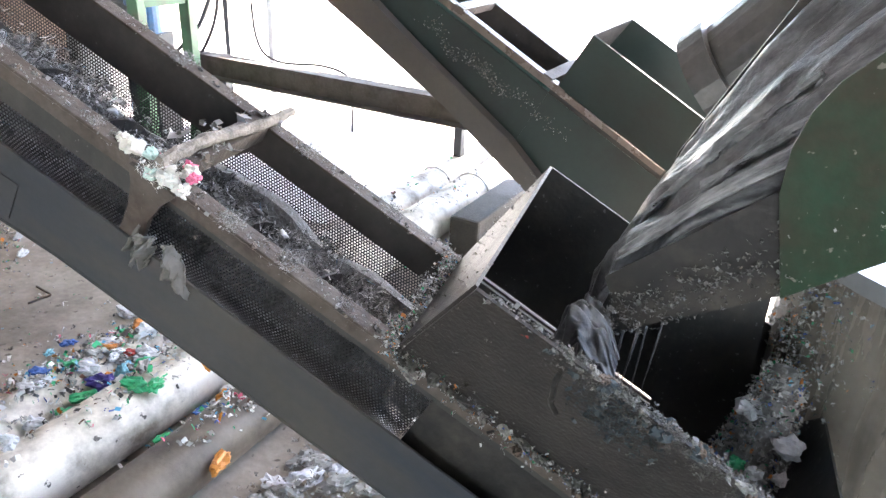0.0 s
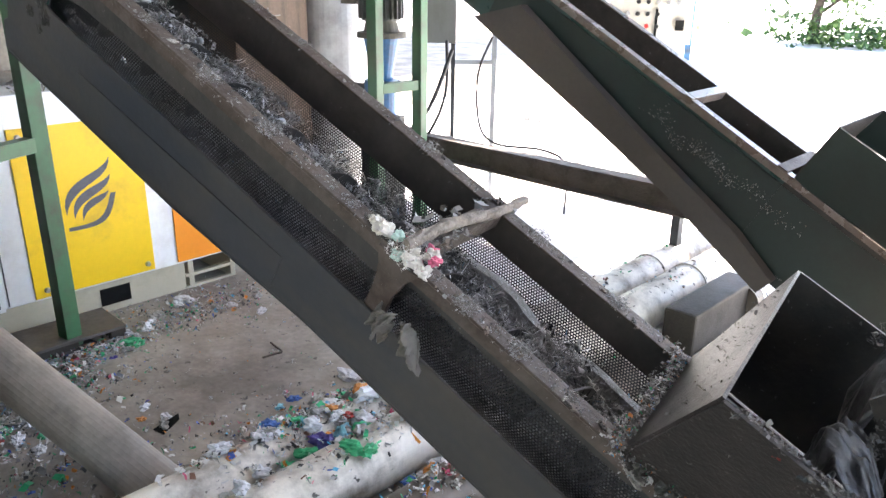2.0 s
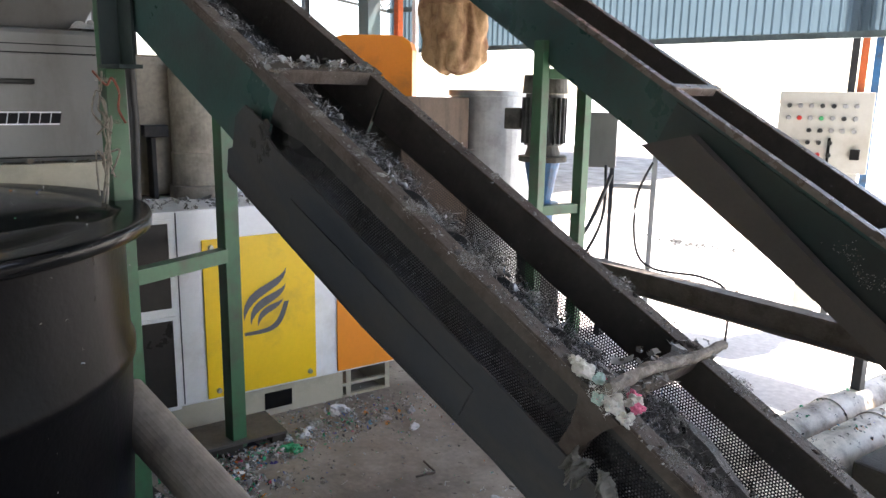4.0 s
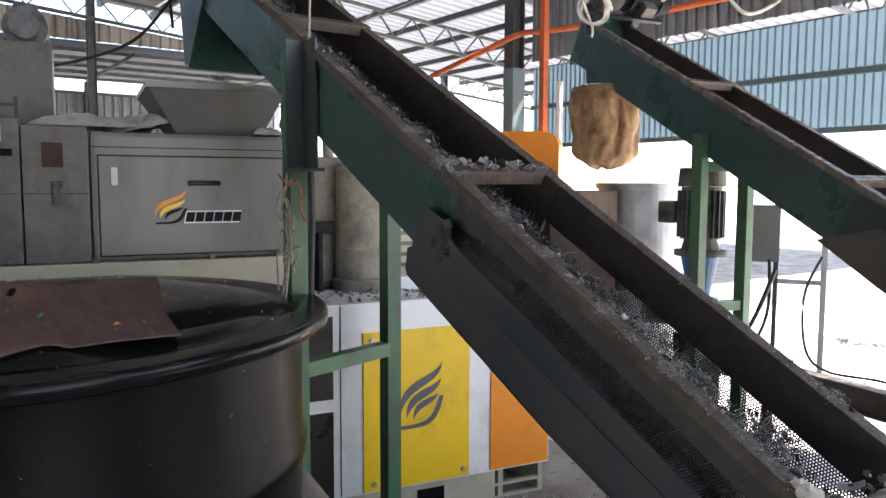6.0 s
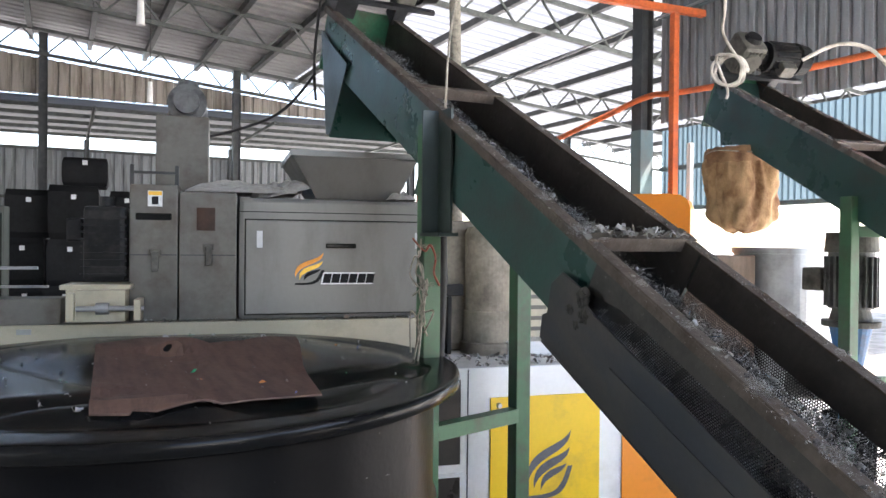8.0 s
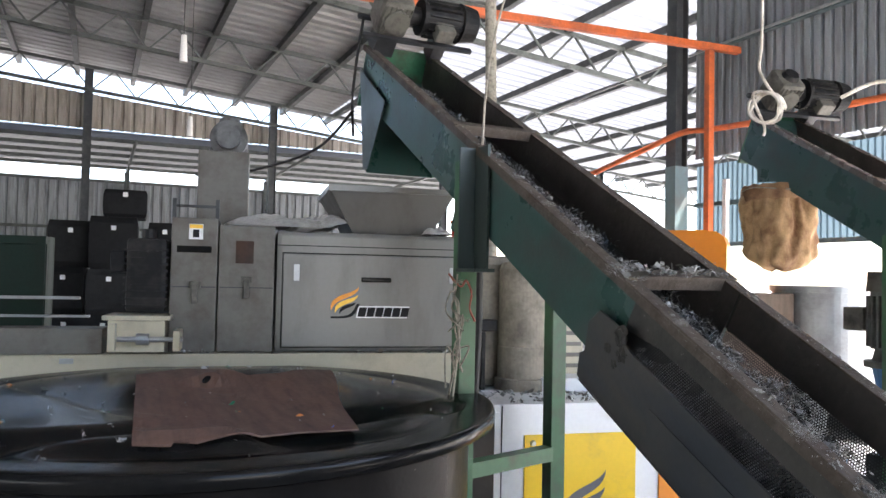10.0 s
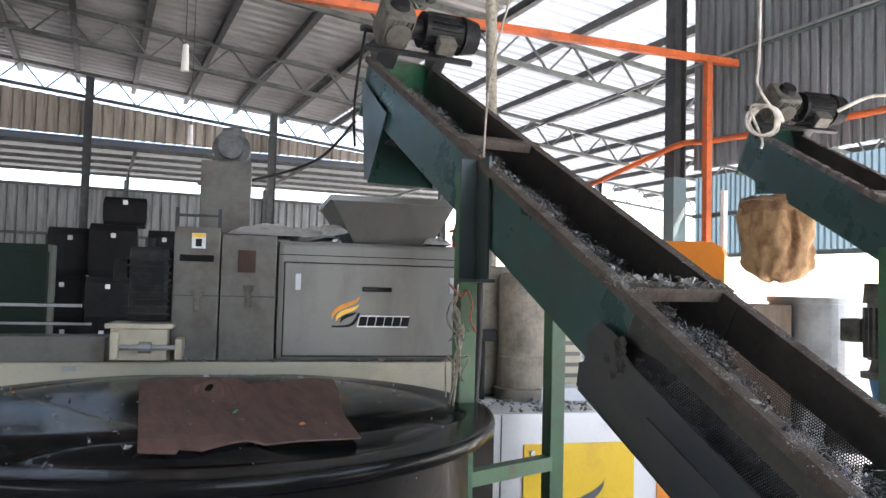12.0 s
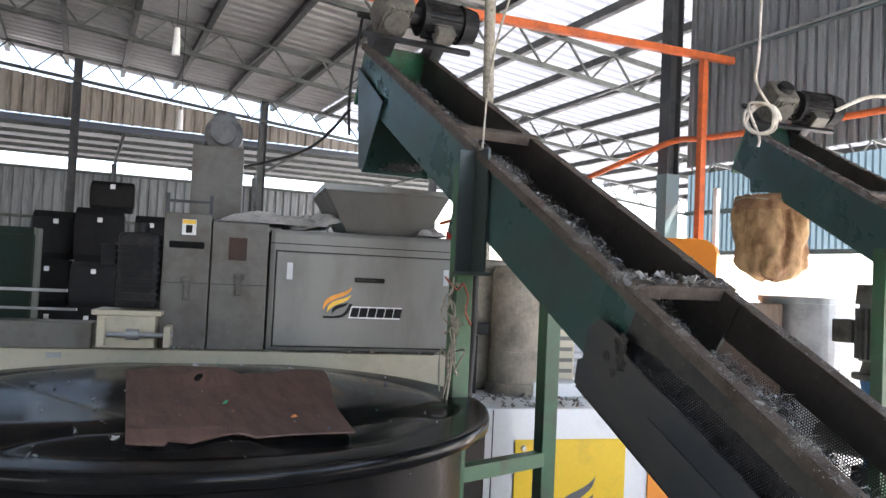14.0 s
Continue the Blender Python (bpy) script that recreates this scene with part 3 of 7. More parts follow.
def gearmotor(m, label, flip=1):
    """A worm gearbox with a ribbed motor on a plate; origin at the plate, motor along local y."""
    g = thing("gear_motor", label, "motor", m)
    for x in (-0.07, 0.07):
        part("rail", boxes((x - 0.012, x + 0.012, -0.13, 0.42, -0.02, 0.0)), IRON, g)
    part("pedestal", boxes((-0.05, 0.05, -0.05, 0.05, -0.13, -0.0205)), IRON, g)
    part("pedestal", boxes((-0.05, 0.05, 0.24, 0.30, -0.13, -0.0205)), IRON, g)
    gb = part("gearbox", boxes((-0.078, 0.078, -0.085, 0.069, 0.001, 0.19), bevel=0.028), MOTOR_GREY, g, "grey cast gearbox", smooth=False)
    bm = bmesh.new()
    tube(bm, (-0.09, 0, 0.09), (0.09, 0, 0.09), 0.06, 20)
    part("cover", bm, MOTOR_GREY, gb)
    for i in range(6):
        part("rib", boxes((-0.086, -0.0785, -0.07 + i * 0.024, -0.064 + i * 0.024, 0.03, 0.165)), MOTOR_GREY, gb)
        part("rib", boxes((0.0785, 0.086, -0.07 + i * 0.024, -0.064 + i * 0.024, 0.03, 0.165)), MOTOR_GREY, gb)
    bm = bmesh.new()
    tube(bm, (0, -0.01, 0.19), (0, -0.01, 0.215), 0.05, 18, 0.04)
    part("cap", bm, MOTOR_DARK, gb)
    bm = bmesh.new()
    tube(bm, (0, 0.07, 0.085), (0, 0.145, 0.085), 0.045, 18)
    tube(bm, (0, 0.13, 0.085), (0, 0.145, 0.085), 0.085, 20)
    part("flange", bm, MOTOR_DARK, g)
    bm = bmesh.new()
    tube(bm, (0, 0.146, 0.085), (0, 0.33, 0.085), 0.076, 20)
    mo = part("motor_body", bm, MOTOR_DARK, g, "dark ribbed motor")
    for i in range(16):
        a = i * math.tau / 16
        part("fin", boxes((-0.002, 0.002, 0.16, 0.315, 0.074, 0.092)), MOTOR_DARK, mo, m=pose(0, 0, 0.085) @ Matrix.Rotation(a, 4, "Y"))
    bm = bmesh.new()
    tube(bm, (0, 0.331, 0.085), (0, 0.41, 0.085), 0.094, 22, 0.080)
    part("fan_cover", bm, MOTOR_DARK, g)
    part("terminal_box", boxes((0.06, 0.13, 0.19, 0.28, 0.05, 0.12), bevel=0.008), MOTOR_GREY, g)
    return g


def conveyor(m, width, low, mid, top, label, stays, detail=True, deep=0.235, paint=None):
    """An inclined screw conveyor: rims, plates, screen, drip tray, stays, feed box and screw. Near rim at local y = 0."""
    GREEN = paint
    conv = thing("screw_conveyor", label, "conveyor", m)
    for s, y0 in ((1, 0.0), (-1, -width)):
        bm = bmesh.new()
        box(bm, -0.50, top, y0 - 0.019, y0 + 0.019, -0.006, 0.0, 0.0015)
        box(bm, -0.95, top, y0 + s * 0.013, y0 + s * 0.019, -0.028, -0.0062)
        part("rim_flange", bm, RUST_RAIL if detail else SHEEN_RIM, conv, "rusty brown rim flange caked with flakes")
        if detail:
            bm = bmesh.new()
            prism(bm, [(low, -0.007), (mid - 0.001, -0.007), (mid - 0.001, -0.112), (0.90, -0.084), (0.80, -0.080), (0.035, -0.078), (0.03, -0.050), (low, -0.050)], y0 - 0.004, y0 + 0.004)
        else:
            bm = boxes((low, mid, y0 - 0.004, y0 + 0.004, -0.050, -0.007))
        part("side_plate", bm, RIM_PLATE, conv, "grimy brown plate under the rim")
        part("side_plate", boxes((mid, top - 0.02, y0 - 0.004, y0 + 0.004, -deep, -0.007)), GREEN, conv, "glossy dark green side plate")
        if not detail:
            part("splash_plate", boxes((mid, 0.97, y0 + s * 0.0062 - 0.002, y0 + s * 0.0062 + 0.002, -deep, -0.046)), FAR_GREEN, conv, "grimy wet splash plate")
        part("lining", boxes((mid, top - 0.02, y0 - s * 0.008, y0 - s * 0.0045, -0.22, -0.008)), LINING, conv)
    part("lining", prism(bmesh.new(), [(-0.5, -0.008), (mid - 0.01, -0.008), (mid - 0.01, -0.110), (0.02, -0.104), (0.0, -0.078), (-0.5, -0.074)], -width + 0.0045, -width + 0.008), LINING, conv)
    r = width / 2
    bm = bmesh.new()
    prev = None
    for i in range(15):
        a = math.pi * i / 14
        ring = [bm.verts.new((x, -r + r * math.cos(a) * 0.97, -0.115 - r * math.sin(a) * 0.75)) for x in (mid, top - 0.36)]
        if prev:
            bm.faces.new((prev[0], prev[1], ring[1], ring[0]))
        prev = ring
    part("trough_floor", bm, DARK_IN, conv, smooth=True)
    part("bottom_plate", boxes((mid, top - 0.36, -width, 0, -deep - 0.006, -deep - 0.0002)), GREEN, conv)
    for s in stays:
        part("stay", boxes((s - 0.019, s + 0.019, -width - 0.02, 0.02, 0.001, 0.006), (s - 0.019, s - 0.014, -width + 0.02, -0.02, -0.03, 0.001), bevel=0.001), RUST_RAIL if detail else SHEEN_RIM, conv, "flat steel stay across the trough")
    part("end_plate", boxes((top - 0.02, top, -width, 0, -0.30, 0.0)), GREEN_IN, conv)
    # feed box: end wall square to the slope, leaning long walls
    e0, e1, bot, h, out, inn = -0.47, -0.50, -1.06, 0.257, 0.147, 0.02
    part("feed_end_wall", plate([(e0, 0.01, 0.0), (e0, -width - 0.01, 0.0), (e1, -width - inn, h), (e1, out, h)]), FEED_STEEL, conv, "muddy steel end wall of the feed box")
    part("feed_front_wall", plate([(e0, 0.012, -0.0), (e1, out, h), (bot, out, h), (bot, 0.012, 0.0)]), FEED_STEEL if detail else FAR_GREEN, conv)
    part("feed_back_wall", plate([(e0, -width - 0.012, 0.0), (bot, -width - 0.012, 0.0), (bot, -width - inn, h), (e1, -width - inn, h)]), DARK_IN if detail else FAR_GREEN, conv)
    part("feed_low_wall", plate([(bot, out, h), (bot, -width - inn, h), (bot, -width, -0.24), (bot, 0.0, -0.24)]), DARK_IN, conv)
    return conv


SLOPE1 = math.degrees(math.atan(0.556))
C1 = Matrix(((-math.cos(radians(SLOPE1)), 0, math.sin(radians(SLOPE1)), -0.757), (0, -1, 0, 0.937), (math.sin(radians(SLOPE1)), 0, math.cos(radians(SLOPE1)), 0.913), (0, 0, 0, 1)))
W1, LOW, MID, TOP = 0.318, -1.02, 1.03, 3.36
PITCH, REV = 0.16, 0.793          # metres per turn, turns per second
AUG_PHASE = 2.67
conv = conveyor(C1, W1, LOW, MID, TOP, "dark green inclined screw conveyor with rusty rims and perforated lower trough", (0.0, 1.095, 2.19), paint=GREEN)
sc = tagged(new("screen", perforated(MID + 0.56, W1, -0.028, 0.072, 0.0066, 0.0021)), "perforated dark steel screen")
sc.parent, sc.location = conv, (-0.56, 0, 0)
for y0 in (0.0, -W1):
    part("boot_plate", boxes((-1.04, -0.56, y0 - 0.003, y0 + 0.003, -0.20, -0.0282)), WET_BLACK, conv, "dark boot plate below the feed box")
bm = bmesh.new()
prism(bm, [(-1.10, -0.128), (-0.35, -0.130), (0.0, -0.124), (0.50, -0.124), (0.95, -0.126), (1.0, -0.118), (1.02, -0.098), (1.10, -0.102), (1.125, -0.15), (1.105, -0.225), (1.12, -0.24), (1.10, -0.298), (0.50, -0.286), (0.10, -0.254), (-0.60, -0.246), (-1.10, -0.246)], 0.03, 0.036)
bmesh.ops.bevel(bm, geom=list(bm.edges), offset=0.0012, segments=1, affect="EDGES")
part("skirt_plate", bm, NAVY, conv, "dark slate skirt plate, chipped paint")
part("patch_plate", prism(bmesh.new(), [(0.84, -0.195), (0.20, -0.175), (0.20, -0.25), (0.80, -0.283)], 0.0363, 0.039), mat("worn slate paint", (0.029, 0.032, 0.037), 0.45, dirt=(0.05, 0.046, 0.04), scale=4, bump=0.15, mottle=0.15), conv, "paler worn patch plate on the skirt")
part("skirt_lip", prism(bmesh.new(), [(-1.10, -0.2462), (-0.60, -0.2462), (0.10, -0.2542), (0.50, -0.2862), (1.09, -0.298), (1.09, -0.303), (0.50, -0.291), (0.10, -0.259), (-0.60, -0.251), (-1.10, -0.251)], 0.006, 0.036), NAVY, conv)
for k_, (s_, z_, r_) in enumerate(((1.00, -0.115, 0.030), (0.975, -0.15, 0.022), (1.03, -0.165, 0.016), (0.99, -0.185, 0.012))):
    wad("wet_patch", C1 @ pose(s_, 0.036, z_, -90, 0, 0), r_, 40 + k_, WET_BLACK, "black wet grime patch on the skirt plate", "grime", 0.15, "wet grime patches")
part("skirt_hanger", boxes((-0.02, 0.02, 0.004, 0.0298, -0.20, -0.14)), NAVY, conv)
part("gusset", prism(bmesh.new(), [(-0.050, -0.006), (0.040, -0.006), (0.026, -0.035), (0.016, -0.075), (0.014, -0.15), (-0.030, -0.15), (-0.026, -0.075), (-0.036, -0.035)], 0.0195, 0.029), RUST_RAIL, conv, "grimy tapered gusset under the stay")
inv = C1.inverted()
# front chute side: paler slate tint is the sky's reflection put into the green
part("chute_side", plate([(x, 0.922, z) for x, z in ((-3.74, 2.44), (-3.38, 2.20), (-3.60, 1.93), (-3.66, 1.93))], m=inv), mat("green paint with sky sheen in colour", (0.055, 0.085, 0.088), 0.3, dirt=(0.04, 0.052, 0.05), scale=4, bump=0.12, mottle=0.12), conv, "green chute side plate, sky sheen put in its colour")
part("chute_side", plate([(x, 1.272, z) for x, z in ((-3.74, 2.44), (-3.20, 2.10), (-3.26, 1.935), (-3.64, 1.915))], m=inv), GREEN_IN, conv)
part("chute_back", plate([(-3.742, 0.927, 2.40), (-3.742, 1.267, 2.40), (-3.642, 1.267, 1.915), (-3.642, 0.927, 1.915)], m=inv), GREEN, conv)
AUG1 = (-1.0, -W1 / 2, -0.160)
aug = part("auger", auger(TOP + 0.9, 0.072, PITCH, 0.022), DARK_IN, conv, "grimy steel screw flight on a shaft", pose(*AUG1))

# damp flakes packed between the screw and the screen
def bed(m, x0, x1, width, axis_z, seed):
    r0, r1 = 0.119, width / 2 - 0.006
    bm = bmesh.new()
    rings = []
    n = 70
    for i in range(n + 1):
        x = x0 + (x1 - x0) * i / n
        ring = []
        for k in range(15):
            e = 0.22 * noise.noise(Vector((x * 6, seed, 1.0 if k < 7 else 5.0)))
            low = min(1.0, max(0.0, x / 0.2))      # heaped by the feed box, thinner further up
            a = math.radians(192 + 16 * low) + math.radians(118 - 8 * low) * k / 14 + (e if k < 7 else -e) * abs(k - 7) / 7
            ring.append((bm.verts.new((x, -width / 2 + r1 * math.cos(a), axis_z + r1 * math.sin(a))), bm.verts.new((x, -width / 2 + (r0 + 0.01 * noise.noise(Vector((x * 20, k, seed)))) * math.cos(a), axis_z + r0 * math.sin(a)))))
        rings.append(ring)
    for a, b in zip(rings, rings[1:]):
        for k in range(14):
            bm.faces.new((a[k][0], b[k][0], b[k + 1][0], a[k + 1][0]))
            bm.faces.new((a[k][1], a[k + 1][1], b[k + 1][1], b[k][1]))
        for k in (0, 14):
            bm.faces.new((a[k][0], a[k][1], b[k][1], b[k][0]))
    bmesh.ops.recalc_face_normals(bm, faces=bm.faces)
    ob = tagged(part("flake_bed", bm, PACKED, m=m), "dark damp flakes packed in the screen trough", "flakes", kind="stuff")
    rn = random.Random(17)
    fl = bmesh.new()
    scraps(fl, lambda: (lambda x, s_: (x, -width / 2 + s_ * (0.128 + 0.012 * rn.random()), axis_z - 0.045 + 0.02 * noise.noise(Vector((x * 6, s_, 0)))))(rn.uniform(x0, x1), rn.choice((-1, 1))), 900, 0.005, rn, 0.0)
    tagged(part("bed_flakes", fl, FLUFF, ob), kind="stuff")
bed(C1, -0.5, MID, W1, -0.10, 2.0)

# flakes caked on the rims and wedged at the feed box
rnd = random.Random(5)
bm = bmesh.new()
scraps(bm, lambda: C1 @ Vector((rnd.triangular(-0.5, 1.2, -0.45), rnd.gauss(0.002, 0.011), 0.0)), 1300, 0.0027, rnd, 0.0)
scraps(bm, lambda: C1 @ Vector((rnd.triangular(-0.5, 1.6, -0.45), -W1 + rnd.gauss(0, 0.011), 0.0)), 1100, 0.0027, rnd, 0.0)
scraps(bm, lambda: C1 @ Vector((rnd.uniform(1.0, 3.3), rnd.choice((0, 0, -W1)) + rnd.gauss(0, 0.010), 0.0)), 800, 0.0032, rnd, 0.0)
tagged(part("rim_flakes", bm, GREY_FLUFF), "pale damp plastic flakes caked on the conveyor rims", "flakes", kind="stuff")
bm = bmesh.new()
scraps(bm, lambda: C1 @ Vector((-0.462 + abs(rnd.gauss(0, 0.013)), rnd.uniform(-W1, 0.03), abs(rnd.gauss(0.0, 0.012)))), 1300, 0.0032, rnd, 0.0)
scraps(bm, lambda: C1 @ Vector((rnd.uniform(-1.05, -0.44), 0.024 + abs(rnd.gauss(0, 0.012)), rnd.gauss(0.012, 0.012))), 1500, 0.0027, rnd, 0.0)
tagged(part("wedged_flakes", bm, DULL_SCRAPS), "mixed coloured plastic flakes wedged round the feed box", "flakes", kind="stuff")
def caked(where, count, small, large, seed):
    """Lumps of damp flakes caked along a line."""
    rn = random.Random(seed)
    for k in range(count):
        mt_, w_ = rn.choice(((CAKE_GREY, "grey"), (CAKE_GREY, "grey"), (CAKE_DARK, "dark"), (CAKE_PALE, "pale"), (CAKE_BROWN, "brownish")))
        wad("caked_lump", C1 @ Matrix.Translation(where(rn)) @ pose(0, 0, 0, 0, 0, rn.uniform(0, 360)) @ Matrix.Diagonal((1.4, 0.8, 0.8, 1)), rn.uniform(small, large), seed + k * 1.3, mt_, w_ + " lump of damp flakes caked on the steel", "flakes", 0.8, "caked lumps")


CAKE_GREY, CAKE_DARK, CAKE_PALE, CAKE_BROWN = [mat("caked flakes " + n, c, 0.6, dirt=tuple(q * 0.4 for q in c), scale=70, bump=0.8, grain=220, mottle=0.5, dirt_amount=0.6) for n, c in (("grey", (0.15, 0.145, 0.13)), ("dark", (0.05, 0.045, 0.04)), ("pale", (0.32, 0.31, 0.28)), ("brown", (0.14, 0.10, 0.07)))]
caked(lambda r: Vector((r.uniform(-1.04, -0.47), 0.022 + abs(r.gauss(0, 0.008)), r.gauss(0.006, 0.005))), 46, 0.006, 0.015, 3.0)
caked(lambda r: Vector((-0.462 + abs(r.gauss(0, 0.010)), r.uniform(-W1, 0.03), 0.003)), 30, 0.007, 0.017, 60.0)
caked(lambda r: Vector((r.uniform(-1.02, -0.60), 0.147 + r.gauss(0, 0.004), 0.253 + r.gauss(0, 0.004))), 26, 0.006, 0.014, 120.0)
caked(lambda r: Vector((r.uniform(-0.45, 1.0), r.choice((0.0, -W1)) + r.gauss(0, 0.010), 0.001)), 40, 0.004, 0.008, 170.0)
# fibre knots on the stays
def knot(name, m, size, seed, label, material=None):
    me = clump(seed, size, 70, material or GREY_FLUFF, name)
    ob = new(name, me)
    ob.matrix_basis = m
    return tagged(ob, label, "rag")
RAG_MIX = islands("rag mix", [(0, (0.55, 0.52, 0.46)), (0.45, (0.4, 0.5, 0.46)), (0.62, (0.7, 0.68, 0.62)), (0.97, (0.6, 0.12, 0.18))], 0.7)
knot("rag_knot", C1 @ pose(0.0, 0.0, 0.0, 0, 0, 20), 0.050, 11, "pale and pink rag knot tied on the rusty stay", RAG_MIX)
MINT_RAG, PINK_RAG, PALE_RAG = [mat("rag " + n, c, 0.75, dirt=tuple(q * 0.7 for q in c), scale=40, bump=0.3) for n, c in (("mint", (0.42, 0.56, 0.48)), ("pink", (0.72, 0.16, 0.26)), ("pale", (0.62, 0.59, 0.52)))]
for k_, (s_, y_, z_, r_, mt_, w_) in enumerate(((0.055, 0.004, 0.006, 0.021, PALE_RAG, "pale"), (0.078, 0.0, 0.004, 0.014, PALE_RAG, "pale"), (0.030, -0.004, 0.008, 0.014, MINT_RAG, "mint green"), (-0.020, 0.012, 0.004, 0.022, PALE_RAG, "pale"), (-0.038, -0.018, 0.010, 0.019, PALE_RAG, "pale"), (-0.048, -0.010, 0.014, 0.013, PINK_RAG, "pink"), (-0.026, -0.030, 0.012, 0.013, PINK_RAG, "pink"), (0.004, 0.020, -0.004, 0.015, MINT_RAG, "mint green"), (-0.050, 0.014, 0.0, 0.016, PALE_RAG, "pale"))):
    wad("rag_wad", C1 @ pose(s_, y_, z_, 0, 0, 40 * k_), r_, 20 + k_ * 3, mt_, w_ + " rag wad knotted on the rusty stay", "rag", 0.9, "knotted rags")
def hung_cloth(m, w, h, seed, label):
    """A torn strip of cloth hanging in folds."""
    bm = bmesh.new()
    bmesh.ops.create_grid(bm, x_segments=14, y_segments=16, size=0.5)
    for v in bm.verts:
        x, z = v.co.x, v.co.y
        tear = noise.noise(Vector((x * 6, seed, 0)))
        v.co = Vector((x * w * (1.1 - 0.5 * (0.5 - z) * abs(tear)), 0.006 * math.sin(x * 7 + seed + 2 * z) + 0.022 * noise.noise(Vector((x * 3, z * 4, seed))) + 0.008 * noise.noise(Vector((x * 9, z * 9, seed))), (z - 0.5) * h * (1 + 0.75 * tear)))
    bm.normal_update()
    bmesh.ops.solidify(bm, geom=list(bm.faces), thickness=0.002)
    return tagged(part("rag", bm, CLOTH, m=m), label, "rag")
hung_cloth(Matrix.Translation(C1 @ Vector((-0.035, 0.050, -0.085))) @ pose(0, 0, 0, 0, 25, 0), 0.034, 0.060, 4.0, "grey-beige torn rag hung on the skirt")
hung_cloth(Matrix.Translation(C1 @ Vector((-0.075, 0.050, -0.080))) @ pose(0, 0, 0, 0, -15, 0), 0.026, 0.075, 9.0, "grey-beige torn rag hung on the skirt")
knot("rag_knot", C1 @ pose(1.095, 0.0, 0.004), 0.055, 12, "grey fibres tangled on the stay")
bm = bmesh.new()
scraps(bm, lambda: C1 @ Vector((1.095 + rnd.gauss(0, 0.012), rnd.uniform(-W1, 0.01), 0.010)), 150, 0.011, rnd, 0.0)
scraps(bm, lambda: C1 @ Vector((0.0 + rnd.gauss(0, 0.014), rnd.uniform(-W1 - 0.02, 0.01), 0.007)), 150, 0.009, rnd, 0.0)
tagged(part("stay_fibres", bm, GREY_FLUFF), "grey fibres and flakes lying along the stays", "fibres", kind="stuff")
bm = bmesh.new()
prev = None
for i in range(41):
    f = i / 40
    p = C1 @ Vector((-0.018 * f + 0.006 * math.sin(f * 5), 0.015 + (-W1 - 0.055) * f, 0.018 + 0.007 * f + 0.004 * math.sin(f * 7)))
    ring = []
    for k in range(12):
        an = k * math.tau / 12
        r = (0.0115 - 0.003 * abs(f - 0.35)) * (1 + 0.35 * noise.noise(Vector((math.cos(an) * 1.5, math.sin(an) * 1.5, f * 16))))
        ring.append(bm.verts.new(p + Vector((r * math.cos(an), 0, r * math.sin(an)))))
    if prev:
        for k in range(12):
            bm.faces.new((prev[k], ring[k], ring[(k + 1) % 12], prev[(k + 1) % 12]))
    else:
        bm.faces.new(ring)
    prev = ring
bm.faces.new(prev[::-1])
STICK = mat("fibre-wrapped wood", (0.23, 0.20, 0.165), 0.8, dirt=(0.10, 0.085, 0.07), scale=25, bump=0.7, grain=160, mottle=0.4)
tagged(part("lashed_stick", bm, STICK), "fibre-wrapped stick lashed across the rims", "stick")

# support posts of the conveyor
def frame_posts(pl, pr, h, zb, label):
    sf = thing("support_frame", label, "frame", group="conveyor supports")
    for px, py in (pl, pr):
        part("post", boxes((px - 0.03, px + 0.03, py - 0.03, py + 0.03, 0.012, h), bevel=0.003), GREEN_POST, sf)
        part("foot_plate", boxes((px - 0.07, px + 0.07, py - 0.07, py + 0.07, 0.0, 0.0115)), IRON, sf)
    for z in zb:
        bm = bmesh.new()
        a, b = Vector((*pl, z)), Vector((*pr, z))
        d = (b - a).normalized() * 0.03
        bar(bm, a + d, b - d, 0.05, 0.05)
        part("cross_bar", bm, GREEN_POST, sf)
    return sf


frame_posts((-2.512, 0.900), (-2.64, 1.345), 1.82, (0.79,), "mid green square steel posts with a cross bar under the conveyor")
tagged(part("post_plate", boxes((-0.012, 0.014, -0.004, 0.004, -0.33, 0.0)), GREEN, m=C1 @ pose(2.0, 0.012, 0.0)), "green fishplate bolted to the conveyor side", "plate")
gearmotor(C1 @ pose(TOP - 0.10, -W1 / 2 + 0.11, 0.012, 0, 0, 180) @ pose(0, 0, 0.10, 0, SLOPE1 - 4, 0), "dusty grey gearbox with a black motor on the conveyor head")

# ---- second conveyor ----
a2 = radians(28.6)
dx, dy = -0.984 * math.cos(a2), 0.175 * math.cos(a2)
xs, ys = Vector((dx, dy, math.sin(a2))).normalized(), Vector((-0.175, -0.984, 0)).normalized()
zs = xs.cross(ys)
C2 = Matrix(((xs.x, ys.x, zs.x, -0.826), (xs.y, ys.y, zs.y, 2.777), (xs.z, ys.z, zs.z, 0.948), (0, 0, 0, 1)))
W2 = 0.285
conv2 = conveyor(C2, W2, -1.02, -0.45, 3.08, "dark green inclined screw conveyor standing behind the first", (0.0, 1.02, 2.044), False, 0.27, GREEN)
part("stay", boxes((-0.44, -0.40, -W2 - 0.02, 0.02, 0.001, 0.006)), RUST_RAIL, conv2)
for y0 in (0.045, -W2 - 0.045):
    bm = bmesh.new()
    prism(bm, [(0.995, -0.268), (0.80, -0.10), (0.077, -0.205), (-0.435, -0.264), (-0.644, -0.319), (-0.628, -0.389), (-0.153, -0.325), (0.233, -0.302)], y0 - 0.025, y0 + 0.025)
    part("side_leg", bm, LEG_PAINT, conv2, "grey-brown channel leg beside the trough")
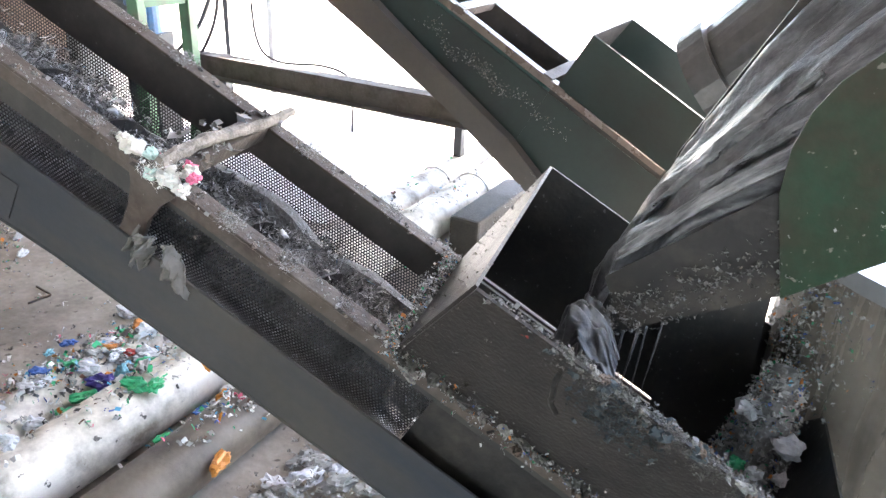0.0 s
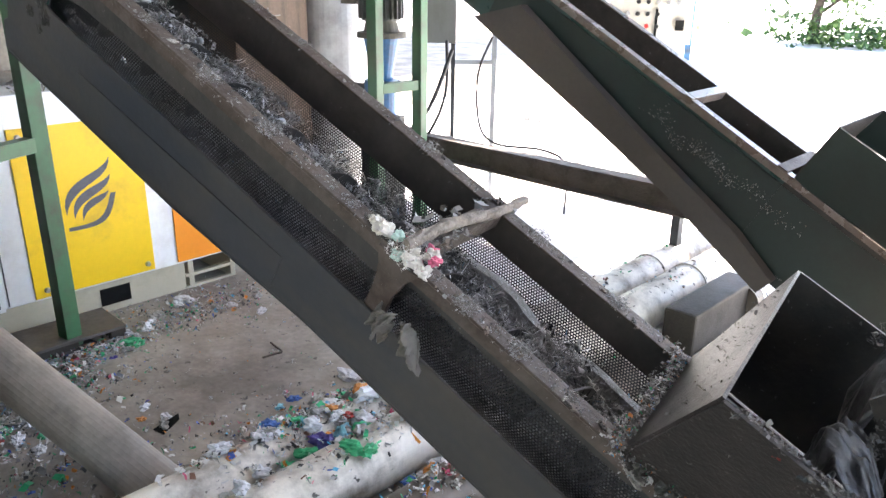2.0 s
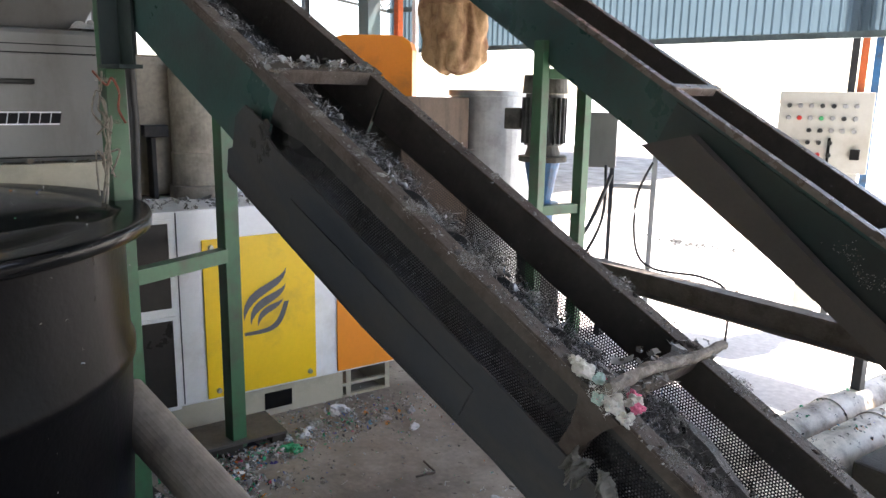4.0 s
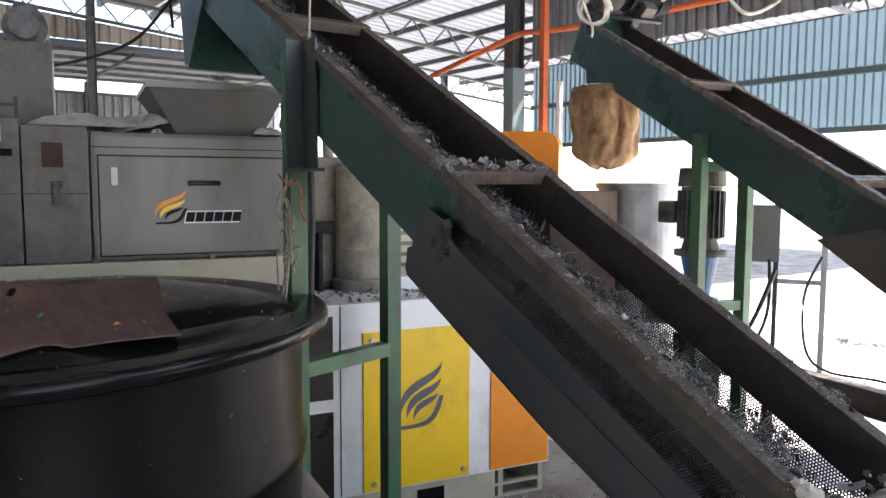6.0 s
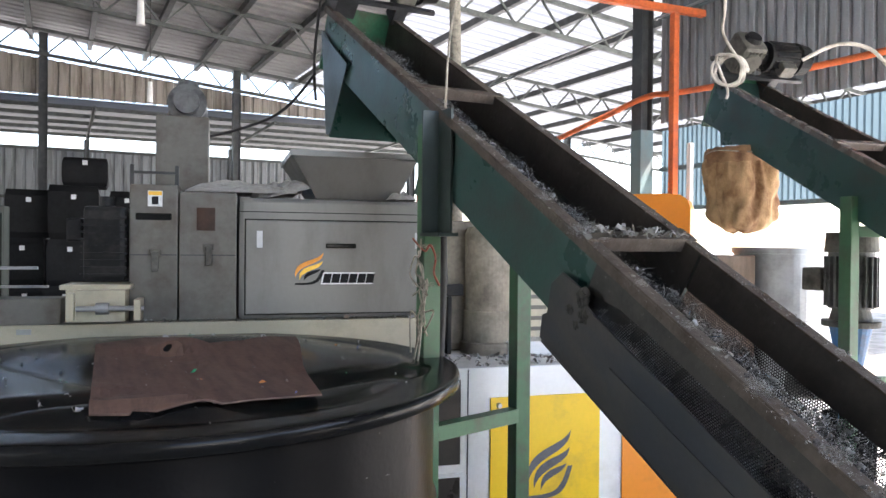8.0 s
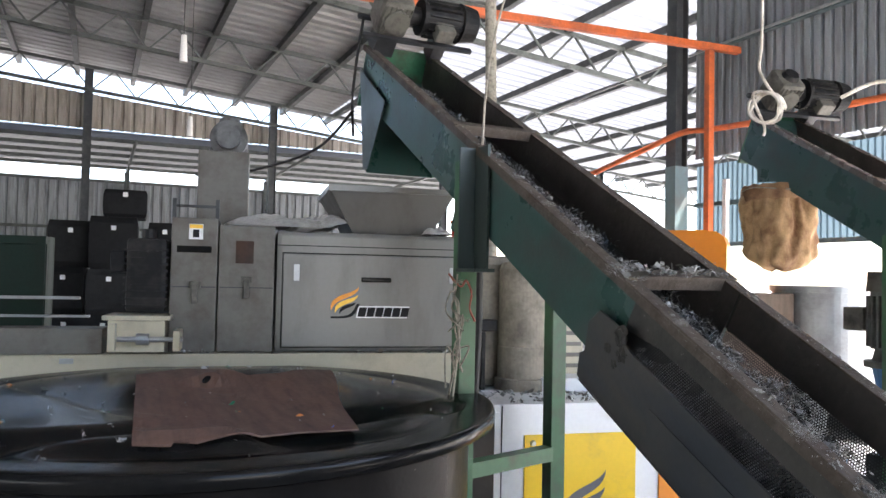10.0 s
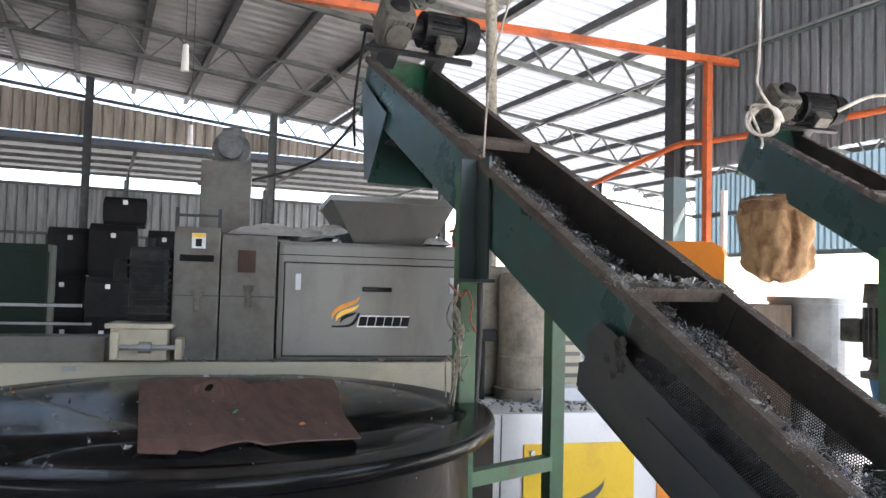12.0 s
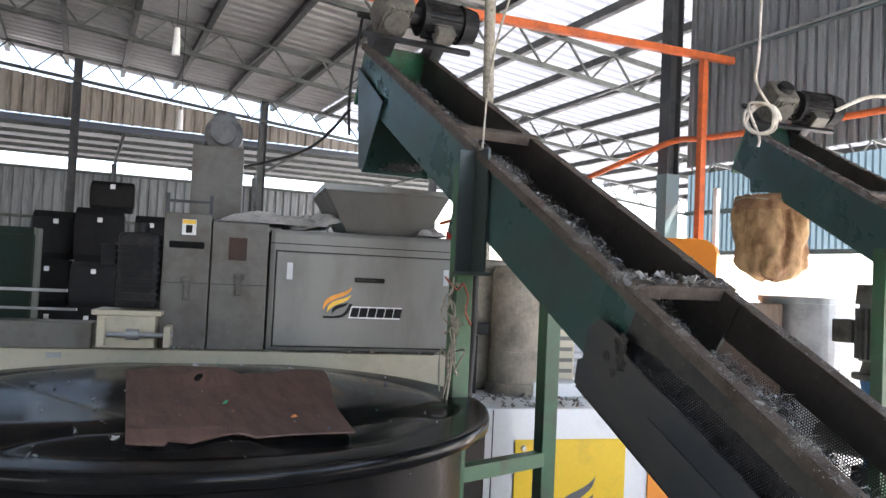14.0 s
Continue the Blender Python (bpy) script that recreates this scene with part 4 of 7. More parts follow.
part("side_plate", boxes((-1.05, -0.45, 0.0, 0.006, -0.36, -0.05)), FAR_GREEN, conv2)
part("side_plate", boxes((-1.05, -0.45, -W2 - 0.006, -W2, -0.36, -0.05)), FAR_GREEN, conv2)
rnd = random.Random(8)
bm = bmesh.new()
for _ in range(520):
    s = rnd.triangular(-0.62, 0.16, -0.2)
    p = C2 @ Vector((s, 0.0085, -0.10 - 0.06 * rnd.random() ** 0.5 + 0.04 * noise.noise(Vector((s * 9, 0, 0))) + rnd.gauss(0, 0.006)))
    r = rnd.uniform(0.0008, 0.0026)
    bmesh.ops.create_icosphere(bm, subdivisions=1, radius=r, matrix=Matrix.Translation(p))
tagged(part("wet_splashes", bm, GREY_FLUFF), "wet pale splashes on the conveyor side", "splashes", kind="stuff")
inv2 = C2.inverted()
hd = C2 @ Vector((3.06, 0, 0))
hw = C2.to_3x3() @ Vector((0, -1, 0))
hf = Vector((0.984, -0.175, 0))
for k in (0.003, W2 - 0.003):
    b0 = hd + hw * k
    part("chute_side", plate([b0 + Vector((0, 0, -0.02)), b0 + hf * 0.30 + Vector((0, 0, -0.26)), b0 + hf * 0.28 + Vector((0, 0, -0.42)), b0 + hf * 0.03 + Vector((0, 0, -0.40))], m=inv2), GREEN, conv2)
part("chute_back", plate([hd + hw * 0.006 + Vector((0, 0, -0.02)), hd + hw * (W2 - 0.006) + Vector((0, 0, -0.02)), hd + hw * (W2 - 0.006) + hf * 0.05 + Vector((0, 0, -0.36)), hd + hw * 0.006 + hf * 0.05 + Vector((0, 0, -0.36))], m=inv2), GREEN, conv2)
gearmotor(C2 @ pose(2.98, -W2 / 2 + 0.11, 0.012, 0, 0, 180) @ pose(0, 0, 0.08, 0, 24, 0), "dusty pale gearbox with a cobwebbed motor")
frame_posts((-2.50, 3.05), (-2.43, 3.34), 1.66, (0.80, 1.50), "mid green square steel posts under the second conveyor")

# woven sack tied under the second conveyor's outlet
def sack():
    c = hd + hf * 0.15 + hw * (W2 / 2) + Vector((-0.035, -0.075, -0.075))
    bm = bmesh.new()
    rings = []
    for i in range(34):
        f = i / 33
        z = -0.37 - 0.44 * f
        w = 0.182 + 0.012 * min(1, f * 3)
        if f > 0.84:
            w *= max(0.0, 1 - ((f - 0.84) / 0.165) ** 3) ** 0.5
        ring = []
        for k in range(72):
            a = k * math.tau / 72
            square = (abs(math.cos(a)) ** 4 + abs(math.sin(a)) ** 4) ** -0.25 * 0.92
            crease = 0.28 * abs(noise.noise(Vector((math.cos(a) * 3.2 + f, math.sin(a) * 3.2, f * 2.5 + 3)))) + 0.06 * abs(noise.noise(Vector((math.cos(a) * 7, math.sin(a) * 7, f * 9))))
            fold = (square - crease) * (1 + 0.10 * noise.noise(Vector((math.cos(a) * 1.6, math.sin(a) * 1.6, f * 2))))
            ring.append(bm.verts.new(c + Vector((math.cos(a) * w * 0.9 * fold, math.sin(a) * w * 1.05 * fold, z + 0.05 * f * noise.noise(Vector((math.cos(a) * 1.3, math.sin(a) * 1.3, 0.5)))))))
        rings.append(ring)
    for r0, r1 in zip(rings, rings[1:]):
        for k in range(72):
            bm.faces.new((r0[k], r0[(k + 1) % 72], r1[(k + 1) % 72], r1[k]))
    bm.faces.new(rings[-1][::-1])
    sk = thing("sack", "brown stained woven sack hung under the conveyor outlet", "sack")
    part("bag", bm, SACK, sk, smooth=True)
    bm = bmesh.new()
    rings = []
    for i, (o, dz) in enumerate(((1.035, -0.44), (1.05, -0.41), (1.03, -0.375), (0.99, -0.355), (0.95, -0.36))):
        ring = []
        for k in range(72):
            a = k * math.tau / 72
            w = 0.184 * o * ((abs(math.cos(a)) ** 4 + abs(math.sin(a)) ** 4) ** -0.25 * 0.92 - 0.09 * abs(noise.noise(Vector((math.cos(a) * 3.2, math.sin(a) * 3.2, 3)))))
            ring.append(bm.verts.new(c + Vector((math.cos(a) * w * 0.9, math.sin(a) * w * 1.05, dz + (0.02 if i == 0 else 0.012) * noise.noise(Vector((math.cos(a) * 4, math.sin(a) * 4, i)))))))
        rings.append(ring)
    for r0, r1 in zip(rings, rings[1:]):
        for k in range(72):
            bm.faces.new((r0[k], r0[(k + 1) % 72], r1[(k + 1) % 72], r1[k]))
    part("hem", bm, mat("dark stained hem", (0.36, 0.20, 0.10), 0.75, dirt=(0.14, 0.06, 0.03), scale=8, bump=0.5, grain=160), sk, "dark stained folded hem", smooth=True)
    wire("tie_cord", [c + Vector((0.183 * math.cos(a), 0.20 * math.sin(a), -0.385 + 0.008 * math.sin(3 * a))) for a in [k * math.tau / 20 for k in range(21)]], 0.004, ROPE, sk, "tie cord round the sack mouth")
    return sk
sack()

# hanger plates between post and conveyor, lumps hanging on the feed box
hg = thing("hanger_bracket", "dark green hanger plates on the conveyor post", "bracket")
part("plate", boxes((-2.488, -2.395, 0.918, 0.926, 1.46, 1.86)), FAR_GREEN, hg)
part("plate", boxes((-2.488, -2.480, 0.86, 0.917, 1.46, 1.86)), FAR_GREEN, hg)
part("tab", boxes((-2.50, -2.36, 0.86, 0.93, 1.448, 1.4595)), FAR_GREEN, hg)
for s_, y_, h_, z_, k_ in ((-0.80, 0.150, 0.245, 0.028, 61), (-0.72, 0.148, 0.25, 0.022, 62), (-0.86, 0.148, 0.235, 0.032, 63), (-0.93, 0.14, 0.22, 0.035, 64), (-0.66, 0.146, 0.255, 0.018, 65)):
    knot("wet_lump", C1 @ pose(s_, y_, h_, 60, 0, 0), z_, k_, "wet pale lump of flakes hanging over the feed box wall", DAMP_FLUFF)
for s_, y_ in ((0.35, 0.0), (0.72, 0.0), (-0.25, 0.0), (0.2, -W1), (1.5, 0.0), (1.85, -W1), (-0.36, 0.0), (-0.14, 0.005), (0.13, 0.0), (0.52, 0.004), (-0.3, -W1), (-0.1, -W1), (0.88, 0.0), (1.3, 0.0), (1.7, 0.0), (0.6, -W1)):
    knot("fibre_tuft", C1 @ pose(s_, y_, 0.0), 0.024 + 0.008 * math.sin(s_ * 40), int(70 + 30 * s_), "small tuft of fibres stuck on the conveyor rim")

# smears, drips and a stuck film on the feed box front, spatter on its walls
def on_front(s_, f_, off=0.004):
    return C1 @ Vector((s_, 0.012 + 0.135 * f_ + off, 0.257 * f_))
rnd = random.Random(91)
bm = bmesh.new()
def smear():
    s_ = rnd.choice((rnd.uniform(-1.02, -0.62), rnd.gauss(-0.74, 0.05)))
    return on_front(s_, 1.0 - abs(rnd.gauss(0, 0.12)) * (0.4 + abs(noise.noise(Vector((s_ * 14, 0, 0)))) * 2.2))
scraps(bm, smear, 1500, 0.0030, rnd, -0.001)
scraps(bm, lambda: on_front(rnd.uniform(-1.0, -0.50), rnd.random()), 160, 0.003, rnd, -0.001)
scraps(bm, lambda: on_front(rnd.uniform(-1.02, -0.52), 1.0, -0.004), 900, 0.0036, rnd, 0.0)
scraps(bm, lambda: C1 @ Vector((-0.50 + 0.03 * rnd.random(), rnd.uniform(-W1, 0.14), 0.257 * rnd.random() ** 0.5 + 0.002)), 600, 0.0019, rnd, 0.0)
tagged(part("caked_flakes", bm, DAMP_FLUFF), "pale wet flakes smeared over the feed box wall", "flakes", kind="stuff")
bm = bmesh.new()
scraps(bm, lambda: on_front(rnd.gauss(-0.742, 0.032), min(0.98, 0.80 + rnd.gauss(0, 0.09))), 900, 0.0042, rnd, -0.003, 0.3)
tagged(part("stuck_film", bm, islands("wet blue-grey film bits", [(0, (0.05, 0.068, 0.08)), (0.4, (0.075, 0.095, 0.105)), (0.75, (0.035, 0.045, 0.05))], 0.5)), "blue-grey wet film stuck on the feed box wall", "film", kind="stuff")
for k_, (s_, f_) in enumerate(((-0.66, 0.92), (-0.70, 0.98), (-0.79, 0.95), (-0.62, 0.95), (-0.84, 0.97))):
    wad("wet_lump", Matrix.Translation(on_front(s_, f_, 0.0)), 0.012 + 0.004 * (k_ % 3), 12 + k_, STUCK, "wet pale lump of flakes hanging over the feed box wall", "flakes", 0.9)
tagged(wire("wet_drip", [on_front(-0.648, 0.86, 0.006), on_front(-0.655, 0.75, 0.007), on_front(-0.668, 0.64, 0.007), on_front(-0.674, 0.58, 0.006), on_front(-0.692, 0.52, 0.006)], 0.0045, WET_BLACK), "black wet drip running down the feed box wall", "drip")
tagged(wire("wet_drip", [on_front(-0.53, 0.98, 0.003), on_front(-0.535, 0.80, 0.003), on_front(-0.55, 0.72, 0.003)], 0.0014, DAMP_FLUFF), "pale dried drip on the feed box wall", "drip")
wad("red_scrap", Matrix.Translation(on_front(-0.585, 0.93, 0.0)), 0.008, 3, RED_WAD, "small red scrap stuck on the feed box wall", "scrap", 0.5)

# cobwebs and straw on the second gear motor
for k_, (x_, y_, z_) in enumerate(((2.98, -0.22, 0.16), (3.00, -0.28, 0.20), (2.90, -0.30, 0.12), (2.93, -0.18, 0.10), (2.96, -0.34, 0.14))):
    knot("cobweb_tuft", C2 @ pose(x_, y_, z_), 0.05, 80 + k_, "dry straw and cobweb tuft on the motor", ROPE)

# ---- extruder line ----
def leaf(pts_a, pts_b, m, t=0.0015):
    """A pointed curved shape between two arcs that share their ends, in local x, z."""
    def bez(p, n=12):
        out = []
        for i in range(n + 1):
            f = i / n
            q = [Vector(v) for v in p]
            while len(q) > 1:
                q = [a.lerp(b, f) for a, b in zip(q, q[1:])]
            out.append(q[0])
        return out
    a, b = bez(pts_a), bez(pts_b)
    bm = bmesh.new()
    for k in range(12):
        quad = [a[k], a[k + 1], b[k + 1], b[k]]
        vs = []
        for p in quad:
            if not any((p - w).length < 1e-6 for w in vs):
                vs.append(p)
        if len(vs) >= 3:
            f = [bm.verts.new(m @ Vector((p.x, -t, p.y))) for p in vs]
            bm.faces.new(f)
    bmesh.ops.remove_doubles(bm, verts=bm.verts, dist=1e-5)
    return bm


def swirl(parent, m, size, mats, names="decal", wide=1.0):
    """Three flame-like curved shapes and a hook, in a square of the given size."""
    S = Matrix.Diagonal((size * wide, 1, size, 1))
    shapes = (
        ([(0.92, 1.0), (0.75, 0.72), (-0.06, 0.80), (0.05, 0.24)], [(0.92, 1.0), (0.90, 0.60), (0.20, 0.70), (0.05, 0.24)], 0),
        ([(0.90, 0.74), (0.70, 0.56), (0.10, 0.62), (0.18, 0.16)], [(0.90, 0.74), (0.86, 0.44), (0.30, 0.50), (0.18, 0.16)], 1),
        ([(0.84, 0.50), (0.60, 0.42), (0.28, 0.44), (0.32, 0.12)], [(0.84, 0.50), (0.74, 0.30), (0.42, 0.36), (0.32, 0.12)], 2),
        ([(0.96, 0.46), (0.80, 0.02), (0.72, -0.02), (0.05, 0.0)], [(0.86, 0.46), (0.70, 0.08), (0.62, 0.055), (0.05, 0.055)], 2),
    )
    for a, b, k in shapes:
        part(names, leaf(a, b, m @ S), mats[k], parent)


BLACK_SEAM = mat("dark seam", (0.012, 0.012, 0.012), 0.7, spec=0.1, bump=0.02)
mb = thing("extruder", "grey and cream plastic extruder housing with a decal on its door", "machine", MACHINE)
F = 3.444
part("housing", boxes((-0.18, 0.66, F, F + 0.62, 1.101, 1.61), bevel=0.02), GREY, mb)
door = part("door", boxes((-0.15, 0.615, F - 0.012, F - 0.001, 1.124, 1.515), bevel=0.003), GREY, mb, "grey sheet door with a small logo decal")
part("door_gap", boxes((-0.1545, 0.6195, F - 0.004, F - 0.0008, 1.1195, 1.5195)), BLACK_SEAM, mb)
part("lid_seam", boxes((-0.178, 0.658, F - 0.002, F - 0.0004, 1.5475, 1.5510)), BLACK_SEAM, mb)
part("handle", boxes((0.178, 0.307, F - 0.028, F - 0.0125, 1.400, 1.420), bevel=0.005), BLACK, door)
for u in (-0.095, 0.58):
    part("hinge", boxes((u - 0.012, u + 0.012, F - 0.017, F - 0.0125, 1.40, 1.47), bevel=0.002), GALV, door)
ORANGE_INK = mat("orange decal ink", (0.8, 0.30, 0.03), 0.4, bump=0.01, dirt_amount=0.05)
YELLOW_INK = mat("yellow decal ink", (0.85, 0.5, 0.05), 0.4, bump=0.01, dirt_amount=0.05)
WHITE_INK = mat("white decal film", (0.72, 0.72, 0.72), 0.4, bump=0.01, dirt_amount=0.05)
BLACK_INK = mat("black decal ink", (0.008, 0.008, 0.009), 0.55, spec=0.2, bump=0.01, dirt_amount=0.05)
swirl(door, pose(0.045, F - 0.0125, 1.245), 0.135, (ORANGE_INK, YELLOW_INK, BLACK_INK))
part("decal_film", prism(bmesh.new(), [(0.159, 1.2465), (0.381, 1.2465), (0.391, 1.2975), (0.169, 1.2975)], F - 0.0130, F - 0.0121), WHITE_INK, door, "white border film behind the decal")
for i in range(6):
    u = 0.165 + i * 0.037
    bm = bmesh.new()
    prism(bm, [(u, 1.252), (u + 0.0335, 1.252), (u + 0.0415, 1.292), (u + 0.008, 1.292)], F - 0.0140, F - 0.0122)
    part("decal_bar", bm, BLACK_INK, door)
sb = part("screen_box", boxes((-0.41, -0.186, F - 0.01, F + 0.5, 1.101, 1.625), bevel=0.006), GREY_OLD, mb, "grimy grey steel box with a small dark window")
part("window", boxes((-0.344, -0.272, F - 0.013, F - 0.0101, 1.468, 1.561)), mat("brown glass", (0.05, 0.022, 0.015), 0.15, bump=0.02), sb)
part("seam", boxes((-0.405, -0.19, F - 0.0125, F - 0.0101, 1.366, 1.370)), IRON, sb)
db = part("die_box", boxes((-0.598, -0.416, F - 0.005, F + 0.5, 1.101, 1.65), bevel=0.006), GREY_OLD, mb, "grimy grey steel box with a warning label")
part("slot", boxes((-0.575, -0.44, F - 0.009, F - 0.0051, 1.508, 1.535), bevel=0.003), BLACK, db)
lab = part("label_plate", boxes((-0.53, -0.475, F - 0.0075, F - 0.0051, 1.562, 1.625)), WHITE_INK, db, "white and yellow warning label")
part("label_stripe", boxes((-0.528, -0.477, F - 0.0085, F - 0.0076, 1.607, 1.623)), YELLOW_INK, lab)
part("label_mark", boxes((-0.515, -0.490, F - 0.0085, F - 0.0076, 1.570, 1.602)), BLACK_INK, lab)
part("seam", boxes((-0.595, -0.42, F - 0.0075, F - 0.0051, 1.366, 1.370)), IRON, db)
part("rail", boxes((-0.60, -0.585, F + 0.02, F + 0.035, 1.65, 1.73), (-0.43, -0.415, F + 0.02, F + 0.035, 1.65, 1.73), (-0.60, -0.415, F + 0.018, F + 0.037, 1.695, 1.705)), IRON, db)
for u, z, p in ((-0.298, 1.385, sb), (-0.50, 1.36, db)):
    part("latch", boxes((u - 0.012, u + 0.012, F - 0.03, F - 0.0102, z - 0.06, z + 0.02), (u - 0.022, u + 0.022, F - 0.022, F - 0.0102, z + 0.005, z + 0.03), bevel=0.003), MOTOR_GREY, p, "zinc toggle latch")
bs = part("base", boxes((-1.30, 0.66, F - 0.03, F + 0.7, 0.0, 1.0985), bevel=0.006), CREAM, mb, "cream enamelled machine base")
part("hasp", boxes((-0.99, -0.94, F - 0.036, F - 0.0305, 1.062, 1.082)), GALV, bs)


def frustum(u0, u1, v0, v1, z0, U0, U1, V0, V1, z1, t=0.006):
    b = bmesh.new()
    lo = [b.verts.new(p) for p in ((u0, v0, z0), (u1, v0, z0), (u1, v1, z0), (u0, v1, z0))]
    hi = [b.verts.new(p) for p in ((U0, V0, z1), (U1, V0, z1), (U1, V1, z1), (U0, V1, z1))]
    for i in range(4):
        b.faces.new((lo[i], lo[(i + 1) % 4], hi[(i + 1) % 4], hi[i]))
    b.normal_update()
    bmesh.ops.solidify(b, geom=list(b.faces), thickness=t)
    return b


hp = part("hopper", frustum(0.15, 0.50, F + 0.08, F + 0.45, 1.612, 0.04, 0.585, F + 0.0, F + 0.56, 1.79), GREY, mb, "grey sheet feed hopper")
part("hopper_lip", boxes((0.03, 0.595, F - 0.012, F + 0.0, 1.79, 1.815), (0.03, 0.595, F + 0.56, F + 0.572, 1.79, 1.815), (0.03, 0.04, F, F + 0.56, 1.79, 1.815), (0.585, 0.595, F, F + 0.56, 1.79, 1.815)), GREY, hp)
part("hopper_neck", boxes((0.16, 0.49, F + 0.085, F + 0.44, 1.6115, 1.63)), GREY, hp)
bm = bmesh.new()
tube(bm, (0.615, F + 0.06, 1.611), (0.615, F + 0.06, 1.645), 0.022, 16)
part("signal_lamp", bm, RED_LAMP, mb, "small red signal lamp")
# dark motor and cream swing arm at the die end
bm = boxes((-0.765, -0.61, F - 0.02, F + 0.16, 1.262, 1.56), bevel=0.02)
mo = part("cutter_motor", bm, MOTOR_DARK, mb, "black ribbed cutter motor")
for i in range(9):
    part("fin", boxes((-0.772, -0.603, F - 0.032, F - 0.0205, 1.285 + i * 0.028, 1.293 + i * 0.028)), MOTOR_DARK, mo)
bm = bmesh.new()
tube(bm, (-0.69, F + 0.07, 1.56), (-0.69, F + 0.07, 1.60), 0.03, 12)
part("eye_bolt", bm, MOTOR_DARK, mo)
part("terminal_box", boxes((-0.83, -0.775, F + 0.02, F + 0.12, 1.42, 1.51), bevel=0.008), MOTOR_DARK, mo)
ar = part("swing_arm", boxes((-0.81, -0.60, F - 0.10, F + 0.1, 1.112, 1.235), (-0.83, -0.58, F - 0.11, F + 0.12, 1.236, 1.255), bevel=0.004), CREAM, mb, "cream painted swing arm bracket")
bm = bmesh.new()
tube(bm, (-0.77, F - 0.125, 1.165), (-0.53, F - 0.125, 1.165), 0.010, 10)
tube(bm, (-0.70, F - 0.125, 1.165), (-0.655, F - 0.125, 1.165), 0.022, 12)
part("clamp_screw", bm, GALV, ar)
part("clamp_block", boxes((-0.80, -0.775, F - 0.14, F - 0.10, 1.12, 1.225), bevel=0.004), CREAM, ar)
part("clamp_block", boxes((-0.565, -0.54, F - 0.15, F - 0.02, 1.12, 1.20), bevel=0.004), CREAM, ar)
part("slide_rail", boxes((-1.30, -0.835, F - 0.05, F + 0.1, 1.1, 1.20), bevel=0.004), GREY_OLD, mb)

# exhaust blower on the machine top
ex = thing("exhaust_blower", "grey duct column with a round blower on top", "blower", MACHINE @ pose(-0.42, F + 0.45, 1.625))
part("duct", boxes((-0.11, 0.115, -0.11, 0.11, 0.0, 0.36), bevel=0.006), GREY_OLD, ex)
bm = bmesh.new()
tube(bm, (0.02, -0.1, 0.42), (0.02, 0.1, 0.42), 0.085, 26)
tube(bm, (0.02, -0.16, 0.42), (0.02, -0.1, 0.42), 0.055, 20)
tube(bm, (0.02, 0.0, 0.36), (0.02, 0.0, 0.53), 0.095, 22, 0.045)
part("fan_housing", bm, MOTOR_MID, ex, "dull grey fan housing")

# crumpled film bags on the machine top
def crumple(name, label, m, lx, ly, h, seed, material):
    bm = bmesh.new()
    bmesh.ops.create_grid(bm, x_segments=70, y_segments=40, size=0.5)
    for v in bm.verts:
        x, y = v.co.x, v.co.y
        e = (1 - (2 * x) ** 4) * (1 - (2 * y) ** 4)
        n = noise.noise(Vector((x * 3, y * 5, seed))) + 0.8 * abs(noise.noise(Vector((x * 4 + y * 5, y * 12, seed + 3)))) - 0.3 + 0.2 * abs(noise.noise(Vector((x * 9, y * 22, seed))))
        v.co = Vector((x * lx * (1 + 0.1 * noise.noise(Vector((y * 5, seed, 1)))), y * ly, h * max(0.0, e) * (0.55 + 0.55 * n) + 0.004))
    return tagged(part(name, bm, material, m=m), label, "film bag")
crumple("film_bag", "crumpled grey plastic film lying on the machine", MACHINE @ pose(-0.16, F + 0.2, 1.627), 0.46, 0.3, 0.075, 2.0, PLASTIC_FILM)
crumple("film_bag", "crumpled grey plastic film heaped against the hopper", MACHINE @ pose(0.02, F + 0.24, 1.627, 0, -14, 0), 0.30, 0.34, 0.10, 7.0, PLASTIC_FILM)
crumple("film_bag", "small crumpled film under the hopper", MACHINE @ pose(0.52, F + 0.1, 1.612), 0.13, 0.2, 0.06, 11.0, PLASTIC_FILM)

# ---- drive cabinet ----
cab = thing("drive_cabinet", "white steel cabinet with a yellow and an orange panel", "cabinet", MACHINE)
G = 3.065
body = part("body", boxes((0.2, 1.70, G, F - 0.035, 0.13, 0.93), bevel=0.006), WHITE, cab)
part("body_rear", boxes((0.665, 1.70, F - 0.034, F + 0.55, 0.13, 0.93)), WHITE, cab)
part("plinth", boxes((0.2, 1.42, G + 0.008, F - 0.04, 0.0, 0.1285)), CREAM, cab)
for u in (1.45, 1.66):
    part("foot", boxes((u - 0.012, u + 0.012, G + 0.008, G + 0.3, 0.0, 0.1285)), CREAM, cab)
part("foot_bar", boxes((1.421, 1.672, G + 0.006, G + 0.03, 0.055, 0.068), (1.421, 1.672, G + 0.006, G + 0.03, 0.0, 0.010)), CREAM, cab)
part("fork_slot", boxes((1.04, 1.167, G + 0.004, G + 0.0079, 0.03, 0.105), bevel=0.001), BLACK, cab, "dark fork slot in the plinth")
yp = part("yellow_panel", boxes((0.795, 1.281, G - 0.008, G - 0.001, 0.14, 0.808), bevel=0.002), YELLOW, cab, "bright yellow door panel with a grey swirl decal")
swirl(yp, pose(0.945, G - 0.0085, 0.385), 0.275, (LOGO_GREY,) * 3, wide=0.80)
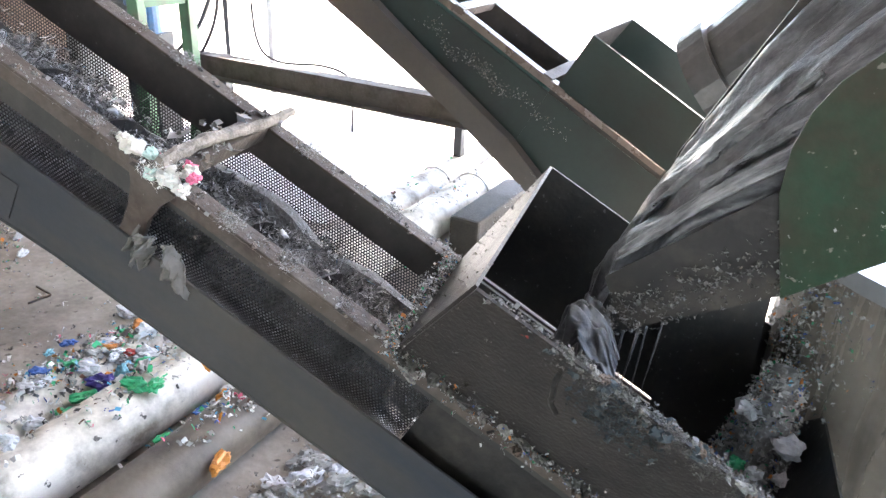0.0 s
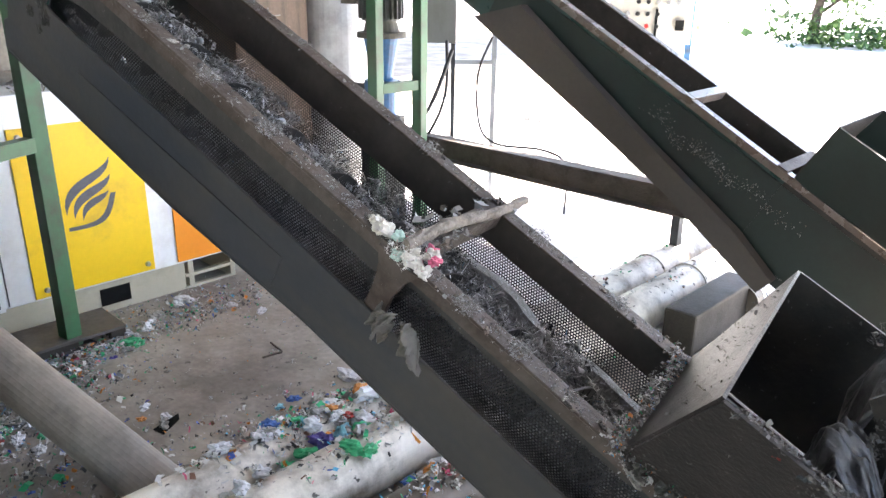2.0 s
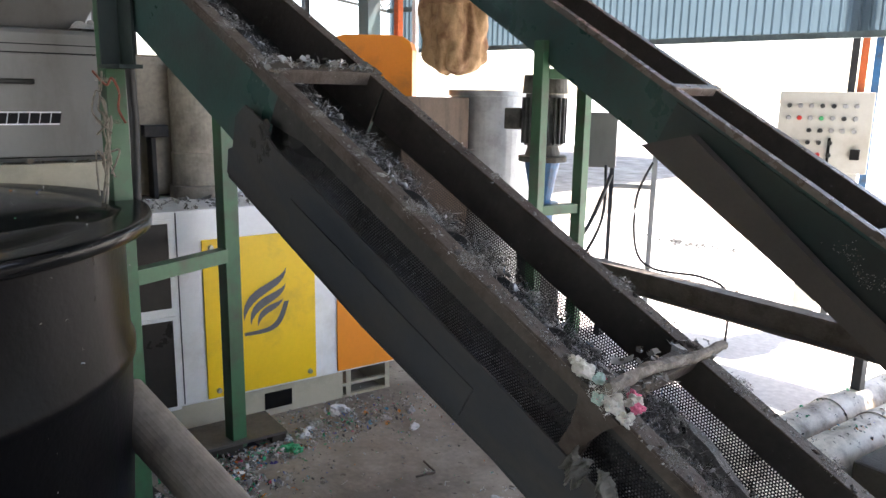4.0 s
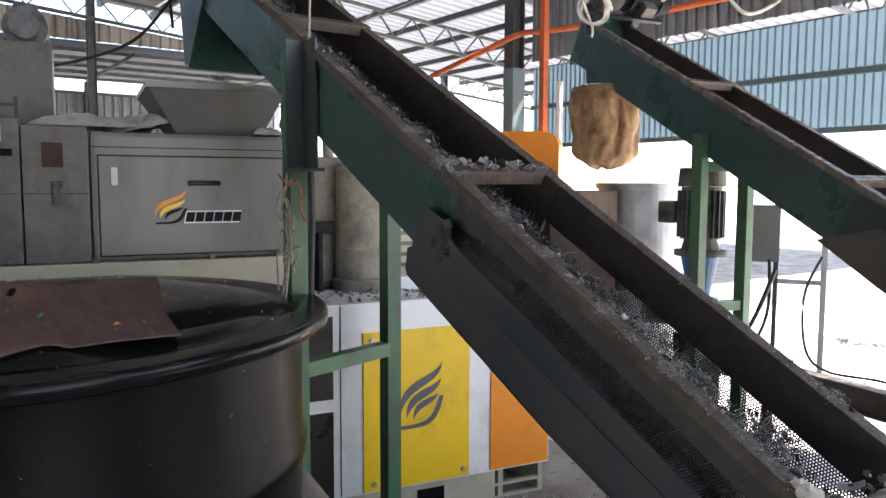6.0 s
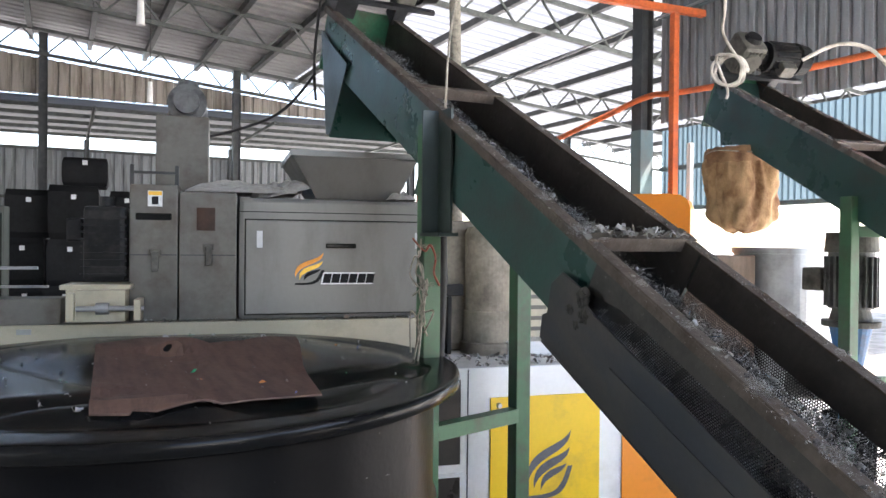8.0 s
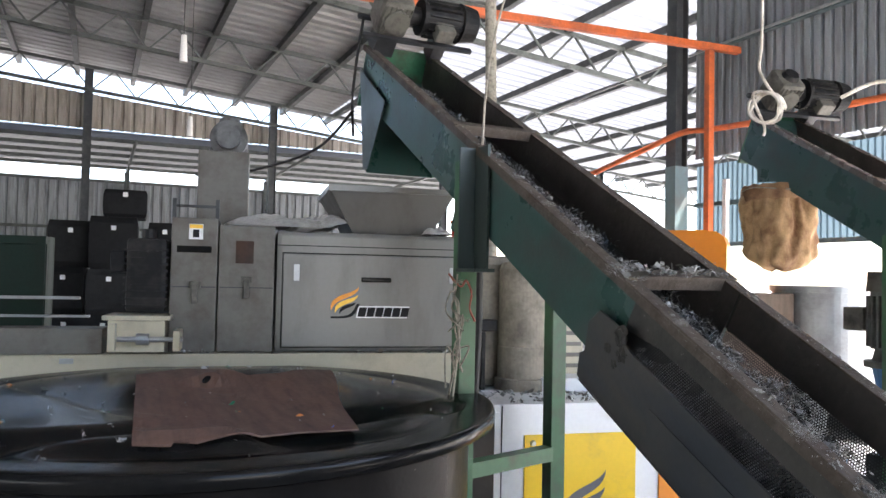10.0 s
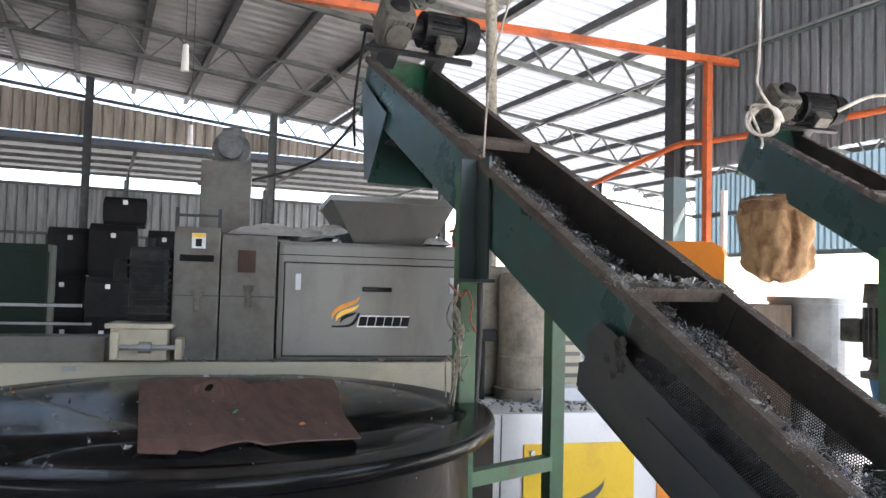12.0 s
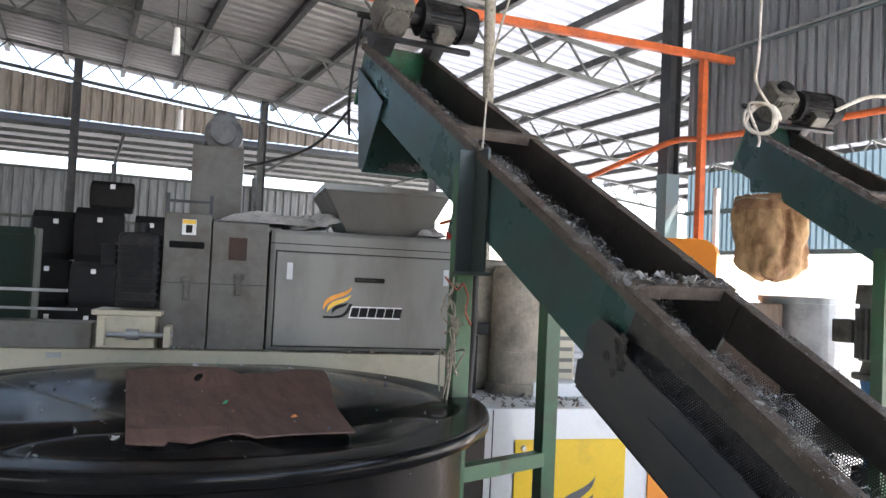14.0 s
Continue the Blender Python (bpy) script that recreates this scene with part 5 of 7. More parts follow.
for u, z in ((0.83, 0.775), (1.25, 0.172), (0.84, 0.17)):
    bm = bmesh.new()
    tube(bm, (u, G - 0.0085, z), (u, G - 0.020, z), 0.012, 14, 0.009)
    part("knob", bm, GALV, yp)
part("orange_panel", boxes((1.388, 1.69, G - 0.008, G - 0.001, 0.14, 0.808), bevel=0.002), ORANGE, cab, "orange door panel")
for z0, z1 in ((0.55, 0.886), (0.10 + 0.04, 0.50)):
    wn = part("grille_window", boxes((0.38, 0.668, G - 0.006, G - 0.001, z0, z1)), mat("dark grille glass", (0.02, 0.017, 0.015), 0.3, bump=0.05), cab, "dark cabinet window")
    part("window_frame", boxes((0.668, 0.684, G - 0.009, G - 0.001, z0 - 0.015, z1 + 0.015), (0.38, 0.668, G - 0.009, G - 0.001, z1, z1 + 0.015), (0.38, 0.668, G - 0.009, G - 0.001, z0 - 0.015, z0)), WHITE, wn)
part("seam", boxes((0.698, 0.702, G - 0.003, G - 0.0005, 0.14, 0.925)), IRON, cab)
rnd = random.Random(21)
bm = bmesh.new()
scraps(bm, lambda: MACHINE @ Vector((rnd.uniform(0.5, 1.65), rnd.uniform(G + 0.02, F - 0.05), 0.931)), 420, 0.010, rnd)
scraps(bm, lambda: MACHINE @ Vector((rnd.uniform(-0.6, 0.6), F - rnd.uniform(0.012, 0.028), 1.099)), 160, 0.007, rnd)
tagged(part("cabinet_flakes", bm, GREY_FLUFF), "pale flakes lying on the cabinet top", "flakes", kind="stuff")
# dusty gearbox casing on the cabinet
gb = thing("gearbox_casing", "dusty brown-grey gearbox casing on the white cabinet", "casing", MACHINE @ pose(0, 0, 0.931))
DUSTY = mat("dusty beige casting", (0.25, 0.215, 0.165), 0.7, dirt=(0.12, 0.098, 0.075), scale=7, bump=0.2, dirt_amount=0.55)
part("casing", boxes((0.66, 1.08, F + 0.06, F + 0.45, 0.0, 0.60), bevel=0.04), DUSTY, gb)
bm = bmesh.new()
prev = None
for r, z in ((0.125, 0.0), (0.125, 0.05), (0.112, 0.055), (0.112, 0.19), (0.108, 0.195), (0.108, 0.54), (0.095, 0.57), (0.001, 0.575)):
    ring = [bm.verts.new((0.925 + r * math.cos(k * math.tau / 40), F + 0.02 + r * math.sin(k * math.tau / 40), z)) for k in range(40)]
    if prev:
        for k in range(40):
            bm.faces.new((prev[k], prev[(k + 1) % 40], ring[(k + 1) % 40], ring[k]))
    prev = ring
part("pipe_boss", bm, DUSTY, gb)
part("bracket", boxes((0.70, 0.80, F + 0.0, F + 0.059, 0.26, 0.31), (0.72, 0.74, F - 0.02, F + 0.059, 0.0, 0.259), bevel=0.004), MOTOR_DARK, gb)
sh = part("side_housing", boxes((1.085, 1.24, F + 0.05, F + 0.42, 0.0, 0.40), bevel=0.008), CREAM, gb, "cream louvred side housing")
for k in range(6):
    part("louvre", boxes((1.10, 1.225, F + 0.042, F + 0.0495, 0.09 + k * 0.05, 0.108 + k * 0.05)), GREY_OLD, sh)
part("foot", boxes((0.98, 1.22, F - 0.10, F + 0.2, 0.0, 0.06), bevel=0.004), WHITE, gb)

# ---- water tank ----
TC, TR, TZ = (-2.631, 0.089), 0.866, 1.048
tank = thing("water_tank", "large round black plastic tank with a sagging lid", "tank", pose(TC[0], TC[1], 0))
bm = bmesh.new()
prev = None
for i in range(96):
    a = i * math.tau / 96
    c, s = math.cos(a), math.sin(a)
    ring = [bm.verts.new((r * c, r * s, z)) for r, z in ((0.77, 0.0), (0.79, 0.35), (0.80, 0.62), (0.812, 0.64), (0.812, 0.67), (0.80, 0.69), (0.80, TZ - 0.03))]
    if prev:
        for k in range(6):
            bm.faces.new((prev[k], ring[k], ring[k + 1], prev[k + 1]))
    else:
        first = ring
    prev = ring
for k in range(6):
    bm.faces.new((prev[k], first[k], first[k + 1], prev[k + 1]))
part("wall", bm, TANK_WALL, tank, "scuffed dark plastic tank wall", smooth=True)


def lid_z(x, y):
    r = math.hypot(x, y) / TR
    a = math.atan2(y, x)
    dish = 0.035 * max(0.0, 1 - (r / 0.9) ** 2) * (1 + 0.9 * math.cos(a - 2.4))
    fold = -0.030 * math.exp(-((x - 0.52 + 0.25 * y * y + 0.08 * y) / 0.045) ** 2) * (1 if r < 0.9 else 0)
    groove = -0.009 * math.exp(-((r - 0.86) / 0.03) ** 2)
    inside = 1.0 / (1 + math.exp((r - 0.80) / 0.015))
    slot = -0.05 * math.exp(-((x - 0.699 + 0.152 * (y - 0.11)) / 0.014) ** 2) / (1 + math.exp(-(y - 0.08) / 0.03)) * inside
    ramp = 0.026 / (1 + math.exp(-(0.55 * x - 0.84 * y - 0.35) / 0.010)) * inside
    groove += slot + ramp
    wave = 0.016 * noise.noise(Vector((x * 1.6, y * 1.6, 4.0)))
    return TZ + dish + fold + groove + wave * (1 - r ** 6)


bm = bmesh.new()
rings = []
NA = 140
for i in range(46):
    r = TR * (i + 0.3) / 45.3
    rings.append([bm.verts.new((r * math.cos(k * math.tau / NA), r * math.sin(k * math.tau / NA), lid_z(r * math.cos(k * math.tau / NA), r * math.sin(k * math.tau / NA)))) for k in range(NA)])
for dr, dz in ((0.008, -0.006), (0.012, -0.018), (0.010, -0.040), (0.0, -0.046), (-0.05, -0.046)):
    rings.append([bm.verts.new(((TR + dr) * math.cos(k * math.tau / NA), (TR + dr) * math.sin(k * math.tau / NA), TZ + dz + 0.004)) for k in range(NA)])
for r0, r1 in zip(rings, rings[1:]):
    for k in range(NA):
        bm.faces.new((r0[k], r1[k], r1[(k + 1) % NA], r0[(k + 1) % NA]))
bm.faces.new(rings[0])
part("lid", bm, BLACK, tank, "glossy black lid, warped and littered with flakes", smooth=True)
outline = [(-0.27, -0.178), (-0.30, -0.02), (-0.12, 0.05), (0.01, 0.126), (-0.01, 0.229), (-0.16, 0.358), (-0.22, 0.46), (0.07, 0.39), (0.34, 0.32), (0.67, 0.268), (0.66, 0.12), (0.68, 0.0), (0.70, -0.10), (0.685, -0.147), (0.70, -0.155), (0.67, -0.228)]
bm = bmesh.new()
lo = [bm.verts.new((TC[0] + x, TC[1] + y, 0)) for x, y in outline]
f = bm.faces.new(lo)
bmesh.ops.triangulate(bm, faces=[f])
for _ in range(4):
    bmesh.ops.subdivide_edges(bm, edges=list(bm.edges), cuts=1, use_grid_fill=True)
for v in bm.verts:
    x, y = v.co.x - TC[0], v.co.y - TC[1]
    v.co.z = max(lid_z(x, y) + 0.007, TZ + 0.030 - 0.02 * x) + 0.004
bm.normal_update()
bmesh.ops.solidify(bm, geom=list(bm.faces), thickness=-0.004)
tagged(part("plywood_sheet", bm, WOOD), "torn red-brown plywood sheet lying on the tank lid", "plywood")
rnd = random.Random(31)
bm = bmesh.new()
def on_lid():
    a, r = rnd.uniform(0, 6.28), 0.82 * rnd.random() ** 0.5
    x, y = r * math.cos(a), r * math.sin(a)
    return (TC[0] + x, TC[1] + y, max(lid_z(x, y), TZ + 0.032 - 0.02 * x if abs(x - 0.2) < 0.45 and -0.2 < y < 0.4 else 0))
scraps(bm, on_lid, 220, 0.0055, rnd, 0.001, 0.45)
for _ in range(60):
    a, z = rnd.uniform(-0.9, 1.2), rnd.uniform(0.45, 1.0)
    scraps(bm, lambda: (TC[0] + 0.803 * math.cos(a), TC[1] + 0.803 * math.sin(a), z), 1, 0.004, rnd, 0.0)
tagged(part("lid_flakes", bm, DULL_SCRAPS), "pale flakes scattered on the tank lid", "flakes", kind="stuff")

# ---- wash outlet over the feed box ----
wo = thing("wash_outlet", "wet dark green washer outlet pouring flakes into the feed box", "washer", pose(0, 0, 0))
part("chute_wall", plate([(-0.057, 0.95, 0.861), (-0.023, 0.95, 0.783), (0.164, 0.95, 0.878), (0.30, 0.95, 0.975), (0.30, 0.95, 1.16), (0.133, 0.95, 1.017)]), WET_BLACK, wo, "wet flake-spattered chute wall")
part("chute_floor", plate([(-0.02, 0.953, 0.80), (0.02, 1.28, 0.83), (0.42, 1.36, 1.14), (0.42, 0.953, 1.06)]), DARK_IN, wo)
part("chute_wall", plate([(0.0, 1.285, 0.84), (0.011, 1.30, 0.946), (0.148, 1.33, 1.206), (0.40, 1.37, 1.55), (0.42, 1.37, 1.14)]), WET_BLACK, wo)
OLD_GREEN = mat("rust-stained green paint", (0.010, 0.034, 0.017), 0.5, spec=0.2, dirt=(0.028, 0.019, 0.012), scale=5, bump=0.25, dirt_amount=0.68, speck=((0.14, 0.13, 0.11), 70, 0.68))
part("green_panel", plate([(0.164, 0.944, 0.88), (0.133, 0.944, 1.017), (0.134, 0.944, 1.074), (0.146, 0.944, 1.12), (0.168, 0.944, 1.158), (0.204, 0.944, 1.196), (0.27, 0.944, 1.235), (0.36, 0.944, 1.26), (0.9, 0.944, 1.30), (0.9, 0.944, 1.20), (0.30, 0.944, 0.975)]), OLD_GREEN, wo, "large green painted side panel with a rounded corner")
bm = bmesh.new()
tube(bm, (0.10, 1.62, 1.00), (0.85, 1.45, 1.85), 0.13, 28)
tube(bm, (0.08, 1.625, 0.98), (0.12, 1.615, 1.02), 0.15, 28)
# dark casing drawn in a paler steel, which stands in for bright haze
part("screw_casing", bm, BOX_STEEL, wo, "inclined tubular screw casing, colour lightened for haze")
part("support_leg", boxes((0.56, 0.62, 1.40, 1.46, 0, 1.35)), IRON, wo)
part("support_leg", boxes((0.86, 0.90, 0.95, 0.99, 0, 1.25)), IRON, wo)
part("back_plate", plate([(0.05, 1.22, 0.35), (0.20, 1.22, 0.35), (0.20, 1.22, 0.80), (0.03, 1.22, 0.80)]), DARK_IN, wo)
for x, y in ((0.05, 1.222), (0.19, 1.222)):
    part("plate_leg", boxes((x - 0.012, x + 0.012, y, y + 0.024, 0, 0.36)), IRON, wo)

WATER = mat("wet flake slurry", (0.17, 0.172, 0.176), 0.28, dirt=(0.03, 0.03, 0.032), scale=5.0, bump=0.9, grain=75, streak=(1.6, 6.0, 1.6), dirt_amount=0.8, mottle=0.5)
def slurry(name, label, near, far, seed, parent=None, skin=None, swell=1.0):
    """A sheet of flowing slurry between two edge lines, rippled lengthways."""
    bm = bmesh.new()
    rows_ = []
    n = 60

    def along(P, f):
        f *= len(P) - 1
        k = min(int(f), len(P) - 2)
        return Vector(P[k]).lerp(Vector(P[k + 1]), f - k)

    for i in range(n + 1):
        a, b = along(near, i / n), along(far, i / n)
        row = []
        for j in range(41):
            g = j / 40
            ragged = 0.03 * noise.noise(Vector((i * 0.22, seed, 0.0))) * (1 if j in (0, 1) else 0) - 0.03 * noise.noise(Vector((i * 0.25, seed, 9.0))) * (1 if j in (39, 40) else 0)
            rip = swell * 0.022 * noise.noise(Vector((g * 5, i * 0.07, seed))) + swell * 0.012 * noise.noise(Vector((g * 14, i * 0.16, seed + 5)))
            row.append(bm.verts.new(a.lerp(b, min(1.0, max(0.0, g + ragged))) + Vector((-0.4 * rip, 0, rip + swell * 0.02 * math.sin(g * math.pi)))))
        rows_.append(row)
    for a, b in zip(rows_, rows_[1:]):
        for j in range(40):
            bm.faces.new((a[j], a[j + 1], b[j + 1], b[j]))
    bm.normal_update()
    bmesh.ops.solidify(bm, geom=list(bm.faces), thickness=0.004)
    if parent:
        return part(name, bm, skin or WATER, parent, label, smooth=True)
    return tagged(part(name, bm, WATER, smooth=True), label, "slurry")
stream = thing("slurry_stream", "grey wet slurry of flakes running down the chute", "slurry")
FLOW_NEAR, FLOW_FAR = ([(0.45, 0.957, 1.27), (0.19, 0.957, 1.06), (0.05, 0.957, 0.95), (-0.045, 0.965, 0.855), (-0.085, 1.0, 0.74), (-0.09, 1.02, 0.58)], [(0.40, 1.355, 1.52), (0.15, 1.31, 1.19), (0.045, 1.29, 1.005), (-0.01, 1.26, 0.90), (-0.085, 1.19, 0.75), (-0.10, 1.15, 0.58)])
slurry("flow", "", FLOW_NEAR, FLOW_FAR, 3.0, stream)
FROTH = mat("pale froth", (0.24, 0.243, 0.248), 0.35, dirt=(0.07, 0.07, 0.073), scale=14, bump=0.8, streak=(1.2, 5, 1.2), dirt_amount=0.7, mottle=0.4)
for k_, (f0, f1, n0, n1) in enumerate(((0.03, 0.14, 0, 4), (0.20, 0.24, 0, 3), (0.40, 0.43, 1, 4))):
    lines = [[tuple(Vector(p).lerp(Vector(q), f) + Vector((-0.004, -0.004, 0.020))) for p, q in list(zip(FLOW_NEAR, FLOW_FAR))[n0:n1]] for f in (f0, f1)]
    slurry("froth_streak", "pale froth streak on the slurry" if k_ == 0 else "", lines[0], lines[1], 20.0 + k_, stream, FROTH, 0.25)
for k, (x0, z0, ln, r) in enumerate(((-0.02, 0.782, 0.16, 0.002), (0.01, 0.795, 0.20, 0.0015), (0.0, 0.788, 0.10, 0.0025), (0.03, 0.805, 0.12, 0.0015))):
    bm = bmesh.new()
    tube(bm, (x0, 0.952, z0), (x0 - 0.012, 0.95, z0 - ln), r, 8, r * 0.4)
    tagged(part("water_dribble", bm, WATER), "thin water dribble falling from the chute lip", "water", "water dribbles")
# splash where the stream strikes the feed box, and spatter on the chute wall
slurry("slurry_splash", "pale slurry splashing up inside the feed box", [(-0.02, 0.88, 0.735), (-0.045, 0.885, 0.765), (-0.075, 0.885, 0.785), (-0.105, 0.89, 0.76), (-0.125, 0.90, 0.70)], [(-0.02, 0.95, 0.74), (-0.045, 0.965, 0.80), (-0.075, 0.975, 0.815), (-0.105, 0.975, 0.78), (-0.125, 0.96, 0.69)], 7.0)
rnd = random.Random(44)
bm = bmesh.new()
def on_chute():
    x = -0.045 + 0.34 * rnd.random() ** 1.3
    lo, hi = 0.785 + 0.60 * max(0.0, x), 0.868 + 0.80 * max(-0.03, x)
    return (x, 0.9435, lo + (hi - lo) * (0.5 + 0.5 * math.copysign(rnd.random() ** 1.4, rnd.uniform(-1, 1))))
scraps(bm, on_chute, 1600, 0.0024, rnd, -0.001)
tagged(part("chute_spatter", bm, DAMP_FLUFF), "wet flakes spattered over the chute wall", "flakes", kind="stuff")
# pale drum and the heap beside it
dr = thing("steel_drum", "pale wet steel drum spattered with flakes", "drum", pose(0.56, 1.30, 0))
bm = bmesh.new()
tube(bm, (0, 0, 0), (0, 0, 0.84), 0.34, 56)
part("shell", bm, mat("wet pale steel", (0.30, 0.265, 0.22), 0.25, metal=0.5, dirt=(0.06, 0.05, 0.04), scale=4, streak=(2, 2, 0.3), bump=0.15), dr)
bm = bmesh.new()
tube(bm, (0, 0, 0.841), (0, 0, 0.87), 0.35, 56)
part("rim_hoop", bm, GALV, dr)
rnd = random.Random(41)
bm = bmesh.new()
def on_drum():
    a = rnd.gauss(3.55, 0.16)
    return (0.56 + 0.343 * math.cos(a), 1.30 + 0.343 * math.sin(a), rnd.uniform(0.3, 0.84))
scraps(bm, on_drum, 5200, 0.0030, rnd, -0.001)
tagged(part("drum_flakes", bm, DULL_SCRAPS), "small flakes stuck on the wet drum", "flakes", kind="stuff")
bm = bmesh.new()
bmh = bmesh.new()
rings = []
for i in range(22):
    f = i / 21
    rings.append([])
    for k in range(36):
        a = k * math.tau / 36
        r = (0.21 - 0.19 * f ** 0.8) * (1 + 0.28 * noise.noise(Vector((math.cos(a) * 1.6, math.sin(a) * 1.6, f * 5))) + 0.10 * noise.noise(Vector((math.cos(a) * 6, math.sin(a) * 6, f * 16))))
        rings[-1].append(bmh.verts.new((0.17 + 0.05 * f + r * math.cos(a), 1.05 + 0.02 * f + r * math.sin(a), 0.70 * f)))
for r0, r1 in zip(rings, rings[1:]):
    for k in range(36):
        bmh.faces.new((r0[k], r0[(k + 1) % 36], r1[(k + 1) % 36], r1[k]))
bmh.faces.new(rings[-1])
hp_ = tagged(part("flake_heap", bmh, PACKED, smooth=True), "wet heap of mixed flakes piled between box and drum", "heap", kind="stuff")
scraps(bm, lambda: (lambda a, f: (0.17 + 0.05 * f + (0.205 - 0.18 * f ** 0.8) * math.cos(a), 1.05 + 0.02 * f + (0.205 - 0.18 * f ** 0.8) * math.sin(a), 0.70 * f))(rnd.uniform(0, 6.28), rnd.random()), 11000, 0.0036, rnd)
tagged(part("heap_flakes", bm, DULL_SCRAPS, hp_), kind="stuff")
for k_ in range(26):
    a, f = rnd.uniform(3.0, 5.6), rnd.uniform(0.35, 0.92)
    mt_, w_ = rnd.choice(((WHITE_WAD, "whitish"), (WHITE_WAD, "whitish"), (GREY_WAD, "grey"), (GREY_WAD, "grey"), (GREEN_WAD, "green"), (STUCK, "blue-grey")))
    wad("heap_scrap", Matrix.Translation((0.17 + 0.05 * f + (0.20 - 0.18 * f ** 0.8) * math.cos(a), 1.05 + (0.20 - 0.18 * f ** 0.8) * math.sin(a), 0.70 * f)), rnd.uniform(0.012, 0.028), k_ * 2.3, mt_, w_ + " film scrap on the wet flake heap", "scrap", 0.9, "heap scraps")

# ---- yard side ----
pm = thing("pump_motor", "vertical grey ribbed motor on a blue pump", "pump", pose(-2.70, 3.36, 0))
bm = bmesh.new()
tube(bm, (0, 0, 1.12), (0, 0, 1.40), 0.105, 26)
b1 = part("motor_body", bm, MOTOR_MID, pm)
for i in range(22):
    part("fin", boxes((-0.003, 0.003, 0.103, 0.125, 1.13, 1.38)), MOTOR_MID, b1, m=Matrix.Rotation(i * math.tau / 22, 4, "Z"))
bm = bmesh.new()
tube(bm, (0, 0, 1.401), (0, 0, 1.50), 0.125, 28, 0.118)
part("fan_cover", bm, MOTOR_GREY, pm)
part("terminal_box", boxes((-0.24, -0.127, -0.06, 0.06, 1.20, 1.32), bevel=0.01), MOTOR_GREY, pm)
bm = bmesh.new()
tube(bm, (0, 0, 1.06), (0, 0, 1.119), 0.10, 26, 0.085)
tube(bm, (0, 0, 1.03), (0, 0, 1.059), 0.135, 26)
part("flange", bm, MOTOR_GREY, pm)
bm = bmesh.new()
tube(bm, (0, 0, 0.80), (0, 0, 1.029), 0.055, 22, 0.10)
tube(bm, (0, 0, 0.74), (0, 0, 0.80), 0.10, 22)
tube(bm, (0, 0, 0.60), (0, 0, 0.74), 0.075, 22)
part("pump_body", bm, BLUE, pm, "blue cast pump body")
part("stand", boxes((-0.09, 0.09, -0.09, 0.09, 0.0, 0.60), bevel=0.004), IRON, pm)
bm = bmesh.new()
tube(bm, (-0.30, -0.05, 0.70), (-0.06, 0, 0.70), 0.075, 20)
part("drive_motor", bm, MOTOR_MID, pm)

cp = thing("control_panel", "pale metal push-button control panel on a post", "control panel", pose(-1.655, 4.69, 0, 0, 0, 17))
bx = part("enclosure", boxes((-0.245, 0.245, -0.09, 0.09, 0.98, 1.44), bevel=0.006), PANEL_WHITE, cp)
BUTTONS = [mat("button " + n, c, 0.35, bump=0.01, dirt_amount=0.05) for n, c in (("green", (0.03, 0.3, 0.1)), ("red", (0.6, 0.04, 0.03)), ("black", (0.02, 0.02, 0.02)), ("steel", (0.35, 0.35, 0.35)))]
rnd = random.Random(3)
for r in range(5):
    for c in range(7):
        if r in (2,) and c < 2 or (r > 2 and c > 4):
            continue
        u, z = -0.19 + c * 0.058, 1.36 - r * 0.07
        bm = bmesh.new()
        tube(bm, (u, -0.0905, z), (u, -0.108, z), 0.014, 12, 0.011)
        part("button", bm, BUTTONS[rnd.choice((0, 1, 2, 2, 2, 2, 3, 3, 3, 3))], bx)
part("rotary_switch", boxes((0.15, 0.20, -0.105, -0.0905, 1.06, 1.12), bevel=0.004), BLACK, bx)
part("strap", boxes((0.03, 0.045, -0.10, -0.0905, 1.0, 1.18)), BLACK, bx)
part("post", boxes((-0.06, 0.06, -0.03, 0.03, 0.0, 0.979)), PANEL_WHITE, cp)
part("lower_box", boxes((0.03, 0.20, -0.085, 0.06, 0.78, 0.979), bevel=0.004), PANEL_WHITE, cp)
for u, mt in ((0.12, IRON), (0.17, ORANGE_PIPE), (0.24, BLUE)):
    part("upright", boxes((u - 0.02, u + 0.02, 0.10, 0.14, 0.0, 2.6)), mt, cp)

bp = thing("junction_box", "pale grey junction box on two steel uprights", "box", pose(-2.60, 3.80, 0, 0, 0, 30))
part("enclosure", boxes((-0.09, 0.09, -0.04, 0.04, 0.98, 1.30), bevel=0.006), GREY, bp)
part("upright", boxes((0.06, 0.085, -0.012, 0.012, 0.0, 0.979)), IRON, bp)
part("upright", boxes((0.30, 0.33, -0.015, 0.015, 0.0, 1.6)), GALV, bp)
part("cross_strap", boxes((0.0855, 0.2995, -0.010, 0.010, 0.86, 0.885)), GALV, bp)
wire("hanging_cable", [(-2.52, 3.74, 1.0), (-2.50, 3.70, 0.7), (-2.6, 3.66, 0.45), (-2.75, 3.6, 0.3), (-2.9, 3.55, 0.02)], 0.010, CABLE)
tagged(bpy.data.objects["hanging_cable"], "black cables hanging beside the junction box", "cable")
tagged(wire("hanging_cable", [(-2.33, 3.94, 1.02), (-2.40, 3.9, 0.8), (-2.38, 3.9, 0.5), (-2.25, 3.9, 0.40), (-2.0, 4.0, 0.38), (-1.85, 4.02, 0.30), (-1.84, 4.02, 0.004)], 0.008, CABLE), "black cable looping from a bracket", "cable")
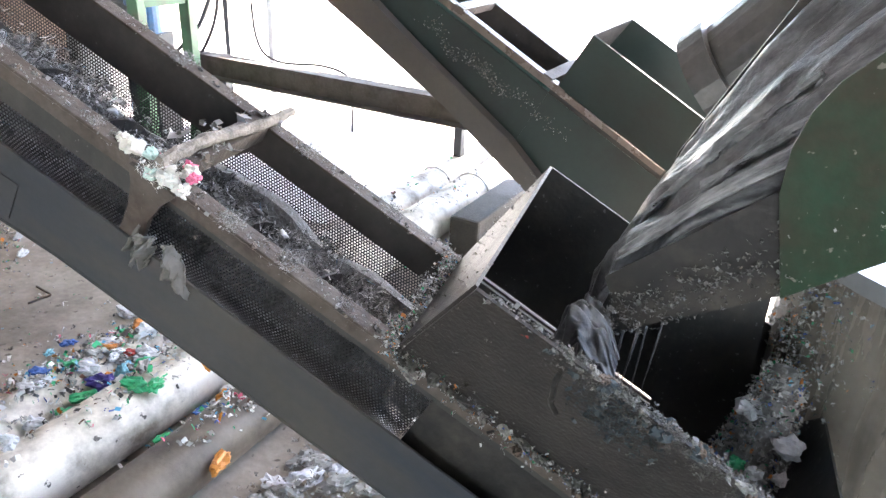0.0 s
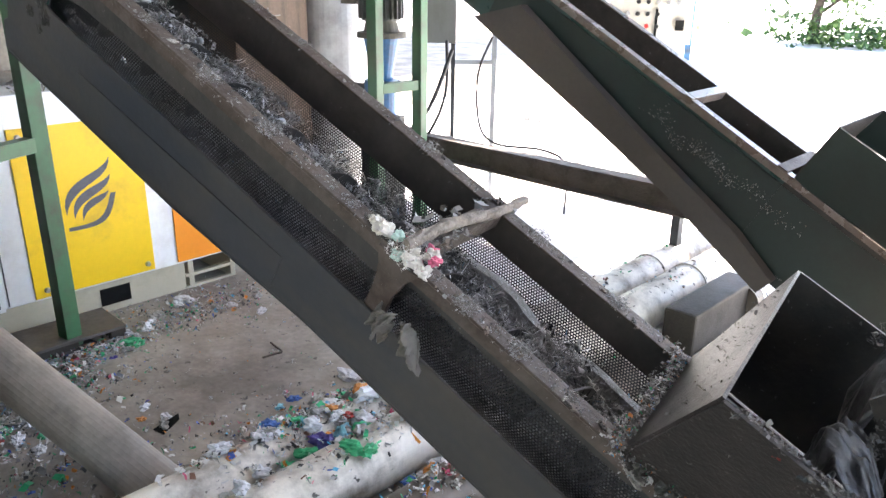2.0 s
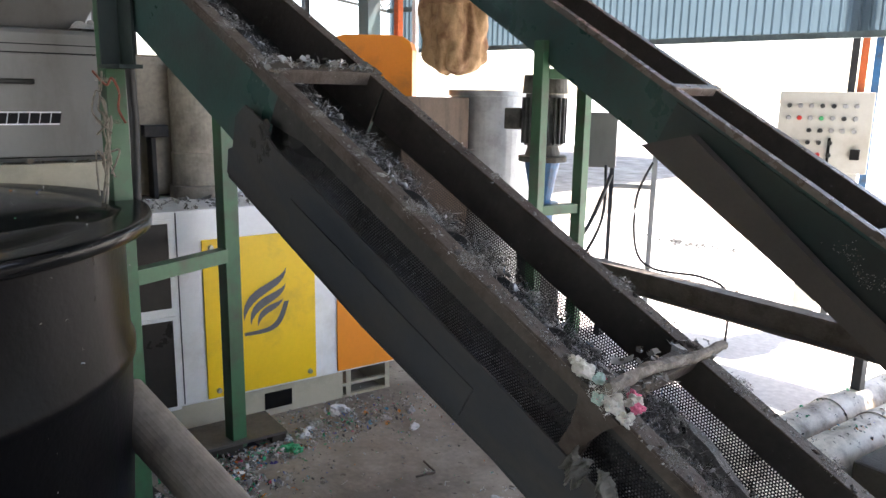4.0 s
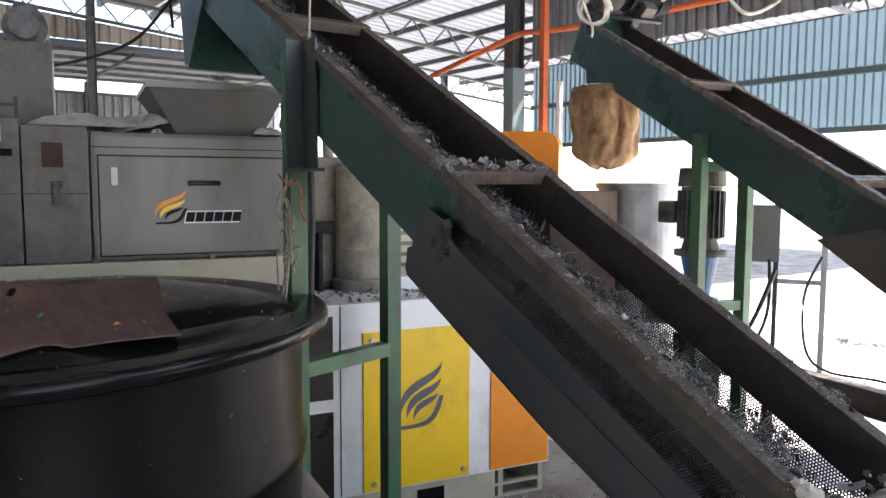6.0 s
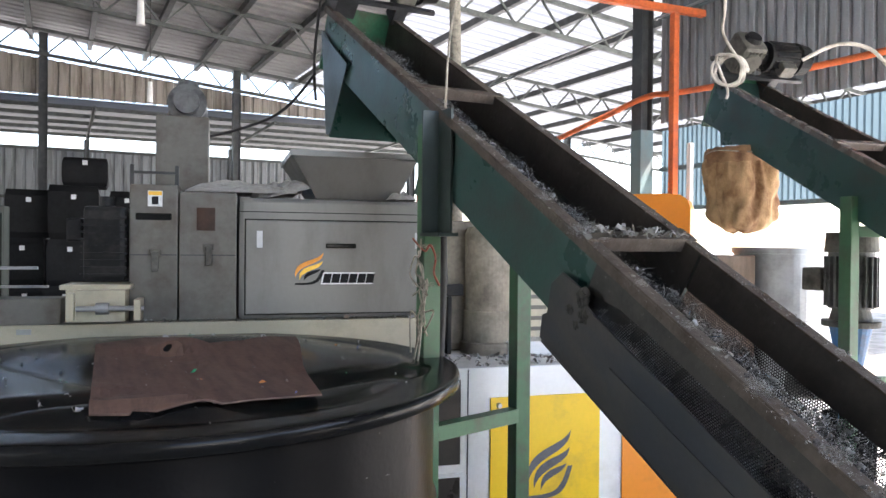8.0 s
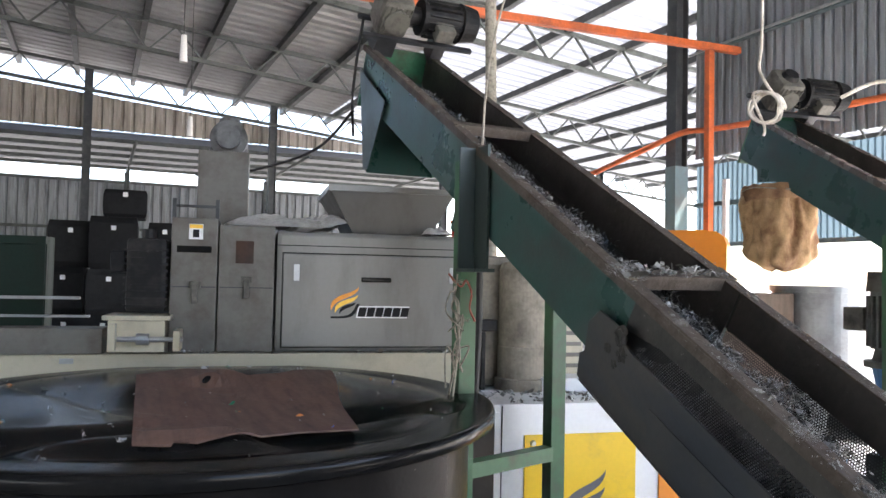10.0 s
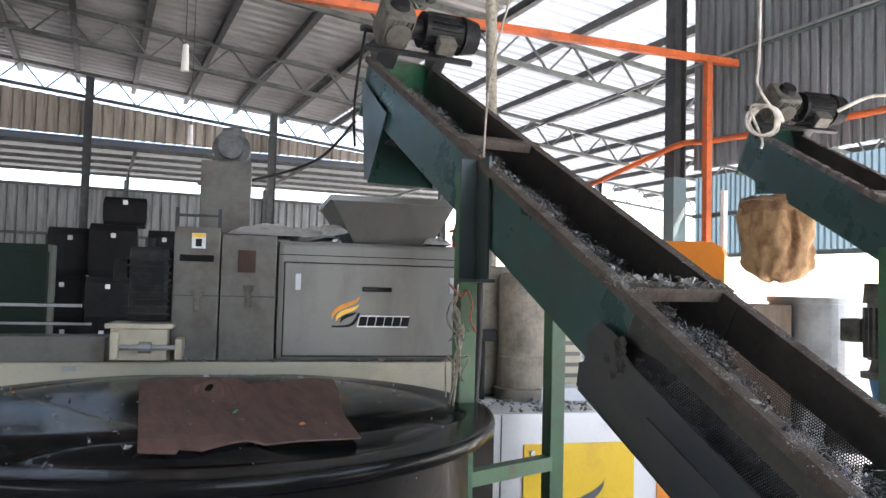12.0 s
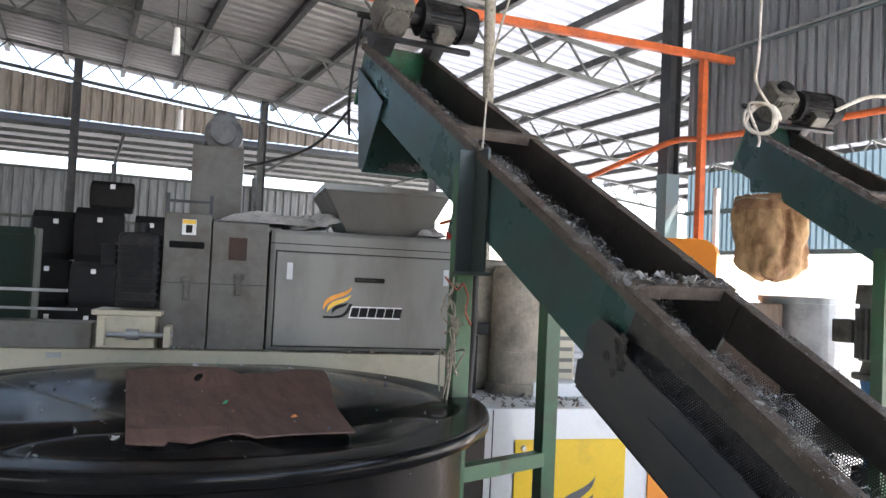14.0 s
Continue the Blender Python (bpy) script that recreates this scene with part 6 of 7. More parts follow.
tagged(wire("hanging_cable", [(-2.47, 3.72, 0.95), (-2.55, 3.6, 0.62), (-2.70, 3.5, 0.42), (-2.85, 3.45, 0.1), (-2.95, 3.45, 0.01)], 0.012, CABLE), "black cables hanging beside the junction box", "cable")

be = thing("steel_channel", "brown rusty steel channel beam on short legs", "beam", MACHINE @ pose(0, 0, 0))
part("web", boxes((3.06, 3.066, 1.20, 3.30, 0.35, 0.452)), RUST_RAIL, be)
part("flange", boxes((3.06, 3.15, 1.20, 3.30, 0.453, 0.46)), RUST_RAIL, be)
part("flange", boxes((3.0, 3.0595, 1.20, 3.30, 0.35, 0.357)), LEG_PAINT, be)
for v in (1.6, 3.1):
    part("leg", boxes((3.127, 3.17, v - 0.02, v + 0.02, 0.0, 0.46)), IRON, be)

# big white tank, rusty duct and orange cover further back
sl = thing("steel_silo", "round galvanised steel vessel beside a rusty duct", "vessel", pose(-3.71, 4.16, 0))
bm = bmesh.new()
tube(bm, (0, 0, 0.0), (0, 0, 1.38), 0.34, 56)
part("shell", bm, GALV, sl)
bm = bmesh.new()
tube(bm, (0, 0, 1.381), (0, 0, 1.42), 0.355, 56)
part("cover", bm, GALV, sl)
part("duct", boxes((-0.34, 0.06, -1.0, -0.37, 0.0, 1.37), bevel=0.01), mat("brown timber boards", (0.085, 0.056, 0.037), 0.7, dirt=(0.05, 0.034, 0.024), scale=4, streak=(4, 4, 0.5), bump=0.3), sl, "brown square timber duct")
oc = thing("orange_cover", "orange rounded machine cover on a steel stand", "cover", pose(-4.55, 3.72, 0, 0, 0, 40))
bm = bmesh.new()
prism(bm, [(-0.30, 1.35), (0.30, 1.35), (0.30, 1.70), (0.28, 1.755), (0.23, 1.79), (0.15, 1.80), (-0.20, 1.80), (-0.27, 1.78), (-0.30, 1.73)], -0.16, 0.16)
part("cover", bm, ORANGE, oc)
part("stand", boxes((-0.25, 0.25, -0.12, 0.12, 0.0, 1.348)), IRON, oc)

# ---- pipes and blocks on the floor ----
def floor_pipe(v, r, u0, u1, label, skin=None):
    PVC = skin
    p = thing("floor_pipe", label, "pipe", MACHINE, "floor pipes")
    bm = bmesh.new()
    tube(bm, (u0, v, r), (u1, v, r), r, 64)
    part("tube", bm, PVC, p, smooth=False)
    for u in (1.36, 2.95):
        bm = bmesh.new()
        tube(bm, (u - 0.03, v, r), (u + 0.03, v, r), r + 0.006, 32)
        part("strap_band", bm, PVC, p)
    return p
floor_pipe(1.41, 0.088, -0.6, 3.6, "dirty cream PVC pipe lying on the floor under scraps", PVC)
floor_pipe(1.60, 0.084, -0.6, 3.75, "dirty cream PVC pipe lying on the floor under scraps", PVC)
floor_pipe(1.17, 0.075, 0.2, 2.0, "brown muddy PVC pipe lying on the floor", mat("muddy brown PVC", (0.13, 0.105, 0.08), 0.5, dirt=(0.06, 0.048, 0.038), scale=6, bump=0.2, dirt_amount=0.5, mottle=0.2))
tagged(wire("pipe_tie", [MACHINE @ Vector(p) for p in ((1.30, 1.33, 0.02), (1.30, 1.32, 0.10), (1.31, 1.37, 0.172), (1.32, 1.43, 0.180), (1.33, 1.49, 0.15), (1.35, 1.51, 0.19))], 0.004, CABLE), "dark wire tied round the pipe", "wire")
tagged(part("concrete_block", boxes((2.45, 3.0, 1.14, 1.27, 0.0, 0.17), bevel=0.012), MUD_BLOCK, m=MACHINE), "muddy concrete block beside the pipes", "block")
tagged(part("sheet_offcut", boxes((2.42, 2.78, 0.86, 1.12, 0.0, 0.012), bevel=0.002), GALV, m=MACHINE), "wet sheet metal offcut on the floor", "sheet")
# drain pipe of the tank
bm = bmesh.new()
tube(bm, (-2.36, 0.80, 0.46), (-1.42, 1.03, -0.10), 0.074, 32)
tagged(part("drain_pipe", bm, DRAIN_PVC), "grimy grey-brown PVC drain pipe running down from the tank", "pipe")

# steel plate kerb at the post feet
sp = thing("steel_plate", "dark steel plate bridging a pit at the post feet", "plate", MACHINE)
part("deck", boxes((0.22, 1.02, 2.79, 3.02, 0.040, 0.052), bevel=0.002), mat("dusty steel deck", (0.10, 0.088, 0.075), 0.6, dirt=(0.06, 0.05, 0.042), scale=8, bump=0.3), sp)
for u0, u1 in ((0.22, 0.40), (0.62, 0.84), (0.96, 1.02)):
    part("bearer", boxes((u0, u1, 2.80, 3.01, 0.0, 0.0398), bevel=0.003), MUD_BLOCK, sp, "muddy bearer under the plate")

# ---- scraps on the floor and the pipes ----
rnd = random.Random(77)
bm = bmesh.new()
def g(u, v, su, sv, z=0.0):
    return lambda: MACHINE @ Vector((rnd.gauss(u, su), rnd.gauss(v, sv), z + 0.002))
scraps(bm, g(0.95, 2.74, 0.22, 0.06), 1100, 0.007, rnd)
scraps(bm, g(1.30, 2.88, 0.22, 0.08), 900, 0.006, rnd)
scraps(bm, g(0.70, 2.58, 0.06, 0.05, 0.01), 700, 0.008, rnd)
scraps(bm, g(0.36, 2.50, 0.08, 0.06, 0.012), 900, 0.009, rnd)
scraps(bm, g(0.85, 2.72, 0.06, 0.03, 0.01), 400, 0.008, rnd)
scraps(bm, g(0.55, 2.55, 0.16, 0.16), 900, 0.009, rnd)
scraps(bm, g(0.42, 2.15, 0.14, 0.18), 700, 0.0085, rnd)
scraps(bm, g(1.75, 2.6, 0.3, 0.2), 260, 0.005, rnd)
scraps(bm, g(1.1, 2.2, 0.45, 0.35), 170, 0.0055, rnd)
scraps(bm, g(1.55, 1.9, 0.25, 0.12), 220, 0.006, rnd)
scraps(bm, g(0.8, 1.9, 0.3, 0.10), 240, 0.008, rnd)
tagged(part("floor_scraps", bm, SCRAPS), "coloured plastic scraps strewn over the concrete floor", "scraps", kind="stuff")
bm = bmesh.new()
scraps(bm, lambda: MACHINE @ Vector((rnd.uniform(0.3, 2.0), rnd.uniform(1.75, 2.95), 0.002)), 1500, 0.0032, rnd, 0.0, 0.75)
scraps(bm, g(1.25, 2.85, 0.30, 0.10), 1800, 0.0045, rnd)
scraps(bm, g(0.60, 2.55, 0.20, 0.15), 1500, 0.0050, rnd)
scraps(bm, g(1.05, 1.85, 0.25, 0.08), 700, 0.0050, rnd)
tagged(part("floor_grit", bm, DULL_SCRAPS), "small grey and dark flakes littering the concrete floor", "flakes", kind="stuff")
bm = bmesh.new()
scraps(bm, lambda: (rnd.gauss(-3.4, 0.18), rnd.gauss(6.74, 0.06), 0.0), 500, 0.014, rnd)
scraps(bm, lambda: (rnd.gauss(-3.1, 0.35), rnd.gauss(6.85, 0.12), 0.0), 160, 0.012, rnd)
tagged(part("yard_scraps", bm, FLUFF), "dark scraps swept together on the yard", "scraps", kind="stuff")
bm = bmesh.new()
def on_pipe(v, r, u0, u1, spread=0.5, peak=None):
    def f():
        a = rnd.gauss(0, spread)
        u = rnd.gauss(peak, 0.16) if peak else rnd.uniform(u0, u1)
        return MACHINE @ Vector((u, v + r * math.sin(a), r + r * math.cos(a)))
    return f
scraps(bm, on_pipe(1.41, 0.088, 0.3, 2.0, 0.5, 1.16), 420, 0.009, rnd)
scraps(bm, on_pipe(1.60, 0.084, 0.3, 2.0, 0.6, 1.05), 1100, 0.010, rnd)
scraps(bm, on_pipe(1.17, 0.075, 0.3, 2.0, 0.5, 1.25), 500, 0.008, rnd)
scraps(bm, lambda: MACHINE @ Vector((rnd.uniform(0.2, 1.6), rnd.gauss(1.505, 0.02), 0.10)), 520, 0.008, rnd)
scraps(bm, lambda: MACHINE @ Vector((rnd.uniform(0.2, 2.2), rnd.gauss(1.29, 0.03), 0.02)), 420, 0.009, rnd)
scraps(bm, on_pipe(1.41, 0.088, 2.3, 3.5, 0.5), 120, 0.008, rnd)
scraps(bm, on_pipe(1.60, 0.084, 2.3, 3.5, 0.5), 80, 0.007, rnd)
scraps(bm, lambda: MACHINE @ Vector((rnd.uniform(2.3, 3.3), rnd.gauss(1.25, 0.06), 0.015)), 300, 0.008, rnd)
tagged(part("pipe_scraps", bm, SCRAPS), "bright plastic scraps heaped on the floor pipes", "scraps", kind="stuff")
bm = bmesh.new()
scraps(bm, lambda: MACHINE @ Vector((rnd.uniform(0.3, 1.6), rnd.uniform(0.75, 1.05), 0.02)), 2600, 0.0055, rnd)
scraps(bm, lambda: (rnd.gauss(-2.3, 0.25), rnd.gauss(5.1, 0.12), 0.004), 250, 0.015, rnd)
tagged(part("wet_floor_scraps", bm, GREY_FLUFF), "grey wet film scraps on the floor", "scraps", kind="stuff")
tagged(wire("bent_rod", [MACHINE @ Vector(p) for p in ((1.294, 2.261, 0.006), (1.335, 2.256, 0.007), (1.372, 2.252, 0.006), (1.378, 2.30, 0.007), (1.384, 2.344, 0.006))], 0.004, RUST_RAIL), "small bent iron rod on the floor", "rod")
WAD_KINDS = {"g": (GREEN_WAD, "green"), "o": (ORANGE_WAD, "orange"), "w": (WHITE_WAD, "whitish"), "b": (BLUE_WAD, "blue"), "p": (PURPLE_WAD, "purple"), "c": (CYAN_WAD, "pale blue"), "y": (GREY_WAD, "grey"), "r": (RED_WAD, "red")}
def strew(kind, u, v, z, size, where):
    mt, word = WAD_KINDS[kind]
    rnd_ = random.Random(int(u * 997 + v * 131))
    wad("film_scrap", MACHINE @ pose(u, v, z + size * 0.25, 0, 0, rnd_.uniform(0, 360)) @ Matrix.Diagonal((1.25, 0.8, 1, 1)), size, rnd_.uniform(0, 50), mt, "crumpled " + word + " film scrap " + where, "scrap", 0.6, "film scraps")
for kind, u, v, z, size in (("g", 1.015, 1.389, 0.172, 0.034), ("g", 1.045, 1.35, 0.165, 0.028), ("g", 0.946, 1.50, 0.13, 0.030), ("o", 1.097, 1.589, 0.165, 0.026), ("p", 1.01, 1.50, 0.135, 0.040), ("w", 1.01, 1.56, 0.16, 0.034), ("w", 1.233, 1.57, 0.162, 0.045), ("w", 1.15, 1.50, 0.14, 0.040), ("c", 1.08, 1.51, 0.13, 0.035), ("o", 0.66, 1.50, 0.125, 0.022), ("o", 1.171, 1.235, 0.10, 0.030), ("o", 0.989, 1.089, 0.08, 0.035), ("g", 1.02, 1.12, 0.10, 0.022), ("b", 1.13, 1.28, 0.06, 0.025), ("w", 1.24, 1.28, 0.06, 0.032), ("r", 1.13, 1.545, 0.15, 0.018), ("y", 1.08, 1.43, 0.176, 0.026), ("y", 0.90, 1.60, 0.165, 0.028), ("w", 0.82, 1.52, 0.125, 0.030), ("g", 0.88, 1.505, 0.125, 0.02), ("w", 0.72, 1.45, 0.17, 0.03)):
    strew(kind, u, v, z, size, "lying on the floor pipes")
for kind, u, v, size in (("w", 1.43, 1.93, 0.040), ("w", 1.46, 1.92, 0.028), ("b", 1.209, 1.941, 0.020), ("g", 0.995, 2.717, 0.038), ("g", 1.02, 2.69, 0.028), ("o", 0.70, 3.03, 0.035), ("o", 0.74, 3.035, 0.024), ("y", 0.673, 2.581, 0.04), ("g", 0.72, 2.57, 0.028), ("o", 0.66, 2.63, 0.024), ("w", 0.64, 2.55, 0.034), ("r", 0.74, 2.60, 0.018), ("p", 0.392, 2.50, 0.045), ("c", 0.33, 2.53, 0.045), ("g", 0.28, 2.48, 0.03), ("w", 0.36, 2.57, 0.04), ("w", 0.30, 2.44, 0.035), ("y", 0.44, 2.47, 0.035), ("w", 1.34, 2.95, 0.038), ("w", 1.30, 2.92, 0.028), ("y", 1.18, 2.88, 0.034), ("w", 1.10, 2.80, 0.03), ("o", 1.42, 2.86, 0.016), ("y", 0.86, 2.72, 0.035), ("w", 0.90, 2.75, 0.026), ("y", 0.80, 2.71, 0.030), ("y", 0.827, 2.094, 0.03), ("w", 0.85, 2.13, 0.024), ("o", 0.79, 2.18, 0.015), ("w", 0.83, 2.24, 0.02), ("w", 1.52, 2.62, 0.026), ("y", 1.40, 2.78, 0.026), ("y", 1.60, 2.78, 0.03), ("w", 1.47, 2.76, 0.02), ("o", 1.45, 2.72, 0.014), ("y", 0.5, 2.42, 0.03), ("p", 0.42, 2.40, 0.03), ("w", 0.47, 2.33, 0.028), ("g", 0.53, 2.30, 0.018)):
    strew(kind, u, v, 0.0, size, "on the concrete floor")
rnd = random.Random(321)
for i in range(34):
    strew(rnd.choice("wwyyyw"), rnd.uniform(0.95, 1.45), rnd.uniform(0.78, 1.0), 0.0, rnd.uniform(0.018, 0.042), "in a wet heap on the floor")
rnd = random.Random(123)
for i in range(46):
    kind = rnd.choice("wwwwwyyggocbw")
    row = rnd.choice((0, 0, 1, 1, 2))
    u = rnd.gauss((1.12, 1.02, 1.15)[row], 0.16)
    v, z = (1.505 + rnd.gauss(0, 0.030), 1.60 + rnd.gauss(0, 0.030), 1.27 + rnd.gauss(0, 0.03))[row], (0.142, 0.164, 0.06)[row]
    strew(kind, u, v, z, rnd.uniform(0.012, 0.030), "lying on the floor pipes")
for i in range(44):
    kind = rnd.choice("wwwyyyggobpr")
    u, v = rnd.choice(((0.40, 2.47), (0.70, 2.60), (0.92, 2.74), (1.2, 2.86), (0.55, 2.35), (0.45, 2.2)))
    strew(kind, u + rnd.gauss(0, 0.10), v + rnd.gauss(0, 0.05), 0.0, rnd.uniform(0.010, 0.026), "on the concrete floor")
tagged(part("film_strip", plate([(0.80, 2.055, 0.002), (0.86, 2.06, 0.03), (0.87, 2.085, 0.034), (0.79, 2.10, 0.004)], 0.003), WRAP, m=MACHINE), "dark torn strip of film on the floor", "scrap")

# ---- far hall ----
def bale(m, w, d, h, seed):
    b = thing("wrapped_bale", "black stretch-wrapped bale with a white label", "bale", m, "stacked bales")
    bm = bmesh.new()
    box(bm, -w / 2, w / 2, -d / 2, d / 2, 0, h)
    bmesh.ops.subdivide_edges(bm, edges=list(bm.edges), cuts=7, use_grid_fill=True)
    for v in bm.verts:
        n = noise.noise(v.co * 3.5 + Vector((seed, 0, 0)))
        k = 1 - 0.07 * (abs(v.co.z / h - 0.5) * 2) ** 6
        v.co.x, v.co.y = v.co.x * k * (1 + 0.03 * n), v.co.y * k * (1 + 0.05 * n)
    part("wrap", bm, WRAP, b)
    part("label", boxes((w * 0.51, w * 0.515, -0.035, 0.035, h * 0.74, h * 0.74 + 0.07)), WHITE_INK, b)
BX = -13.6
for y, z, w, h in ((-0.66, 0.0, 0.62, 0.73), (-0.66, 0.73, 0.62, 0.72), (-0.63, 1.45, 0.65, 0.73), (-0.08, 0.0, 0.66, 0.73), (-0.08, 0.73, 0.66, 0.70), (0.03, 1.43, 0.72, 0.82), (0.18, 2.24, 0.66, 0.43), (0.80, 0.0, 0.62, 0.75), (0.80, 0.75, 0.62, 0.75), (0.80, 1.50, 0.55, 0.70)):
    bale(pose(BX + (0.3 if -0.3 < y < 0.5 else 0.0) + 0.05 * math.sin(z * 9), y, z, 0, 0, 9 * math.sin(y * 5 + z * 4)), 0.8, w - 0.03, h, y * 7 + z)
BIN_GREEN = mat("dark bin green", (0.007, 0.02, 0.014), 0.6, dirt=(0.012, 0.015, 0.012), spec=0.2, scale=4, mottle=0.1)
bn = thing("steel_bin", "dark green ribbed steel bin by the machine", "bin", MACHINE @ pose(-1.56, 4.6, 0))
for i, (x0, x1, y0, y1) in enumerate(((-0.5, 0.22, 0, 0.03), (-0.5, 0.22, 0.13, 0.15), (-0.5, -0.47, 0.031, 0.129), (0.19, 0.22, 0.031, 0.129))):
    part("side_panel", boxes((x0, x1, y0, y1, 0.0, 1.60), bevel=0.003), BIN_GREEN, bn)
for x in (-0.5, 0.17):
    part("stile", boxes((x, x + 0.05, -0.035, -0.0305, 0.0, 1.60)), BIN_GREEN, bn)
part("rim_bar", boxes((-0.5, 0.40, -0.06, -0.036, 1.27, 1.285), (-0.5, 0.45, -0.06, -0.036, 1.175, 1.187)), GALV, bn, "bare steel bars across the bin")
for z in (0.55, 0.85, 1.10, 1.58):
    part("rib", boxes((-0.5, 0.22, -0.03, -0.001, z - 0.02, z + 0.02)), BIN_GREEN, bn)
for x, y, z in ((-8.9, 0.57, 3.88), (-12.0, 0.98, 3.6), (-16, -3, 3.9)):
    la = thing("pendant_lamp", "white tubular lamp hung from the roof", "lamp", pose(x, y, z), "pendant lamps")
    bm = bmesh.new()
    tube(bm, (0, 0, -0.16), (0, 0, 0.14), 0.045, 14, 0.03)
    part("tube", bm, WHITE, la)
    bm = bmesh.new()
    tube(bm, (0, 0, 0.141), (0, 0, ROOF(y) - z), 0.006, 6)
    part("cord", bm, CABLE, la)
# rows of far pallets and stacked goods
for i in range(7):
    b = tagged(part("pallet_stack", boxes((-0.6, 0.6, -0.5, 0.5, 0, 0.9 + 0.5 * (i % 3)), bevel=0.05), (GREY_OLD, WRAP, BLUE, GREY)[i % 4], m=pose(-17 + 0.7 * (i % 2), -7 + i * 1.5, 0)), "stacked wrapped goods far back in the hall", "goods", "far goods")

# ---- ropes, conduits, cables ----
tagged(wire("rope", [(-2.50, 0.86, 1.36), (-2.47, 0.86, 1.30), (-2.45, 0.85, 1.2), (-2.44, 0.83, 1.05), (-2.46, 0.82, 0.9)], 0.004, ROPE), "frayed rope tied round the green post", "rope")
tagged(wire("rope", [(-2.50, 0.86, 1.32), (-2.44, 0.85, 1.24), (-2.47, 0.84, 1.1), (-2.50, 0.82, 0.92)], 0.004, ROPE), "frayed rope tied round the green post", "rope")
tagged(wire("rope", [(-2.55, 0.86, 1.44), (-2.46, 0.86, 1.40), (-2.44, 0.87, 1.42), (-2.42, 0.88, 1.38), (-2.43, 0.88, 1.33), (-2.41, 0.89, 1.29)], 0.0035, mat("faded pink rope", (0.34, 0.10, 0.065), 0.7)), "faded pink rope knotted on the post", "rope")
rnd = random.Random(15)
for i in range(8):
    z0 = rnd.choice((1.44, 1.40, 1.31, 1.29))
    x0 = -2.49 + rnd.uniform(-0.02, 0.05)
    pts = [(x0, 0.862, z0)]
    for k in range(1, 5):
        pts.append((x0 + rnd.uniform(-0.03, 0.05) * k * 0.6, 0.858 - 0.004 * k, z0 - 0.045 * k * rnd.uniform(0.6, 1.3)))
    tagged(wire("rope", pts, 0.003, ROPE), "loose frayed rope strand on the post", "rope")
knot("rope_knot", pose(-2.475, 0.865, 1.285), 0.035, 50, "pale frayed rope knot on the post", ROPE)
knot("rope_knot", pose(-2.475, 0.865, 1.41), 0.03, 51, "pale frayed rope knot on the post", ROPE)
tagged(wire("hanging_cable", [(-2.60, 0.99, 1.62), (-2.60, 1.0, 1.3), (-2.62, 1.0, 1.0), (-2.66, 1.02, 0.93)], 0.016, CABLE), "thick black hose hanging beside the post", "hose")
tagged(wire("rope", [(-2.46, 0.93, 1.87), (-2.44, 0.95, 2.2), (-2.35, 1.05, 2.7), (-2.2, 1.2, 3.6), (-2.0, 1.4, 5.6)], 0.004, ROPE), "thin cord running up to the roof", "cord")
bm = bmesh.new()
tube(bm, (-3.93, 1.80, 0.0), (-3.80, 1.66, 3.05), 0.030, 14)
tagged(part("bamboo_pole", bm, ROPE), "pale pole standing behind the conveyor head", "pole")
tagged(wire("power_cable", [(-3.80, 0.95, 2.72), (-3.84, 0.93, 2.5), (-3.86, 0.92, 2.3), (-3.83, 0.92, 2.12)], 0.008, CABLE), "black motor cable hanging at the conveyor head", "cable")
tagged(wire("power_cable", [(-3.84, 0.92, 2.25), (-4.1, 0.8, 2.08), (-4.5, 0.55, 2.0), (-4.9, 0.3, 2.0)], 0.008, CABLE), "black cable sagging to the blower", "cable")
cx, cy, cz = -3.06, 2.90, 2.33
coil = [(cx + 0.055 * math.cos(a) + 0.004 * i % 0.02, cy + 0.050 * math.cos(a) - 0.0015 * i, cz + 0.078 * math.sin(a)) for i, a in enumerate([k * 0.6 for k in range(36)])]
tagged(wire("conduit", [(-2.93, 2.74, 3.9), (-2.96, 2.745, 2.91), (-2.98, 2.76, 2.62), (-3.04, 2.82, 2.5)] + coil + [(-3.07, 2.88, 2.24), (-3.08, 2.885, 2.19)], 0.0075, PVC), "cream flexible conduit coiled at the motor", "conduit")
tagged(wire("conduit", [(-2.86, 3.18, 2.38), (-2.75, 3.3, 2.45), (-2.65, 3.4, 2.42), (-2.55, 3.5, 2.30), (-2.5, 3.8, 2.45), (-2.45, 4.2, 2.8), (-2.45, 4.6, 3.5)], 0.010, PVC), "cream flexible conduit arching to the wall", "conduit")
tagged(wire("conduit", [(-10.5, 4.55, 3.30), (-7.5, 4.60, 3.42), (-5.0, 4.64, 3.50), (-1.3, 4.66, 3.52)], 0.012, GALV), "thin steel conduit along the wall", "conduit")

